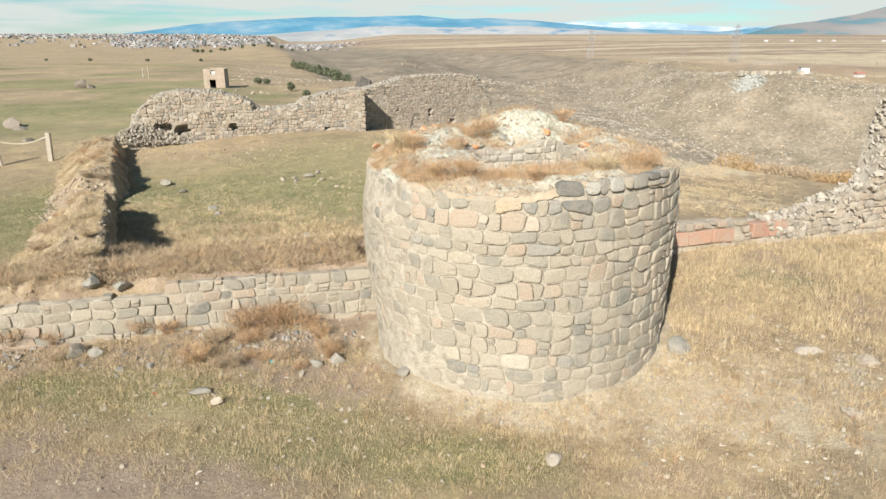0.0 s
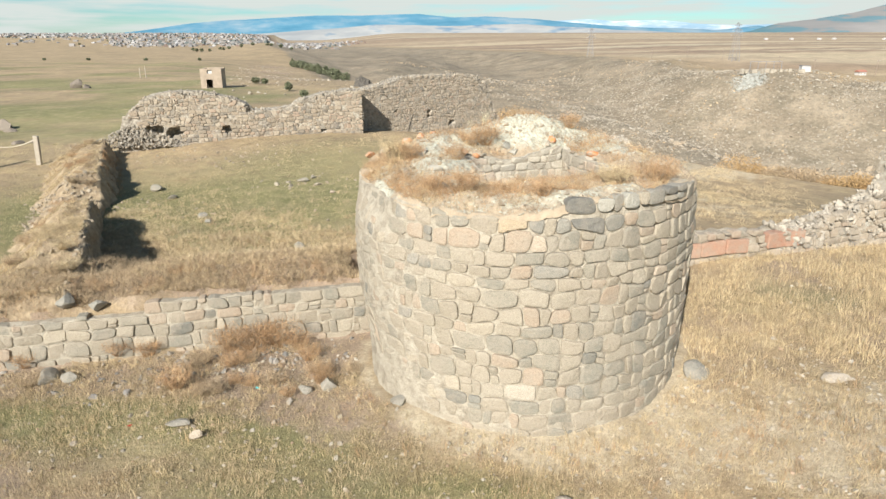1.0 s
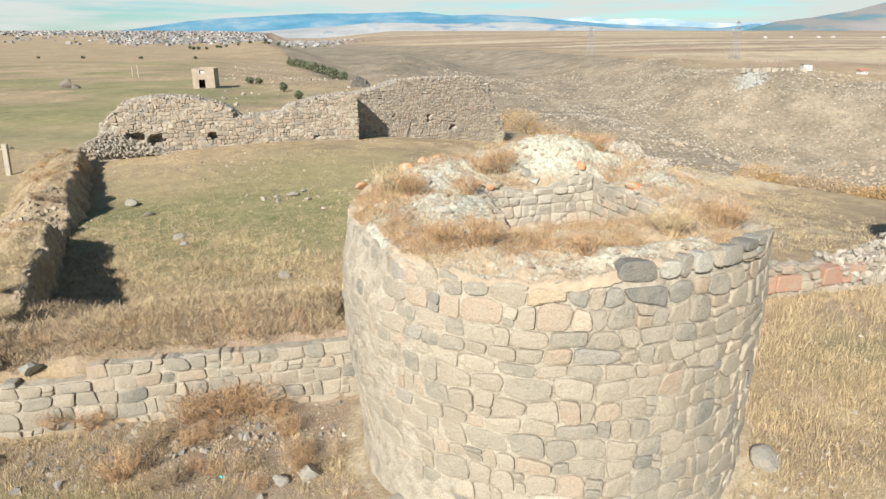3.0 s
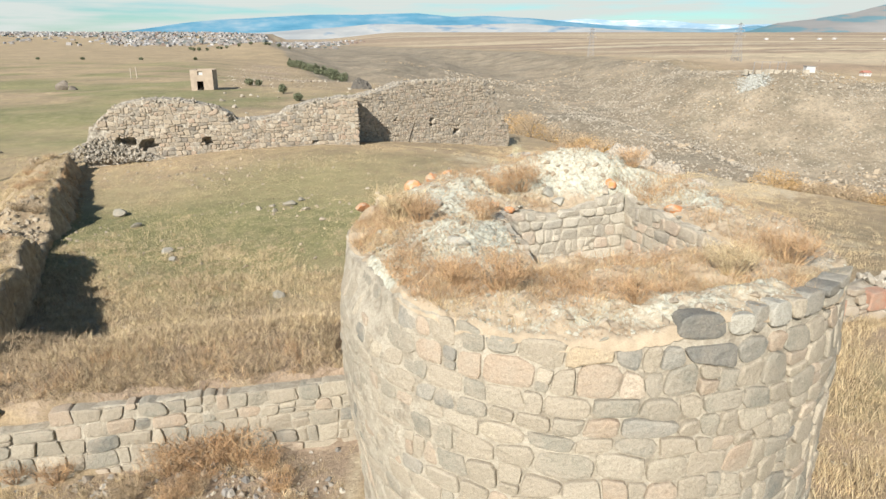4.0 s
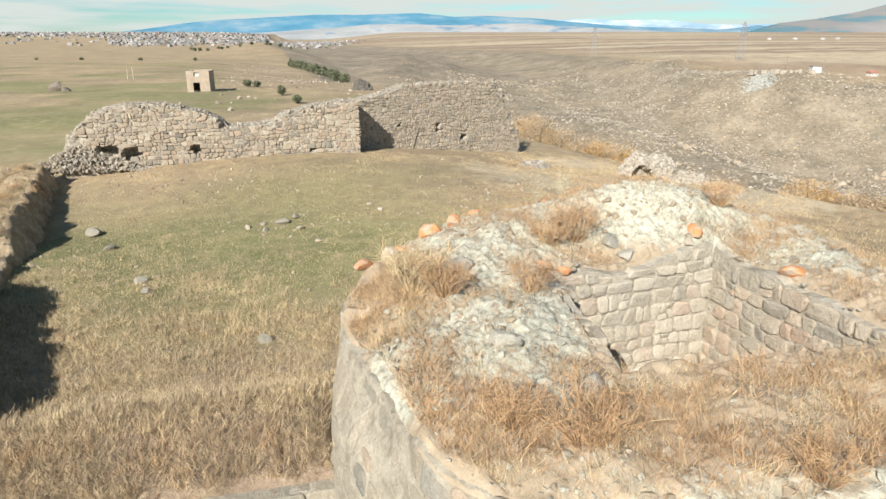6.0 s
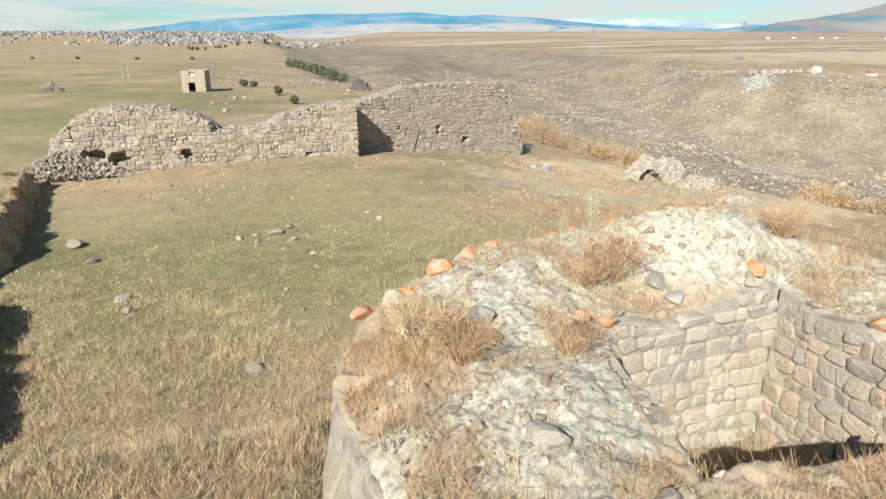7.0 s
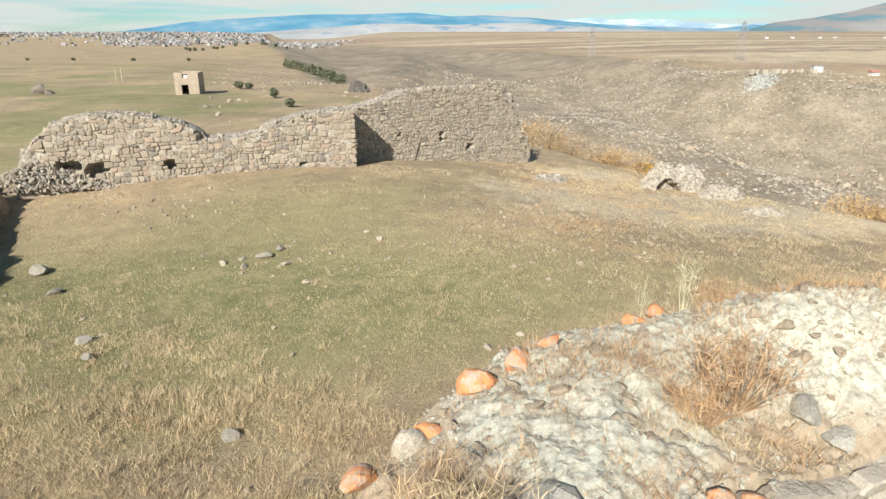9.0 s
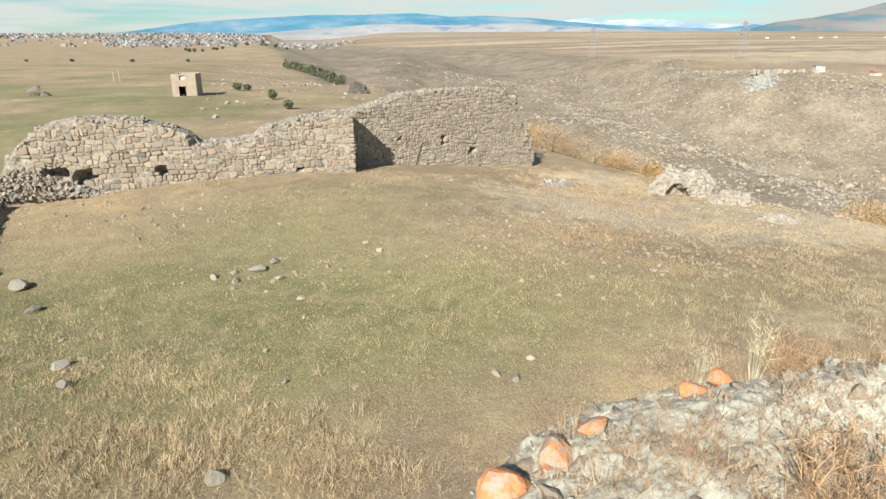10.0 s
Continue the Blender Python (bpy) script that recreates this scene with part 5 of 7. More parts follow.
scatter("tower_rubble", (-2.1, 5.8, 12.2, 20.1), 4200, (0.03, 0.14), m_rubble_lichen, "core rubble whitened by lichen on the tower top", 6, tower_crest,
        lambda x, y: lichened(x, y) * within_rim(x, y, 3.84) * (in_pit(x, y) < -0.04), 0.5, lift=-0.04)
scatter("bedded_stones", (-2.1, 5.8, 12.2, 20.1), 1300, (0.07, 0.25), m_rubble_earthy, "grey and tan stones bedded in mortar", 36, tower_crest,
        lambda x, y: (0.15 + lichened(x, y)) * within_rim(x, y, 3.75) * (in_pit(x, y) < -0.03), 0.6, lift=-0.05)
valley_side = lambda x, y: (rim_distance(x, y, NEAR_RIM) > 60) * (rim_distance(x, y, FAR_RIM) < 25)
scatter("valley_boulders", (0, 330, 90, 480), 40000, (0.25, 1.7), m_slope, "boulders strewn over the far valley side", 7, keep=lambda x, y: valley_side(x, y) * (0.2 + 0.8 * (fractal(x / 24, y / 24, 3, 3) > 0)), flat=0.7, category="boulders", shapes=CHIPS)
scatter("slope_stones", (60, 330, 170, 400), 60000, (0.22, 1.2), m_slope, "pale stones on the steep valley side", 27, keep=lambda x, y: valley_side(x, y) * (0.25 + 0.75 * (fractal(x / 18, y / 18, 3, 13) > -0.1)), flat=0.8, category="boulders", shapes=CHIPS)
scatter("valley_scrub", (-60, 330, 90, 520), 11000, (0.3, 1.6), m_brush, "low grey-brown scrub on the far valley side", 17, keep=lambda x, y: valley_side(x, y) * (fractal(x / 30, y / 30, 3, 9) > -0.1), flat=0.6, category="scrub", shapes=CHIPS)
scatter("valley_crags", (85, 190, 205, 275), 600, (0.8, 4.5), m_rubble_earthy, "crags along the foot of the far valley side", 18, keep=lambda x, y: np.exp(-((y - 240 + 0.15 * (x - 130)) / 9) ** 2), flat=0.8, category="crags")
scatter("slope_rubble", (-90, 0, 105, 330), 5200, (0.15, 0.6), m_rubble_earthy, "brown stones strewn over the slope beyond the hut", 29, keep=lambda x, y: np.exp(-((x + 19 + 0.3 * (y - 110)) / 17) ** 4) * step(104, 128, y), category="stones", shapes=CHIPS)
scatter("slope_boulders", (-110, 0, 70, 300), 900, (0.3, 1.1), m_slope, "stones strewn over the left slope", 8, keep=lambda x, y: 0.6 * (np.abs(rim_distance(x, y, NEAR_RIM) + 8) < 18), category="boulders")

# rocks with orange lichen along the broken rim
RIM_ROCKS = [(-0.98, 18.36, 0.56), (-0.60, 18.55, 0.52), (-0.30, 18.76, 0.34), (-1.36, 17.82, 0.40), (-1.86, 17.30, 0.42), (0.66, 19.40, 0.34), (0.92, 19.52, 0.40), (0.52, 16.93, 0.28), (0.80, 17.04, 0.30), (2.85, 18.02, 0.40), (3.66, 16.8, 0.46)]
for k, (x, y, a) in enumerate(RIM_ROCKS):
    z = float(tower_crest(x, y))
    rock("rim_rock", (x, y, z), (a * 0.8, a * 0.62, a * 0.5), m_lichen, "rim stone covered with orange lichen", "stone", k + 1, k * 1.9, 0.35, "lichened stones", BOULDERS)
for k, (x, y, a, b, c, mat, what) in enumerate(((-1.50, 17.70, 0.38, 0.3, 0.42, m_pale, "white stone on the tower rim"), (-0.60, 16.88, 0.5, 0.45, 0.3, m_slab, "grey slab bedded in the tower top"), (1.62, 17.98, 0.44, 0.32, 0.26, m_slab, "grey block in the tower rubble"),
                                             (-0.17, 14.80, 0.46, 0.34, 0.28, m_slab, "blue-grey slab bedded in the tower top"), (1.82, 17.78, 0.42, 0.28, 0.2, m_slab, "grey block in the tower rubble"), (0.55, 14.2, 0.4, 0.25, 0.3, m_pale, "white stone on the tower top"))):
    rock("top_stone", (x, y, float(tower_crest(x, y))), (a, b, c), mat, what, "stone", k + 4, k * 0.9, 0.4, shapes=ROCKS if k in (1, 2, 3, 4) else BOULDERS)

for k, (x, y, col, what) in enumerate(((-4.35, 14.35, (0.05, 0.42, 0.45), "turquoise"), (-6.6, 12.75, (0.5, 0.05, 0.03), "red"), (-4.9, 13.6, (0.62, 0.62, 0.6), "white"))):
    v, t = ROCKS_SMALL[k]
    ob = new("litter", shared("litter", (v, t), plain_material(what + "_plastic", col, 0.5, 0.3, 12)))
    ob.matrix_basis = Matrix.LocRotScale((x, y, float(land(x, y)) + 0.015), Euler((0.2, 0.1, k)), (0.16, 0.08, 0.05))
    tagged(ob, what + " scrap of crumpled plastic on the grass", "litter")

# ---- grass and shrubs ----


def blades(x, y, z, rng, tall, wide, lean, vigour=1.0):
    """Grass blades as narrow bent ribbons; short ones as single slivers."""
    n = len(x)
    short = tall[1] < 0.21
    a = rng.uniform(0, 2 * np.pi, n)
    h = (tall[0] + (tall[1] - tall[0]) * rng.rand(n) ** 1.6) * vigour
    w = wide * rng.uniform(0.6, 1.3, n) / 2
    b = rng.uniform(0, 2 * np.pi, n)
    k = h * lean * rng.uniform(0.2, 1.2, n)
    dx, dy = np.cos(a) * w, np.sin(a) * w
    lx, ly = np.cos(b) * k, np.sin(b) * k
    if short:
        dx, dy = dx * 1.25, dy * 1.25
        v = np.empty((n, 3, 3), np.float32)
        v[:, 0] = np.stack([x - dx, y - dy, z - 0.02], 1)
        v[:, 1] = np.stack([x + dx, y + dy, z - 0.02], 1)
        v[:, 2] = np.stack([x + lx, y + ly, z + h * rng.uniform(0.82, 1.0, n)], 1)
        return v.reshape(-1, 3), np.arange(n)[:, None] * 3 + np.array([[0, 1, 2]])
    v = np.empty((n, 5, 3), np.float32)
    v[:, 0] = np.stack([x - dx, y - dy, z - 0.02], 1)
    v[:, 1] = np.stack([x + dx, y + dy, z - 0.02], 1)
    v[:, 2] = np.stack([x - dx * 0.8 + lx * 0.4, y - dy * 0.8 + ly * 0.4, z + h * 0.58], 1)
    v[:, 3] = np.stack([x + dx * 0.8 + lx * 0.4, y + dy * 0.8 + ly * 0.4, z + h * 0.58], 1)
    v[:, 4] = np.stack([x + lx, y + ly, z + h * rng.uniform(0.82, 1.0, n)], 1)
    i = np.arange(n)[:, None] * 5
    t = np.concatenate([i + np.array([[0, 1, 3]]), i + np.array([[0, 3, 2]]), i + np.array([[2, 3, 4]])])
    return v.reshape(-1, 3), t


def grass(name, region, clumps, per, spread, tall, wide, mat, label, seed, density, surface=land, lean=0.5):
    rng = np.random.RandomState(seed)
    cx, cy = rng.uniform(region[0], region[1], clumps), rng.uniform(region[2], region[3], clumps)
    ok = rng.rand(clumps) < density(cx, cy)
    cx, cy = cx[ok], cy[ok]
    x = np.repeat(cx, per) + rng.normal(0, spread, len(cx) * per)
    y = np.repeat(cy, per) + rng.normal(0, spread, len(cx) * per)
    vigour = np.repeat(rng.uniform(0.55, 1.45, len(cx)), per)
    ok = density(x, y) > 0.01
    x, y, vigour = x[ok], y[ok], vigour[ok]
    v, t = blades(x, y, surface(x, y), rng, tall, wide, lean, vigour)
    return tagged(fast_mesh(name, v, t, mat), label, "grass", kind="stuff")


def clear_ground(x, y):
    """Ground that no tower or front wall covers."""
    n = behind_wall(x, y)
    wall = (n > -0.15) & (n < 0.13) & (x < -1.5)
    bank = rim_distance(x, y, BANK)
    bare = 1 - 0.95 * np.exp(-((np.asarray(x) + 6.9) / 3.5) ** 4 - ((np.asarray(y) - 9.1 - 0.4 * value_noise(np.asarray(x) * 0.9, 0.5, 33)) / 1.3) ** 4)
    hollow = np.exp(-((np.asarray(x) + 2.3) / 0.40) ** 4 - ((np.asarray(y) - 18.65) / 0.55) ** 4)
    return bare * (hollow < 0.3) * off_tower(x, y) * (~wall) * (~((bank < 0.1) & (bank > -0.25)))


def rough_patches(x, y, scale, seed, cut=0.0):
    return step(cut - 0.25, cut + 0.35, fractal(np.asarray(x) / scale, np.asarray(y) / scale, 3, seed))


grass("dry_grass", (-14, 14, 7.5, 17.5), 60000, 7, 0.06, (0.03, 0.15), 0.006, m_straw, "sparse straw-coloured grass before the tower", 51,
      lambda x, y: clear_ground(x, y) * (behind_wall(x, y) < -0.2) * (0.12 + 0.88 * rough_patches(x, y, 1.3, 5, 0.1)))
grass("russet_weeds", (-13, 13, 8, 17), 3400, 16, 0.06, (0.06, 0.26), 0.006, m_russet, "russet weeds on the stony ground", 72,
      lambda x, y: clear_ground(x, y) * (behind_wall(x, y) < -0.15) * patch((1, 7, 11, 4, 1.6), (0.9, -4, 14.6, 5, 1.4), (0.5, 2, 11.6, 4, 0.6))(x, y) * (0.1 + 0.9 * rough_patches(x, y, 1.0, 57, 0.1)), land, 0.6)
grass("green_turf", (-13, 10, 7.5, 16), 60000, 6, 0.05, (0.02, 0.09), 0.007, m_green, "short green turf before the wall", 52,
      lambda x, y: clear_ground(x, y) * (behind_wall(x, y) < -0.2) * (0.15 + 0.85 * rough_patches(x, y, 0.8, 91, 0.05)) * (0.12 + patch((1, 0.9, 10.3, 1.6, 0.8), (1, -2, 10.3, 4.5, 1.4), (0.9, -8, 12.4, 4.5, 1.4), (0.9, -6, 13.6, 6, 1.2), (0.8, -2.5, 12.2, 2, 1))(x, y)))
grass("side_straw", (4.5, 16, 12.5, 22.5), 11000, 10, 0.09, (0.06, 0.32), 0.008, m_straw, "pale golden straw standing beside the tower", 53,
      lambda x, y: off_tower(x, y) * (behind_wall(x, y) < 1.2) * step(4.6, 6.5, x) * step(13.0, 15.5, y) * (0.2 + 0.8 * rough_patches(x, y, 1.3, 8, 0.0)), land, 0.7)
grass("yard_straw", (-16, 3, 14, 32), 46000, 9, 0.08, (0.05, 0.205), 0.0095, m_straw, "rough matted dry grass in the yard", 54,
      lambda x, y: clear_ground(x, y) * (behind_wall(x, y) > 0.26) * (1 - step(-1.5, 1.5, y - 28.8 + 0.9 * np.maximum(x + 6, 0) + 1.6 * value_noise(x / 3, y / 3, 4))) * (0.2 + 0.8 * rough_patches(x, y, 1.1, 12)) * (1 - 0.45 * patch((1, -8, 25.5, 5, 2.4))(x, y)), land, 1.4)
def terrace_top(x, y):
    return np.maximum(land(x, y), bank_height(x, y))


grass("wall_top_brush", (-17, -2, 13, 21), 30000, 11, 0.08, (0.05, 0.205), 0.008, m_brush, "brown brush grown over the earth behind the wall", 55,
      lambda x, y: clear_ground(x, y) * (behind_wall(x, y) > 0.13) * (behind_wall(x, y) < 3.2) * (0.45 + 0.55 * rough_patches(x, y, 0.9, 14)), terrace_top, 1.3)
grass("wall_top_weeds", (-17, -2, 13, 19), 2200, 12, 0.06, (0.10, 0.34), 0.007, m_russet, "russet weeds along the wall top", 65,
      lambda x, y: clear_ground(x, y) * (behind_wall(x, y) > 0.24) * (behind_wall(x, y) < 1.6) * rough_patches(x, y, 0.7, 19, 0.1), terrace_top, 0.9)
grass("slope_straw", (2, 22, 24, 62), 30000, 7, 0.10, (0.06, 0.205), 0.012, m_straw, "pale dry grass by the valley edge", 70,
      lambda x, y: clear_ground(x, y) * (rim_distance(x, y, NEAR_RIM) < 2) * patch((1, 15, 45, 7, 6), (0.7, 8, 50, 6, 4), (0.9, 8.5, 56, 4.5, 4), (0.8, 13, 31, 6, 6))(x, y) * (0.15 + 0.85 * rough_patches(x, y, 1.8, 51)), land, 0.8)
grass("mound_brush", (-6, 16, 32, 52), 16000, 9, 0.10, (0.06, 0.205), 0.011, m_russet, "russet weeds among rubble on the mound", 71,
      lambda x, y: clear_ground(x, y) * (rim_distance(x, y, NEAR_RIM) < 1) * patch((0.9, 4.5, 38.5, 3.5, 3.5), (0.7, 6, 50, 3, 2), (0.6, 9, 46, 4, 3))(x, y) * (0.1 + 0.9 * rough_patches(x, y, 1.2, 53, 0.1)), land, 1.0)
grass("yard_turf", (-24, 14, 20, 50), 66000, 5, 0.10, (0.02, 0.08), 0.012, m_green, "short green turf in the yard", 56,
      lambda x, y: clear_ground(x, y) * patch((1, -6, 31, 10, 5), (0.7, -8, 25.5, 5, 2.6), (0.22, 1.5, 29, 5, 4), (0.6, -13, 33, 6, 6), (0.6, 5, 36, 9, 4), (0.6, -8, 41, 9, 5))(x, y))
grass("mound_straw", (-22, 20, 27, 58), 34000, 6, 0.13, (0.03, 0.13), 0.012, m_straw, "dry grass on the far mound", 57,
      lambda x, y: clear_ground(x, y) * (behind_wall(x, y) > 2) * (rim_distance(x, y, NEAR_RIM) < 1) * (0.06 + 0.8 * rough_patches(x, y, 2.4, 17, 0.15)))
grass("outer_turf", (-34, -11, 16, 50), 22000, 5, 0.10, (0.03, 0.10), 0.014, m_green, "green and straw turf outside the left wall", 58,
      lambda x, y: 0.8 * (rim_distance(x, y, BANK) < -3.0))


grass("bank_grass", (-27, -8, 14, 44.5), 110000, 8, 0.09, (0.05, 0.20), 0.009, m_straw, "dry grass grown over the left wall", 59,
      lambda x, y: (rim_distance(x, y, BANK) < -0.12) * (rim_distance(x, y, BANK) > -3.6) * (bank_height(x, y) > land(x, y) + 0.05) * (behind_wall(x, y) > 0.5) * (0.3 + 0.7 * rough_patches(x, y, 0.9, 31)) * (1 - 0.9 * (np.abs(y - 29.4) < 2.2)), bank_height, 1.1)


def inner_slope(x, y):
    """The slumped inner side of the farther stretch of the left wall."""
    u = (x - BANK[0][0]) * BANK_A[0] + (y - BANK[0][1]) * BANK_A[1]
    d = -(x - BANK[0][0]) * BANK_A[1] + (y - BANK[0][1]) * BANK_A[0]
    c = np.interp(u, [q[0] for q in CREST], [q[1] for q in CREST])
    return np.maximum(land(x, y) - 0.05, c - 0.15 + (c + 1.1) * np.minimum(d, 0) / 0.85)


grass("slope_brush", (-24, -15, 31, 44), 9000, 8, 0.08, (0.06, 0.26), 0.012, m_russet, "russet brush on the slumped inner side of the wall", 73,
      lambda x, y: (rim_distance(x, y, BANK) < 0.9) * (rim_distance(x, y, BANK) > -0.05) * (y > 33) * 0.8, inner_slope, 0.6)
grass("straw_tufts", (-14, 14, 8, 17), 3600, 26, 0.06, (0.05, 0.24), 0.006, m_straw, "tufts of straw before the tower", 66,
      lambda x, y: clear_ground(x, y) * (behind_wall(x, y) < -0.15) * (0.15 + 0.85 * rough_patches(x, y, 2.2, 41, 0.1)), land, 1.0)
grass("brown_tufts", (-14, 14, 8, 17), 1700, 24, 0.08, (0.04, 0.18), 0.006, m_brush, "tufts of brown weeds before the tower", 67,
      lambda x, y: clear_ground(x, y) * (behind_wall(x, y) < -0.15) * (0.1 + 0.9 * rough_patches(x, y, 1.8, 43, 0.15)), land, 1.0)
grass("yard_tufts", (-15, 10, 18, 34), 8000, 18, 0.07, (0.10, 0.34), 0.010, m_straw, "matted straw tussocks in the yard", 68,
      lambda x, y: clear_ground(x, y) * (behind_wall(x, y) > 0.8) * (1 - 0.93 * step(25.5, 29.5, y + 0.9 * np.maximum(x + 6, 0))) * (0.1 + 0.9 * rough_patches(x, y, 1.5, 45, 0.1)), land, 1.1)
grass("yard_brush", (-15, 6, 18, 32), 5000, 18, 0.085, (0.08, 0.26), 0.0095, m_brush, "matted brown weeds in the yard", 69,
      lambda x, y: clear_ground(x, y) * (behind_wall(x, y) > 0.8) * (1 - 0.93 * step(24, 29, y + 0.7 * np.maximum(x + 6, 0))) * (0.05 + 0.95 * rough_patches(x, y, 1.3, 47, 0.15)), land, 1.1)


def on_top(x, y):
    return within_rim(x, y, 3.82) * 1.0


tufts = patch((0.9, -1.55, 16.4, 0.5, 1.3), (0.7, -1.3, 14.4, 0.5, 0.8), (0.7, -1.6, 15.3, 0.4, 0.8), (0.5, 2.6, 18.7, 1.2, 0.4), (0.6, 0.4, 18.4, 0.6, 0.4), (0.5, -0.3, 15.6, 0.5, 0.5), (1, -1.05, 16.4, 0.55, 0.8), (0.8, 0.2, 13.6, 1.3, 0.45), (0.9, 1.2, 14.1, 1.5, 0.35), (0.9, 3.4, 14.2, 1.6, 0.6), (0.7, 4.7, 15.4, 0.6, 1.0), (1, 1.05, 17.95, 0.5, 0.4), (0.9, 0.3, 16.5, 0.28, 0.6), (0.6, 4.3, 18.2, 0.8, 0.5), (0.5, -0.9, 14.6, 0.4, 0.5), (0.3, 2.4, 13.0, 1.2, 0.3), (0.5, 3.6, 19.3, 0.8, 0.3), (0.5, 0.9, 19.6, 0.5, 0.3), (0.8, 0.6, 12.95, 1.8, 0.35), (0.7, -1.0, 13.9, 0.6, 0.6), (0.5, 4.6, 13.9, 0.6, 0.5), (0.9, 1.6, 17.75, 1.1, 0.28), (0.8, 3.5, 17.6, 0.5, 0.6), (0.8, 1.9, 13.5, 2.4, 0.35), (0.7, 2.6, 13.9, 2.2, 0.4), (0.5, -0.3, 18.3, 0.6, 0.4), (0.5, 3.6, 17.9, 0.6, 0.5), (0.6, 5.0, 16.6, 0.4, 1.0))
grass("tower_straw", (-2.2, 5.8, 12.2, 20.1), 9000, 12, 0.05, (0.04, 0.205), 0.0042, m_straw, "tufts of dry grass on the tower top", 61,
      lambda x, y: on_top(x, y) * (in_pit(x, y) < -0.2) * (0.05 + tufts(x, y)) * (0.08 + 0.92 * rough_patches(x, y, 0.5, 22, 0.15)), tower_top, 1.2)
grass("tower_brush", (-2.2, 5.8, 12.2, 20.1), 21000, 11, 0.06, (0.04, 0.20), 0.0045, m_russet, "russet dead stems on the tower top", 62,
      lambda x, y: on_top(x, y) * (in_pit(x, y) < -0.07) * (0.09 + 0.5 * np.exp(-((in_pit(x, y) + 0.15) / 0.15) ** 2) + tufts(x + 0.25, y - 0.15)) * (0.10 + 0.92 * rough_patches(x, y, 0.45, 26, 0.1)), tower_top, 1.3)
grass("chamber_grass", (0.6, 4.2, 14.5, 17.9), 2600, 14, 0.05, (0.06, 0.28), 0.0045, m_straw, "dry grass on the chamber floor", 63,
      lambda x, y: step(0.08, 0.3, in_pit(x, y)) * 0.9, tower_top, 0.6)


def shrub_mesh(name, seed, mat, stems=150, reach=0.45, tall=0.55):
    """A dead bush: many thin forked stems rising from one root."""
    rng = np.random.RandomState(seed)
    v, t = [], []

    def sliver(a, b, w):
        d = np.cross(b - a, rng.normal(size=3))
        d = d / (np.linalg.norm(d) + 1e-9) * w
        n = len(v)
        v.extend([a - d, a + d, b + d * 0.4])
        t.append((n, n + 1, n + 2))
    for _ in range(stems):
        ang, out = rng.uniform(0, 6.283), reach * rng.rand() ** 0.6
        root = np.array([math.cos(ang) * out * 0.25, math.sin(ang) * out * 0.25, -0.03])
        mid = np.array([math.cos(ang) * out * 0.7, math.sin(ang) * out * 0.7, tall * rng.uniform(0.35, 0.6)])
        tip = np.array([math.cos(ang) * out, math.sin(ang) * out, tall * rng.uniform(0.6, 1.05)]) + rng.normal(0, 0.05, 3)
        sliver(root, mid, 0.0045)
        sliver(mid - (mid - root) * 0.1, tip, 0.0035)
        for _ in range(5):
            base = mid + (tip - mid) * rng.rand()
            sliver(base, base + rng.normal(0, 0.10, 3) + np.array([0, 0, 0.07]), 0.003)
    me = bpy.data.meshes.new(name)
    me.from_pydata([tuple(p) for p in v], [], t)
    me.materials.append(mat)
    return me


RUSSET_BUSHES = [shrub_mesh("dry_bush", 70 + k, m_russet) for k in range(3)]
BROWN_BUSHES = [shrub_mesh("dry_bush", 80 + k, m_brush) for k in range(3)]
STRAW_BUSHES = [shrub_mesh("grass_tussock", 90 + k, m_straw, 190, 0.4, 0.5) for k in range(3)]
rng = np.random.RandomState(77)
for k, (x, y, s) in enumerate(((-6.25, 14.3, 1.15), (-5.0, 16.35, 1.7), (-5.6, 16.2, 1.4), (-4.4, 16.5, 1.6), (-3.8, 16.3, 0.9), (-2.9, 14.6, 0.8), (-7.6, 15.9, 1.0), (-8.3, 15.8, 0.9), (-11.4, 15.2, 1.1), (-10.4, 15.3, 0.8), (-3.4, 15.7, 0.8))):
    ob = new("dry_bush", RUSSET_BUSHES[k % 3])
    ob.matrix_basis = Matrix.LocRotScale(on_ground(x, y), Euler((0, 0, k * 1.1)), (s, s, s * 0.85))
    tagged(ob, "russet dead bush at the wall foot", "bush", "dry bushes")
for k, (x, y, s) in enumerate(((-9.8, 14.5, 1.0), (-5.4, 14.0, 0.9), (-3.0, 15.0, 0.9), (-6.0, 20.5, 1.1), (-8.0, 19.0, 1.1))):
    ob = new("dry_bush", BROWN_BUSHES[k % 3])
    ob.matrix_basis = Matrix.LocRotScale(on_ground(x, y), Euler((0, 0, k * 1.7)), (s, s, s * 0.6))
    tagged(ob, "low grey-brown dead bush in dry grass", "bush", "dry bushes")
for k, (x, y, s) in enumerate(((-1.15, 16.4, 1.25), (-0.75, 16.0, 0.9), (1.1, 18.05, 1.1), (0.7, 17.75, 0.8), (0.35, 13.4, 1.0), (-0.2, 13.7, 0.8), (1.9, 12.9, 0.7), (3.5, 14.0, 1.0), (4.6, 14.6, 1.1), (0.3, 16.3, 0.8), (3.4, 18.6, 0.8), (1.6, 19.7, 0.8))):
    ob = new("grass_tussock", (STRAW_BUSHES if k in (0, 7) else RUSSET_BUSHES)[k % 3])
    ob.matrix_basis = Matrix.LocRotScale((x, y, float(tower_top(x, y))), Euler((0, 0, k * 1.7)), (s, s, s * 0.8))
    tagged(ob, "dry grass tussock rooted in the tower top", "grass tussock", "tower tussocks")

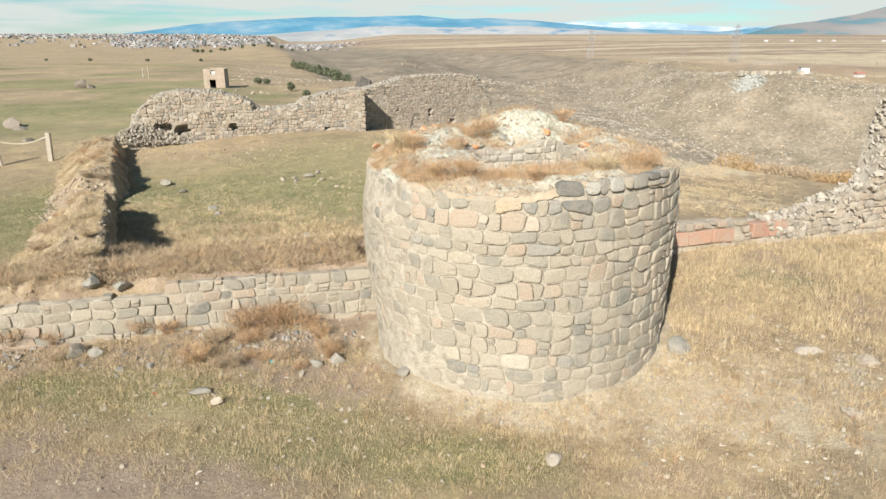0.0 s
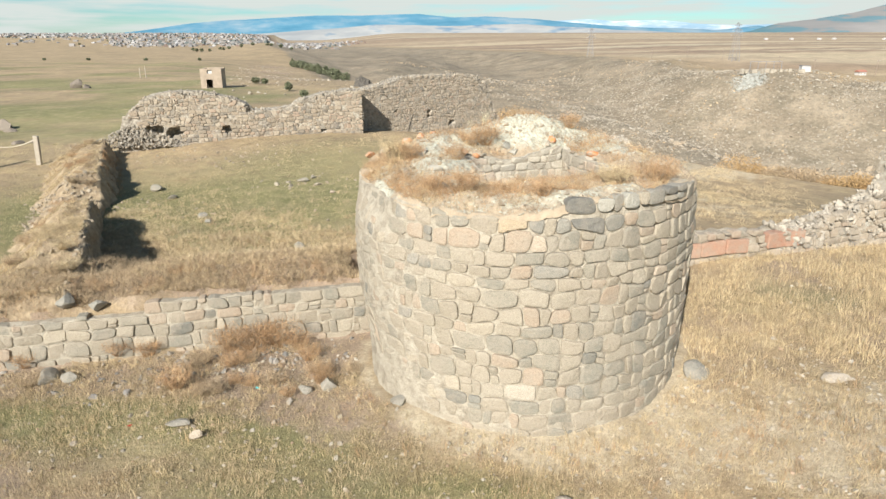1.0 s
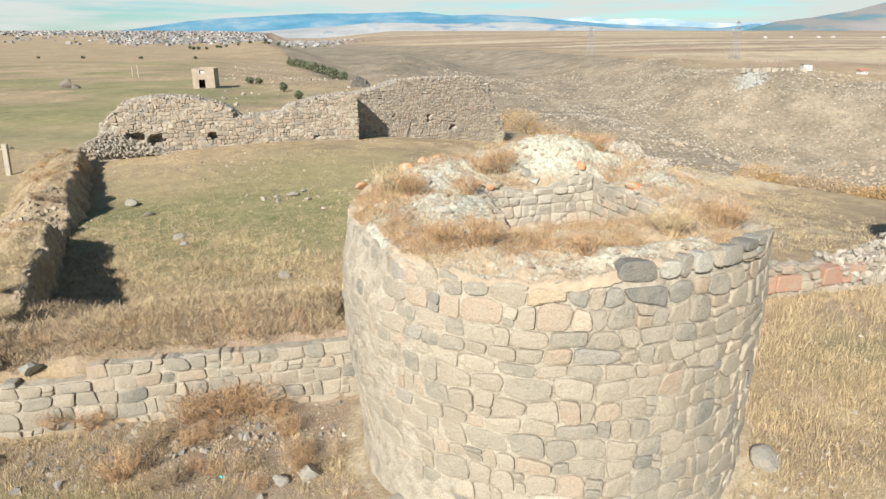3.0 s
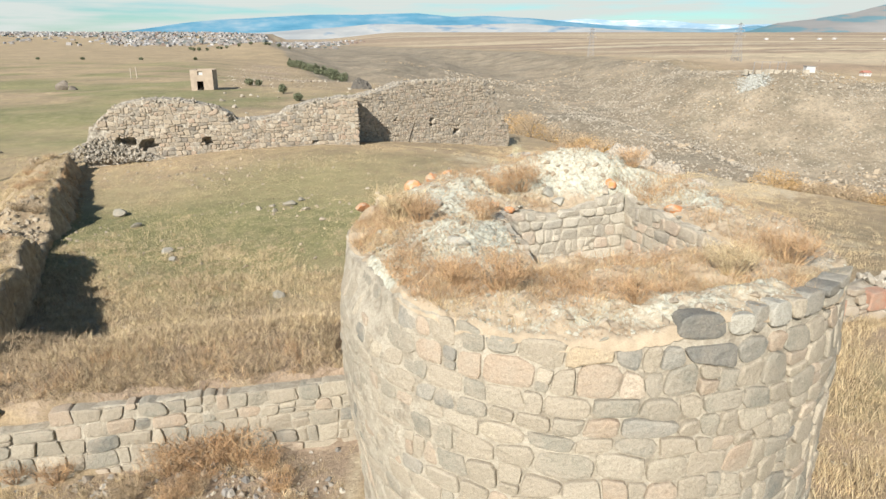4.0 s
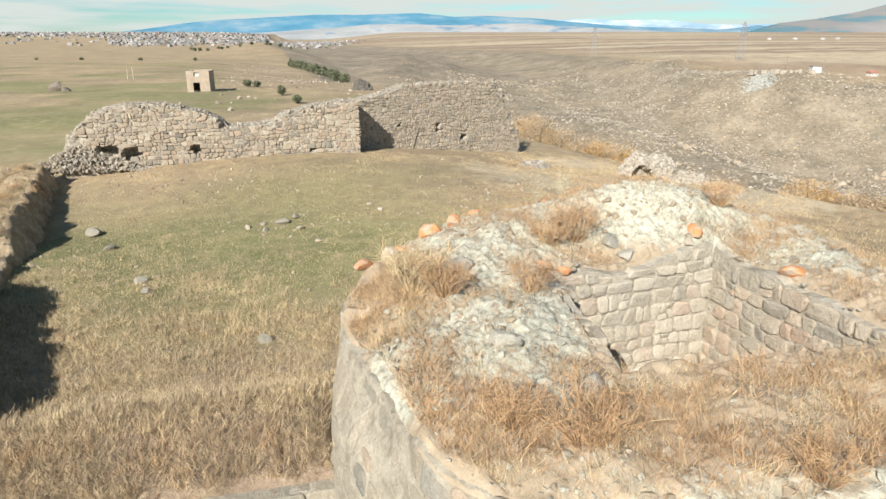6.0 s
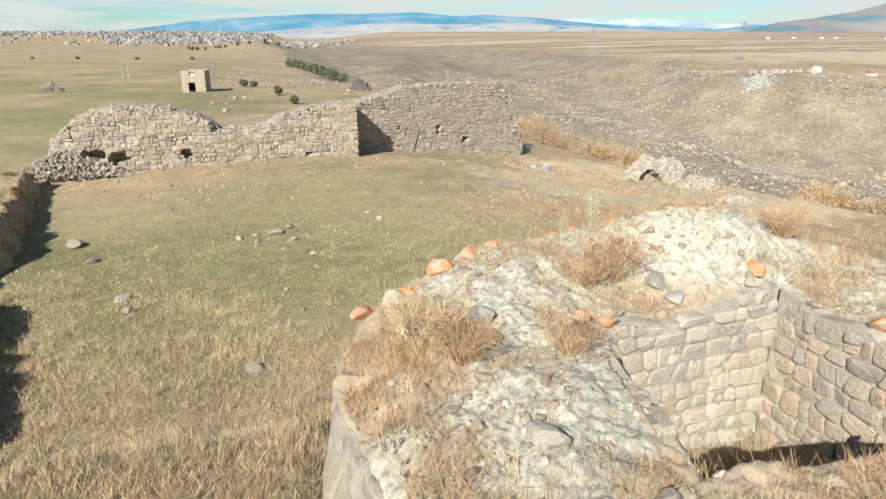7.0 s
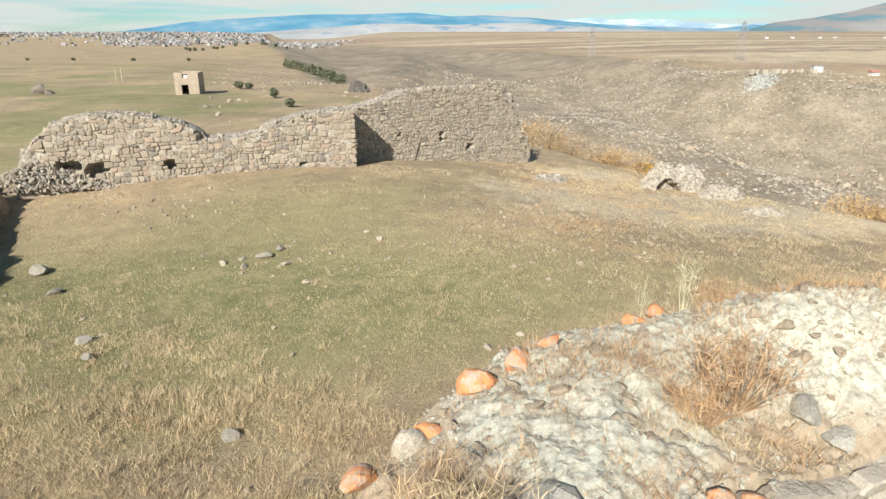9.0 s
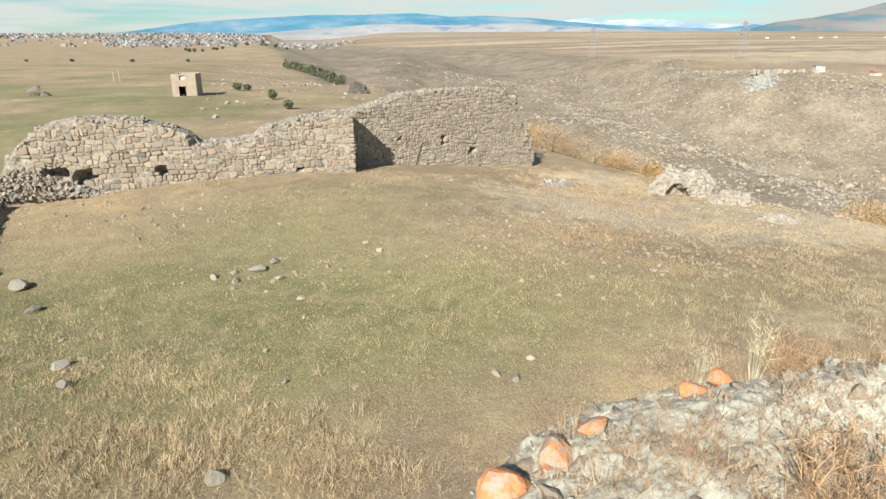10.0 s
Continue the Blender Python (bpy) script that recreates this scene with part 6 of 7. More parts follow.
weed_mesh = shrub_mesh("pale_weed", 99, m_weed, 26, 0.22, 0.75)
for k, (x, y, s) in enumerate(((1.15, 19.45, 0.75), (2.9, 18.0, 0.45), (0.75, 19.5, 0.5))):
    ob = new("pale_weed", weed_mesh)
    ob.matrix_basis = Matrix.LocRotScale((x, y, float(tower_top(x, y))), Euler((0, 0, k * 2.0)), (s, s, s))
    tagged(ob, "tall pale weed on the tower rim", "weed", "rim weeds")

for k in range(34):
    u, d = rng.uniform(0.3, 27.5), rng.uniform(0.2, 2.4)
    x, y = bank_at(u, d)
    s = rng.uniform(0.6, 1.2)
    ob = new("dry_bush", (BROWN_BUSHES, STRAW_BUSHES, RUSSET_BUSHES)[k % 3][k // 3 % 3])
    ob.matrix_basis = Matrix.LocRotScale((x, y, float(bank_height(x, y)) + 0.02), Euler((0, 0, k * 1.3)), (s, s, s * 0.55))
    tagged(ob, "dead tussock on the earth bank", "bush", "bank tussocks")
for k in range(16):
    x, y, s = rng.uniform(-6.2, -1.9), rng.uniform(13.9, 16.2), rng.uniform(0.5, 0.95)
    if np.hypot(x - TC[0], y - TC[1]) > TR + 0.3 and behind_wall(x, y) < -0.4:
        ob = new("dry_bush", (BROWN_BUSHES, RUSSET_BUSHES)[k % 2][k % 3])
        ob.matrix_basis = Matrix.LocRotScale(on_ground(x, y), Euler((0, 0, k * 1.3)), (s, s, s * 0.6))
        tagged(ob, "low dead brush among wall debris", "bush", "dry bushes")

# ---- things beyond the walls ----


def build_house():
    house = thing("stone_hut", "small square buff stone hut with doorway, no roof", "hut", at=(-38.0, 108.4, 0))
    g = float(land(-38.0, 108.4)) - 0.1
    house.location.z = g
    house.rotation_euler = (0, 0, radians(10.8))
    w, d, h, t = 3.3, 4.0, 3.15, 0.4
    for x0, x1, z0, z1 in ((-w / 2, -0.75, 0, h), (0.2, w / 2, 0, h), (-0.75, 0.2, 1.45, 2.35), (-0.75, -0.55, 2.35, h), (0.2 - 0.001, 0.2, 2.35, h), (-0.55, 0.2, 2.95, h)):
        if x1 - x0 > 0.01:
            part("front_wall", box(bmesh.new(), (x1 - x0, t, z1 - z0), pose((x0 + x1) / 2, 0, (z0 + z1) / 2)), m_plaster, house)
    for x in (-w / 2 + t / 2, w / 2 - t / 2):
        part("side_wall", box(bmesh.new(), (t, d, h - 0.06), pose(x, d / 2 + t / 2 + 0.003, (h - 0.06) / 2)), m_plaster, house)
    part("back_wall", box(bmesh.new(), (w, t, h), pose(0, d + t + 0.006, h / 2)), m_plaster, house)
    part("window_fill", box(bmesh.new(), (0.72, 0.12, 0.58), pose(-0.175, 0.1, 2.65)), m_white, house, "pale blocked window above the door")
    part("threshold", box(bmesh.new(), (1.1, 0.5, 0.14), pose(-0.27, -0.3, 0.05)), m_concrete, house)
    part("roof_slab", box(bmesh.new(), (w - 0.9, d - 0.2, 0.14), pose(0, d / 2 + 0.35, h - 0.35)), m_concrete, house)
    return house


build_house()


def build_posts():
    spots = [(-25.6, 41.2), (-28.2, 39.9), (-31.0, 38.5)]
    for k, (x, y) in enumerate(spots):
        z = float(land(x, y))
        bm = bmesh.new()
        box(bm, (0.30, 0.2, 2.0), pose(x, y, z + 0.85, 3 - 2 * k, (5, -4, 3)[k], 20 * k))
        bmesh.ops.bevel(bm, geom=bm.edges[:], offset=0.02, segments=1, affect="EDGES")
        ob = part("fence_post", bm, m_concrete, None)
        tagged(ob, "leaning concrete fence post in grass", "fence post", "fence posts")
    for (ax, ay), (bx, by) in zip(spots, spots[1:]):
        bm = bmesh.new()
        prev = None
        for j in range(13):
            f = j / 12
            x, y = ax + (bx - ax) * f, ay + (by - ay) * f
            z = (float(land(ax, ay)) * (1 - f) + float(land(bx, by)) * f) + 1.62 - 1.4 * f * (1 - f)
            if prev:
                rod(bm, prev, (x, y, z), 0.025, 0.025, 5)
            prev = (x, y, z)
        tagged(part("rope", bm, m_rope, None), "pale sagging rope between two fence posts", "rope", "fence ropes")


build_posts()


def lump(d, seed):
    return 1 + 0.28 * noise.noise(d * 1.6 + Vector((seed, 0, 0))) + 0.20 * noise.noise(d * 4 + Vector((0, seed, 0))) + 0.10 * noise.noise(d * 9 + Vector((0, 0, seed)))


def ruin(name, at, size, seed, label, mat=m_rubble_pale, count=1500, cave=None, big=0.34):
    """A standing lump of broken masonry: a rough core with stones in it."""
    rng = np.random.RandomState(seed)
    ob = thing(name, label, "ruin", at=at)
    bm = bmesh.new()
    bmesh.ops.create_icosphere(bm, subdivisions=4, radius=1)
    for v in bm.verts:
        d = v.co.copy()
        k = lump(d, seed)
        p = Vector((d.x * size[0] * k, d.y * size[1] * k, d.z * size[2] * k))
        if cave and (Vector((p.x, p.y, p.z)) - Vector(cave[:3])).length < cave[3]:
            p.y += cave[3] * 1.2
        v.co = p
    core = part("core", bm, mat if mat is m_black_rock else m_joint, ob)
    items = []
    for _ in range(count):
        d = Vector(rng.normal(size=3)).normalized()
        d.z = abs(d.z) * 0.95 - 0.05
        if cave and (Vector((d.x * size[0], d.y * size[1], d.z * size[2])) - Vector(cave[:3])).length < cave[3] * 1.1:
            continue
        k = lump(d, seed)
        s = rng.uniform(0.12, 0.34) * max(1, size[2] / 2.5)
        items.append((ROCKS_SMALL[rng.randint(10)], Matrix.LocRotScale((d.x * size[0] * k, d.y * size[1] * k, d.z * size[2] * k), Euler(rng.uniform(0, 6, 3)), (s, s, s * 0.7))))
    tagged(joined("bedded_rubble", items, mat, ob, False), kind="stuff")
    return ob


ruin("ruined_wall_stump", (13.1, 52.6, -2.2), (2.2, 1.0, 1.95), 5, "pale broken wall stump with a hollow under it", cave=(-0.6, -0.9, 0.5, 0.65))
ruin("ruined_wall_stump", (15.2, 50.4, -2.3), (1.6, 0.9, 1.2), 6, "low pale broken wall stump sloping to the valley")
ruin("rubble_heap", (4.9, 50.7, -1.3), (1.5, 0.9, 0.85), 7, "grey rubble heap in dry grass", m_rubble_grey)
ruin("rubble_heap", (15.7, 46.4, -2.1), (1.3, 0.8, 0.7), 8, "pale rubble heap by the valley edge")
ruin("rock_outcrop", (-15.0, 122.0, -4.0), (2.2, 1.5, 4.2), 9, "dark jagged rock outcrop at the slope foot", m_black_rock, 260)
ruin("rock_outcrop", (-19.0, 118.0, -3.4), (3.0, 1.5, 2.2), 10, "dark rocks on the slope", m_black_rock, 260)
for k, (x, y, a, b, c) in enumerate(((-66.0, 118.7, 3.4, 2.6, 5.4), (-63.8, 118.0, 2.6, 1.8, 2.4), (-40.0, 59.5, 3.2, 2.2, 2.8), (-38.0, 57.5, 1.6, 1.4, 1.2), (-33.0, 50.5, 1.7, 1.2, 0.9), (-32.2, 51.2, 1.3, 1.0, 0.8))):
    rock("fallen_masonry", on_ground(x, y), (a * 0.8, b * 0.75, c * 0.55), m_brown_rock, "fallen brown lump of masonry on the grassy plateau", "rock", k + 2, k * 1.2, 0.3, "fallen masonry")


def leafy(name, at, size, mat, label, category, seed, cards=700, group="", low=False, leaf=0.16, cone=False):
    """A tree or bush: a trunk with limbs and a crown of many small leaf clumps."""
    rng = np.random.RandomState(seed)
    ob = thing(name, label, category, group, at)
    r, h = size
    bm = bmesh.new()
    rod(bm, (0, 0, -0.3), (0.03 * h, 0, h * 0.55), 0.035 * h, 0.012 * h, 7)
    if not cone:
        for k in range(6):
            a = k * 1.05 + seed
            rod(bm, (0.01 * h, 0, h * (0.12 + 0.06 * k)), (math.cos(a) * r * 0.7, math.sin(a) * r * 0.7, h * (0.5 + 0.07 * k)), 0.016 * h, 0.005 * h, 5)
    part("trunk", bm, m_trunk, ob)
    v, t = [], []
    for _ in range(cards):
        if cone:
            f = rng.rand() ** 0.8
            a, out = rng.uniform(0, 6.283), r * (1 - f) * (0.35 + 0.65 * rng.rand()) * (0.8 + 0.3 * math.sin(f * 40))
            c = np.array([math.cos(a) * out, math.sin(a) * out, h * (0.08 + 0.92 * f)])
        else:
            d = rng.normal(size=3)
            d /= np.linalg.norm(d)
            lump = 1 + 0.35 * noise.noise(Vector(d * 2.1) + Vector((seed, 0, 0)))
            q = rng.rand() ** 0.45
            c = np.array([d[0] * r * q * lump, d[1] * r * q * lump, (h * 0.46 + d[2] * h * 0.5 * q * lump) if low else (h * 0.58 + d[2] * h * 0.44 * q * lump)])
        p, s = rng.normal(size=3), rng.normal(size=3)
        p, s = p / np.linalg.norm(p) * leaf * rng.uniform(0.5, 1.3), s / np.linalg.norm(s) * leaf * rng.uniform(0.4, 1.0)
        n = len(v)
        v.extend([c - p, c + s, c + p])
        t.append((n, n + 1, n + 2))
    fast_mesh("crown", np.array(v), np.array(t), mat, False, ob)
    return ob


rng = np.random.RandomState(88)
for k in range(28):
    f = (k + rng.uniform(-0.4, 0.4)) / 27
    x, y = -38.5 - 40 * f, 258 + 84 * f
    leafy("conifer", on_ground(x + rng.uniform(-1, 1), y), (1.9 + rng.uniform(-0.3, 0.4), 3.7 + rng.uniform(-0.8, 0.9)), m_conifer, "dark conifer in a row above the gorge", "tree", 200 + k, 420, "conifer row", leaf=0.5, cone=rng.rand() < 0.4)
for k, (x, y, r, h) in enumerate(((-34.4, 121.0, 0.75, 1.2), (-24.6, 104.5, 0.6, 1.4), (-19.3, 90.8, 0.6, 1.0), (-33.0, 121.6, 0.65, 1.0))):
    leafy("bush", on_ground(x, y), (r, h), m_conifer, "dark rounded bush on the grassy slope", "bush", 230 + k, 500, "slope bushes", leaf=0.22)
for k, (x, y, r, h, m) in enumerate(((9.4, 74, 1.0, 4.2, m_yellow), (11.2, 74.5, 1.0, 4.2, m_yellow), (8.6, 73, 1.6, 3.2, m_brush), (10.4, 71.5, 1.6, 3.0, m_brush), (12.5, 72, 1.8, 3.2, m_brush), (14.0, 69.5, 1.8, 3.0, m_brush), (12.2, 68.0, 1.5, 2.6, m_brush), (14.6, 63.6, 1.1, 3.4, m_yellow), (16.2, 66, 1.2, 3.2, m_brush), (14.2, 63.5, 1.4, 2.6, m_brush), (16.5, 62.0, 1.4, 2.4, m_brush), (13.4, 74.5, 1.6, 2.6, m_brush), (7.6, 76, 1.6, 3.0, m_scrub), (11.5, 76, 1.8, 2.8, m_brush), (15.8, 70, 1.8, 2.8, m_scrub), (17.5, 67, 1.8, 2.6, m_brush), (18.2, 63.5, 1.6, 2.4, m_scrub), (13.0, 66.0, 1.5, 2.4, m_scrub))):
    leafy("willow_bush", on_ground(x, y), (r * 1.25, h * (0.68 if m is m_yellow else 1.05)), m, "yellow autumn willow in the gully" if m is m_yellow else "bare brown willow thicket in the gully", "bush", 250 + k, 4200, "gully willows", True, 0.085)
for k in range(40):
    f = 0.25 + 0.7 * rng.rand()
    off = rng.uniform(3.0, 7.0)
    x, y = 15.5 + 13 * f + 0.78 * off, 51.5 - 16 * f + 0.63 * off
    leafy("willow_bush", on_ground(x, y), (1.1 + 0.7 * rng.rand(), 1.2 + 0.7 * rng.rand()), m_scrub if rng.rand() < 0.7 else m_brush, "autumn willow scrub below the valley edge", "bush", 280 + k, 2600, "gully willows", True, 0.075)


def build_hill_ruin():
    ob = thing("hill_ruin", "low ruined stone buildings on the hilltop", "ruin", at=(170, 340, float(land(170, 340)) + 0.6))
    r = np.random.RandomState(3)
    for k in range(13):
        part("wall_stub", box(bmesh.new(), (r.uniform(0.9, 2.6), 1.0, 1.6 + 2.4 * r.rand() ** 2), pose(-19 + 2.4 * k + r.uniform(-1.2, 1.2), -2 + r.uniform(-2, 2), -0.5, 0, r.uniform(-8, 8), r.uniform(-20, 20))), m_core, ob)
    part("shed_wall", box(bmesh.new(), (4.5, 3, 3.0), pose(13, 0, 0.6)), m_white, ob, "white shed")
    part("shed_roof", box(bmesh.new(), (5.0, 3.4, 0.3), pose(13, 0, 2.2, 0, 3)), m_steel, ob)
    for k in range(5):
        part("frame_post", box(bmesh.new(), (0.2, 0.2, 5.4), pose(-14 + 4 * k, 2, 1.6)), m_steel, ob)
    part("frame_rail", box(bmesh.new(), (16.5, 0.22, 0.22), pose(-6, 2, 4.2)), m_steel, ob)


build_hill_ruin()
scatter("scree", (140, 175, 325, 350), 15000, (0.35, 1.2), m_scree, "pale scree below the hilltop ruin", 33, keep=lambda x, y: np.exp(-((x - 151.5 - 0.5 * (y - 331)) / 5.5) ** 2 - ((y - 330.5) / 7) ** 2), shapes=CHIPS, category="scree", lift=0.3)


def gable_house(name, at, size, wall, roof, label, turn=0.0, group=""):
    ob = thing(name, label, "house", group, at)
    ob.rotation_euler = (0, 0, turn)
    w, d, h = size
    part("wall", box(bmesh.new(), (w, d, h + 2), pose(0, 0, h / 2 - 1)), wall, ob)
    bm = bmesh.new()
    o = 0.4
    vs = [bm.verts.new(p) for p in ((-w / 2 - o, -d / 2 - o, h), (w / 2 + o, -d / 2 - o, h), (w / 2 + o, d / 2 + o, h), (-w / 2 - o, d / 2 + o, h), (-w / 2 - o, 0, h + d * 0.35), (w / 2 + o, 0, h + d * 0.35))]
    for f in ((0, 1, 5, 4), (2, 3, 4, 5), (0, 4, 3), (1, 2, 5), (0, 3, 2, 1)):
        bm.faces.new([vs[i] for i in f])
    part("roof", bm, roof, ob)
    for k in (-1, 1):
        part("window", box(bmesh.new(), (w * 0.14, 0.12, h * 0.35), pose(k * w * 0.25, -d / 2 - 0.02, h * 0.55)), m_wood, ob)
    return ob


gable_house("farm_hut", on_ground(218, 350), (4.2, 3.2, 1.7), m_white, m_brick, "white hut with a red roof", 0.2)
for k, (x, y) in enumerate(((560, 1180), (610, 1190), (650, 1175), (690, 1200), (760, 1170))):
    gable_house("far_barn", on_ground(x, y), (5.5, 4, 1.5), m_white, m_white, "white barn far out on the plain", 0.1 * k, "far barns")


def build_town():
    """The town on the far rise: some hundreds of houses, too far to pick apart."""
    rng = np.random.RandomState(91)
    v, t = [], []
    for _ in range(4200):
        u = rng.rand()
        x = -1250 + 1060 * u + rng.normal(0, 15)
        y = 900 + 820 * rng.rand() + 160 * (1 - u)
        if rng.rand() < 0.4 * abs(u - 0.75) or rng.rand() > float(step(880, 1150, y + 60 * value_noise(x / 90, 0.3, 5))) * (1 - 0.8 * float(step(0.82, 1.0, u))):
            continue
        if x / y < -0.50 and y < 1330 + 130 * value_noise(x / 70, 0.8, 6) and rng.rand() < 0.93:
            continue
        w, d, h = rng.uniform(4, 8), rng.uniform(3.5, 6), rng.choice([1.8, 2.2, 2.8, 3.6])
        a = rng.uniform(0, 3.14)
        z = float(land(x, y)) - 1
        n = len(v)
        for px, py, pz in ((-1, -1, 0), (1, -1, 0), (1, 1, 0), (-1, 1, 0), (-1, -1, 1), (1, -1, 1), (1, 1, 1), (-1, 1, 1), (-1, 0, 1.45), (1, 0, 1.45)):
            lx, ly = px * w / 2, py * d / 2
            v.append((x + lx * math.cos(a) - ly * math.sin(a), y + lx * math.sin(a) + ly * math.cos(a), z + pz * h))
        for f in ((0, 1, 5), (0, 5, 4), (1, 2, 6), (1, 6, 5), (2, 3, 7), (2, 7, 6), (3, 0, 4), (3, 4, 7), (4, 5, 9), (4, 9, 8), (6, 7, 8), (6, 8, 9), (4, 8, 7), (5, 6, 9)):
            t.append([n + i for i in f])
    return tagged(fast_mesh("town_houses", np.array(v), np.array(t), m_town), "pale houses of a distant town", "houses", kind="stuff")


def town_material():
    m, nt, bsdf = material("town_walls", 0.9)
    col = ramp_node(nt, random_socket(nt, True), [(0.0, (0.29, 0.27, 0.245)), (0.3, (0.25, 0.23, 0.205)), (0.5, (0.21, 0.205, 0.20)), (0.70, (0.40, 0.39, 0.37)), (0.78, (0.22, 0.165, 0.135)), (0.86, (0.12, 0.135, 0.125))], "CONSTANT")
    nt.links.new(col, bsdf.inputs["Base Color"])
    return m


m_town = town_material()
build_town()
for k in range(26):
    x = -1150 + 900 * rng.rand()
    y = 1000 + 420 * rng.rand()
    if k > 12:
        x, y = -280 + 130 * rng.rand(), 640 + 120 * rng.rand()
    leafy("town_tree", on_ground(x, y), (1.2 + 0.8 * rng.rand(), 2.2 + 1.2 * rng.rand()), m_conifer, "dark tree at the edge of the distant town", "tree", 400 + k, 160, "town trees", leaf=1.1)
for k in range(7):
    x, y = -260 + 150 * (k / 6) ** 1.6 + rng.uniform(-9, 9), 330 + rng.uniform(-12, 12)
    leafy("plateau_bush", on_ground(x, y), (0.6 + 0.5 * rng.rand(), 0.8 + 0.5 * rng.rand()), m_conifer, "dark low bush on the plateau", "bush", 460 + k, 160, "plateau bushes", leaf=0.6)


def pylon(at, tall):
    ob = thing("pylon", "steel lattice power pylon on the plain", "pylon", "pylons", at)
    bm = bmesh.new()
    b = tall * 0.11
    for sx in (-1, 1):
        for sy in (-1, 1):
            rod(bm, (sx * b, sy * b, -1), (sx * 0.5, sy * 0.5, tall), 0.14, 0.09, 4)
    n = 9
    for k in range(n):
        z0, z1 = tall * k / n, tall * (k + 1) / n
        w0, w1 = b + (0.5 - b) * k / n, b + (0.5 - b) * (k + 1) / n
        for s in (-1, 1):
            rod(bm, (-w0, s * w0, z0), (w1, s * w1, z1), 0.06, 0.06, 3)
            rod(bm, (w0, s * w0, z0), (-w1, s * w1, z1), 0.06, 0.06, 3)
            rod(bm, (s * w0, -w0, z0), (s * w1, w1, z1), 0.06, 0.06, 3)
    part("mast", bm, m_steel, ob)
    for k, z in enumerate((0.68, 0.80, 0.92)):
        bm = bmesh.new()
        w = tall * (0.16 - 0.03 * k)
        rod(bm, (-w, 0, tall * z), (0, 0, tall * z + 1.2), 0.12, 0.16, 4)
        rod(bm, (w, 0, tall * z), (0, 0, tall * z + 1.2), 0.12, 0.16, 4)
        rod(bm, (-w, 0, tall * z), (w, 0, tall * z), 0.12, 0.12, 4)
        arm = part("cross_arm", bm, m_steel, ob)
        for side in (-1, 1):
            part("insulator", rod(bmesh.new(), (side * w * 0.95, 0, tall * z), (side * w * 0.95, 0, tall * z - 1.3), 0.10, 0.10, 6), m_white, arm)
    return ob


pylon(on_ground(124, 575), 24)
pylon(on_ground(205, 476), 26)
for k, (px, d) in enumerate(((1150, 520), (1213, 500), (1276, 480), (1377, 430), (1441, 400), (1552, 350))):
    x = (px - 784) / 1190 * d
    ob = thing("utility_pole", "weathered wooden utility pole on the plain", "utility pole", "utility poles", on_ground(x, d))
    part("pole", rod(bmesh.new(), (0, 0, -1), (0.2, 0, 8.0), 0.16, 0.12, 6), m_wood, ob)
    arm = part("cross_arm", box(bmesh.new(), (1.8, 0.14, 0.14), pose(0.18, 0, 7.5)), m_wood, ob)
    for side in (-0.6, 0.18, 0.96):
        part("insulator", rod(bmesh.new(), (side, 0, 7.57), (side, 0, 7.8), 0.06, 0.04, 6), m_white, arm)
for k, (x, y, h) in enumerate(((-68.6, 152.6, 2.6), (-71.0, 155.0, 2.2))):
    ob = part("stake", box(bmesh.new(), (0.16, 0.14, h + 0.4), pose(x, y, float(land(x, y)) + h / 2 - 0.2, 2, 3 * k)), m_concrete, None)
    tagged(ob, "thin pale stake standing on the plateau", "stake", "stakes")

# ---- mountains ----


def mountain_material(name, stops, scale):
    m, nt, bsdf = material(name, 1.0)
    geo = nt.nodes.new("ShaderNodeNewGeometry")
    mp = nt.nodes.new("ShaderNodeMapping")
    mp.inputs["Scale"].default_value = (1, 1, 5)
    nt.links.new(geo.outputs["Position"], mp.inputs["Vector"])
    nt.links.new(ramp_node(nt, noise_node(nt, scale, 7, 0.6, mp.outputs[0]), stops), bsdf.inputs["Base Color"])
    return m


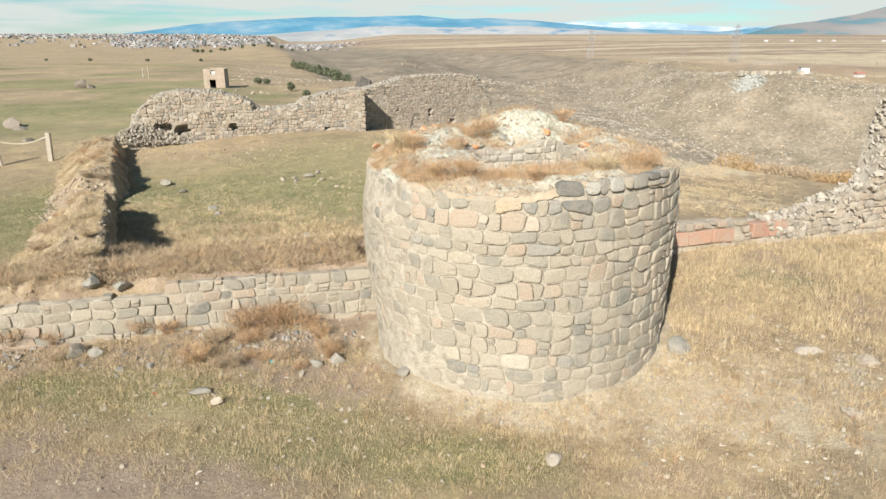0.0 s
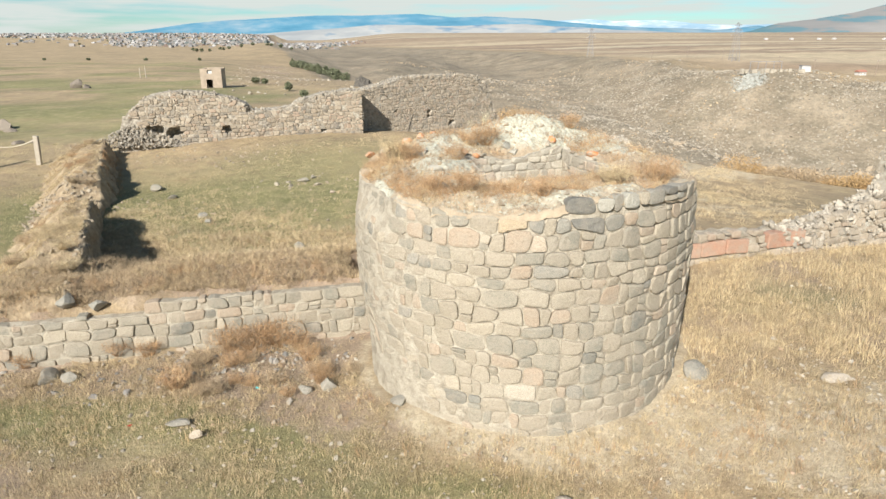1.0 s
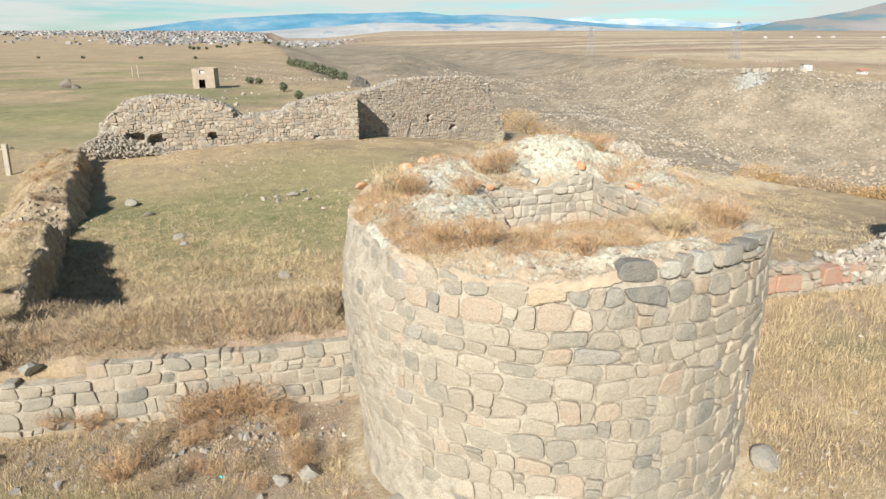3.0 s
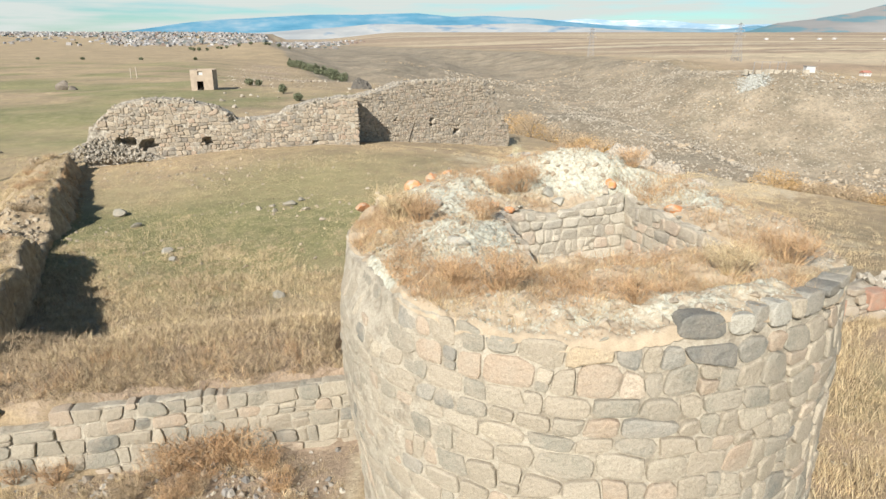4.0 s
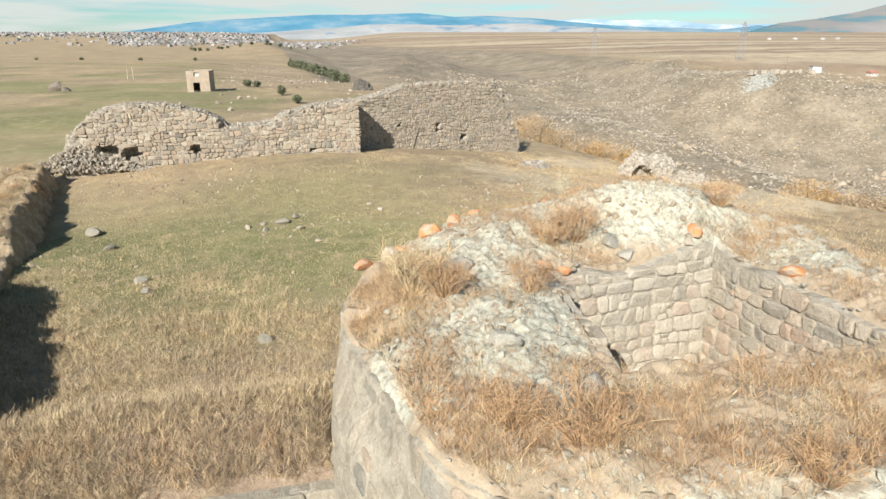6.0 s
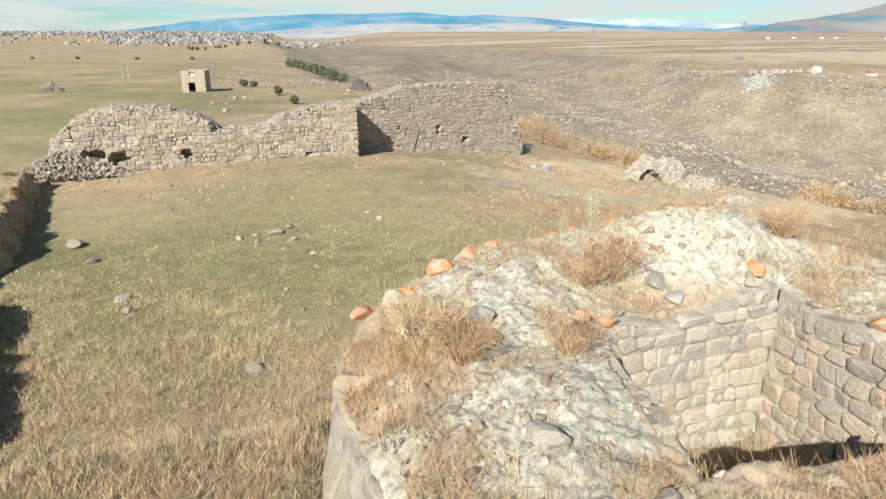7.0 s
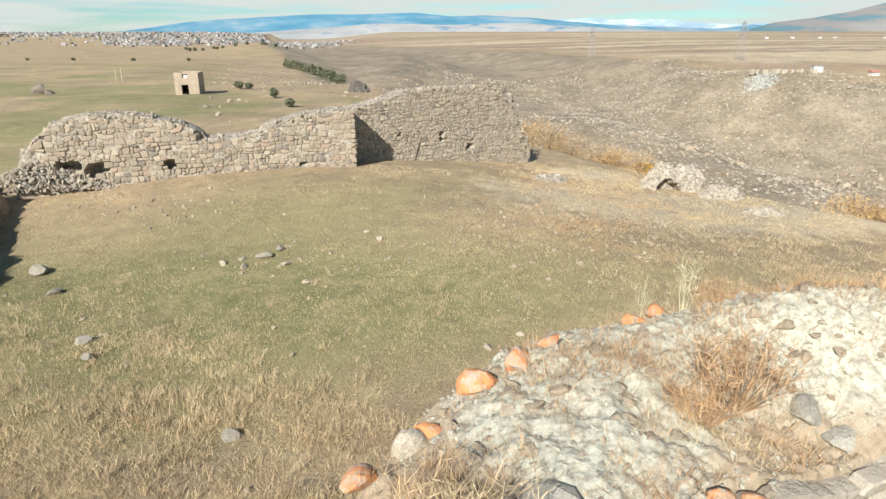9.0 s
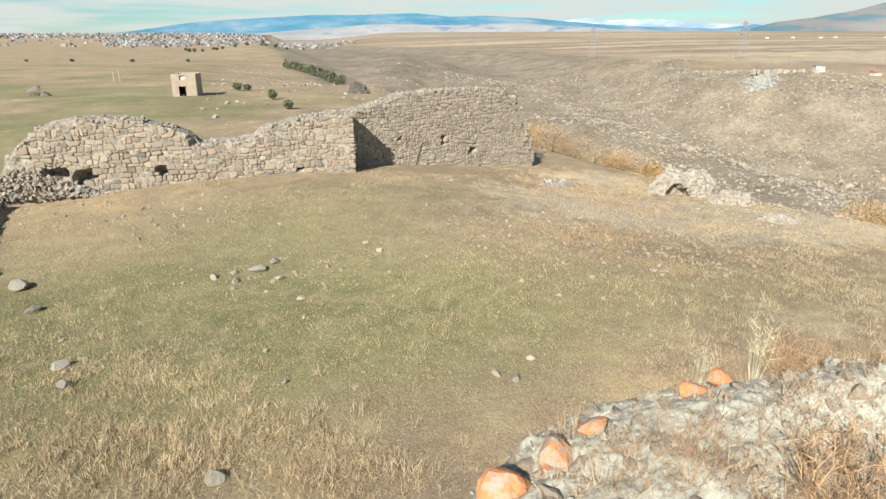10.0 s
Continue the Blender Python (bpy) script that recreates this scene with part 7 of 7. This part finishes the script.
# Distance haze is painted into these base colours as blue and pale tints.
m_haze_blue = mountain_material("haze_blue_mountain", [(0.35, (0.05, 0.16, 0.235)), (0.5, (0.075, 0.195, 0.27)), (0.68, (0.19, 0.265, 0.305))], 0.0035)
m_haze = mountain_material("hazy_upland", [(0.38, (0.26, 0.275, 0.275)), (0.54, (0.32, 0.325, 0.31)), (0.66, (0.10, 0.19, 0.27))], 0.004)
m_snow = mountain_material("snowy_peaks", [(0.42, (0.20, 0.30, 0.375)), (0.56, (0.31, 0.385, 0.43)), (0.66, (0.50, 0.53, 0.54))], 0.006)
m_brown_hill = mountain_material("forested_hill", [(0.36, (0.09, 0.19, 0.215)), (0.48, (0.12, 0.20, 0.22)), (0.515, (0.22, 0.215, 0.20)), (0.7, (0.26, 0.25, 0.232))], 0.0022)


def mountain(name, far, near, points, mat, label, seed, rough=6):
    """A ridge with a sloping flank. points: across the view in hundredths, height of the crest in metres."""
    us = np.linspace(points[0][0], points[-1][0], 160)
    top = np.interp(us, [p[0] for p in points], [p[1] for p in points])
    top = top + rough * fractal(us * 0.06, us * 0 + seed, 4, seed) * np.clip(top / 60, 0.1, 1)
    v = []
    for k in range(7):
        f = k / 6
        y = near + (far - near) * f
        for u, h in zip(us, top):
            z = -12 + (h + 12) * f ** 0.85 + (rough * 1.6 * float(noise.noise(Vector((u * 0.08, f * 3, seed)))) if 0 < k < 6 else 0)
            v.append((u / 100 * y, y, z))
    n = len(us)
    i = (np.arange(6)[:, None] * n + np.arange(n - 1)[None]).ravel()
    t = np.concatenate([np.stack([i, i + 1, i + n + 1], 1), np.stack([i, i + n + 1, i + n], 1)])
    return tagged(fast_mesh(name, np.array(v), t, mat, True), label, "mountain", kind="structure")


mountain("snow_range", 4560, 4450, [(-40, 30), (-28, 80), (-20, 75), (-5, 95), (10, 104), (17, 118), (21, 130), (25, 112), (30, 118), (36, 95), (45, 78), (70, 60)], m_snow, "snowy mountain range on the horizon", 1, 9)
mountain("blue_range", 4440, 4250, [(-50, 30), (-40, 86), (-33, 112), (-24, 126), (-19, 138), (-12, 140), (-4, 156), (1, 132), (6, 138), (12, 122), (18, 96), (24, 80), (30, 66), (40, 54), (46, 80), (52, 40)], m_haze_blue, "hazy blue mountain range on the horizon", 2, 7)
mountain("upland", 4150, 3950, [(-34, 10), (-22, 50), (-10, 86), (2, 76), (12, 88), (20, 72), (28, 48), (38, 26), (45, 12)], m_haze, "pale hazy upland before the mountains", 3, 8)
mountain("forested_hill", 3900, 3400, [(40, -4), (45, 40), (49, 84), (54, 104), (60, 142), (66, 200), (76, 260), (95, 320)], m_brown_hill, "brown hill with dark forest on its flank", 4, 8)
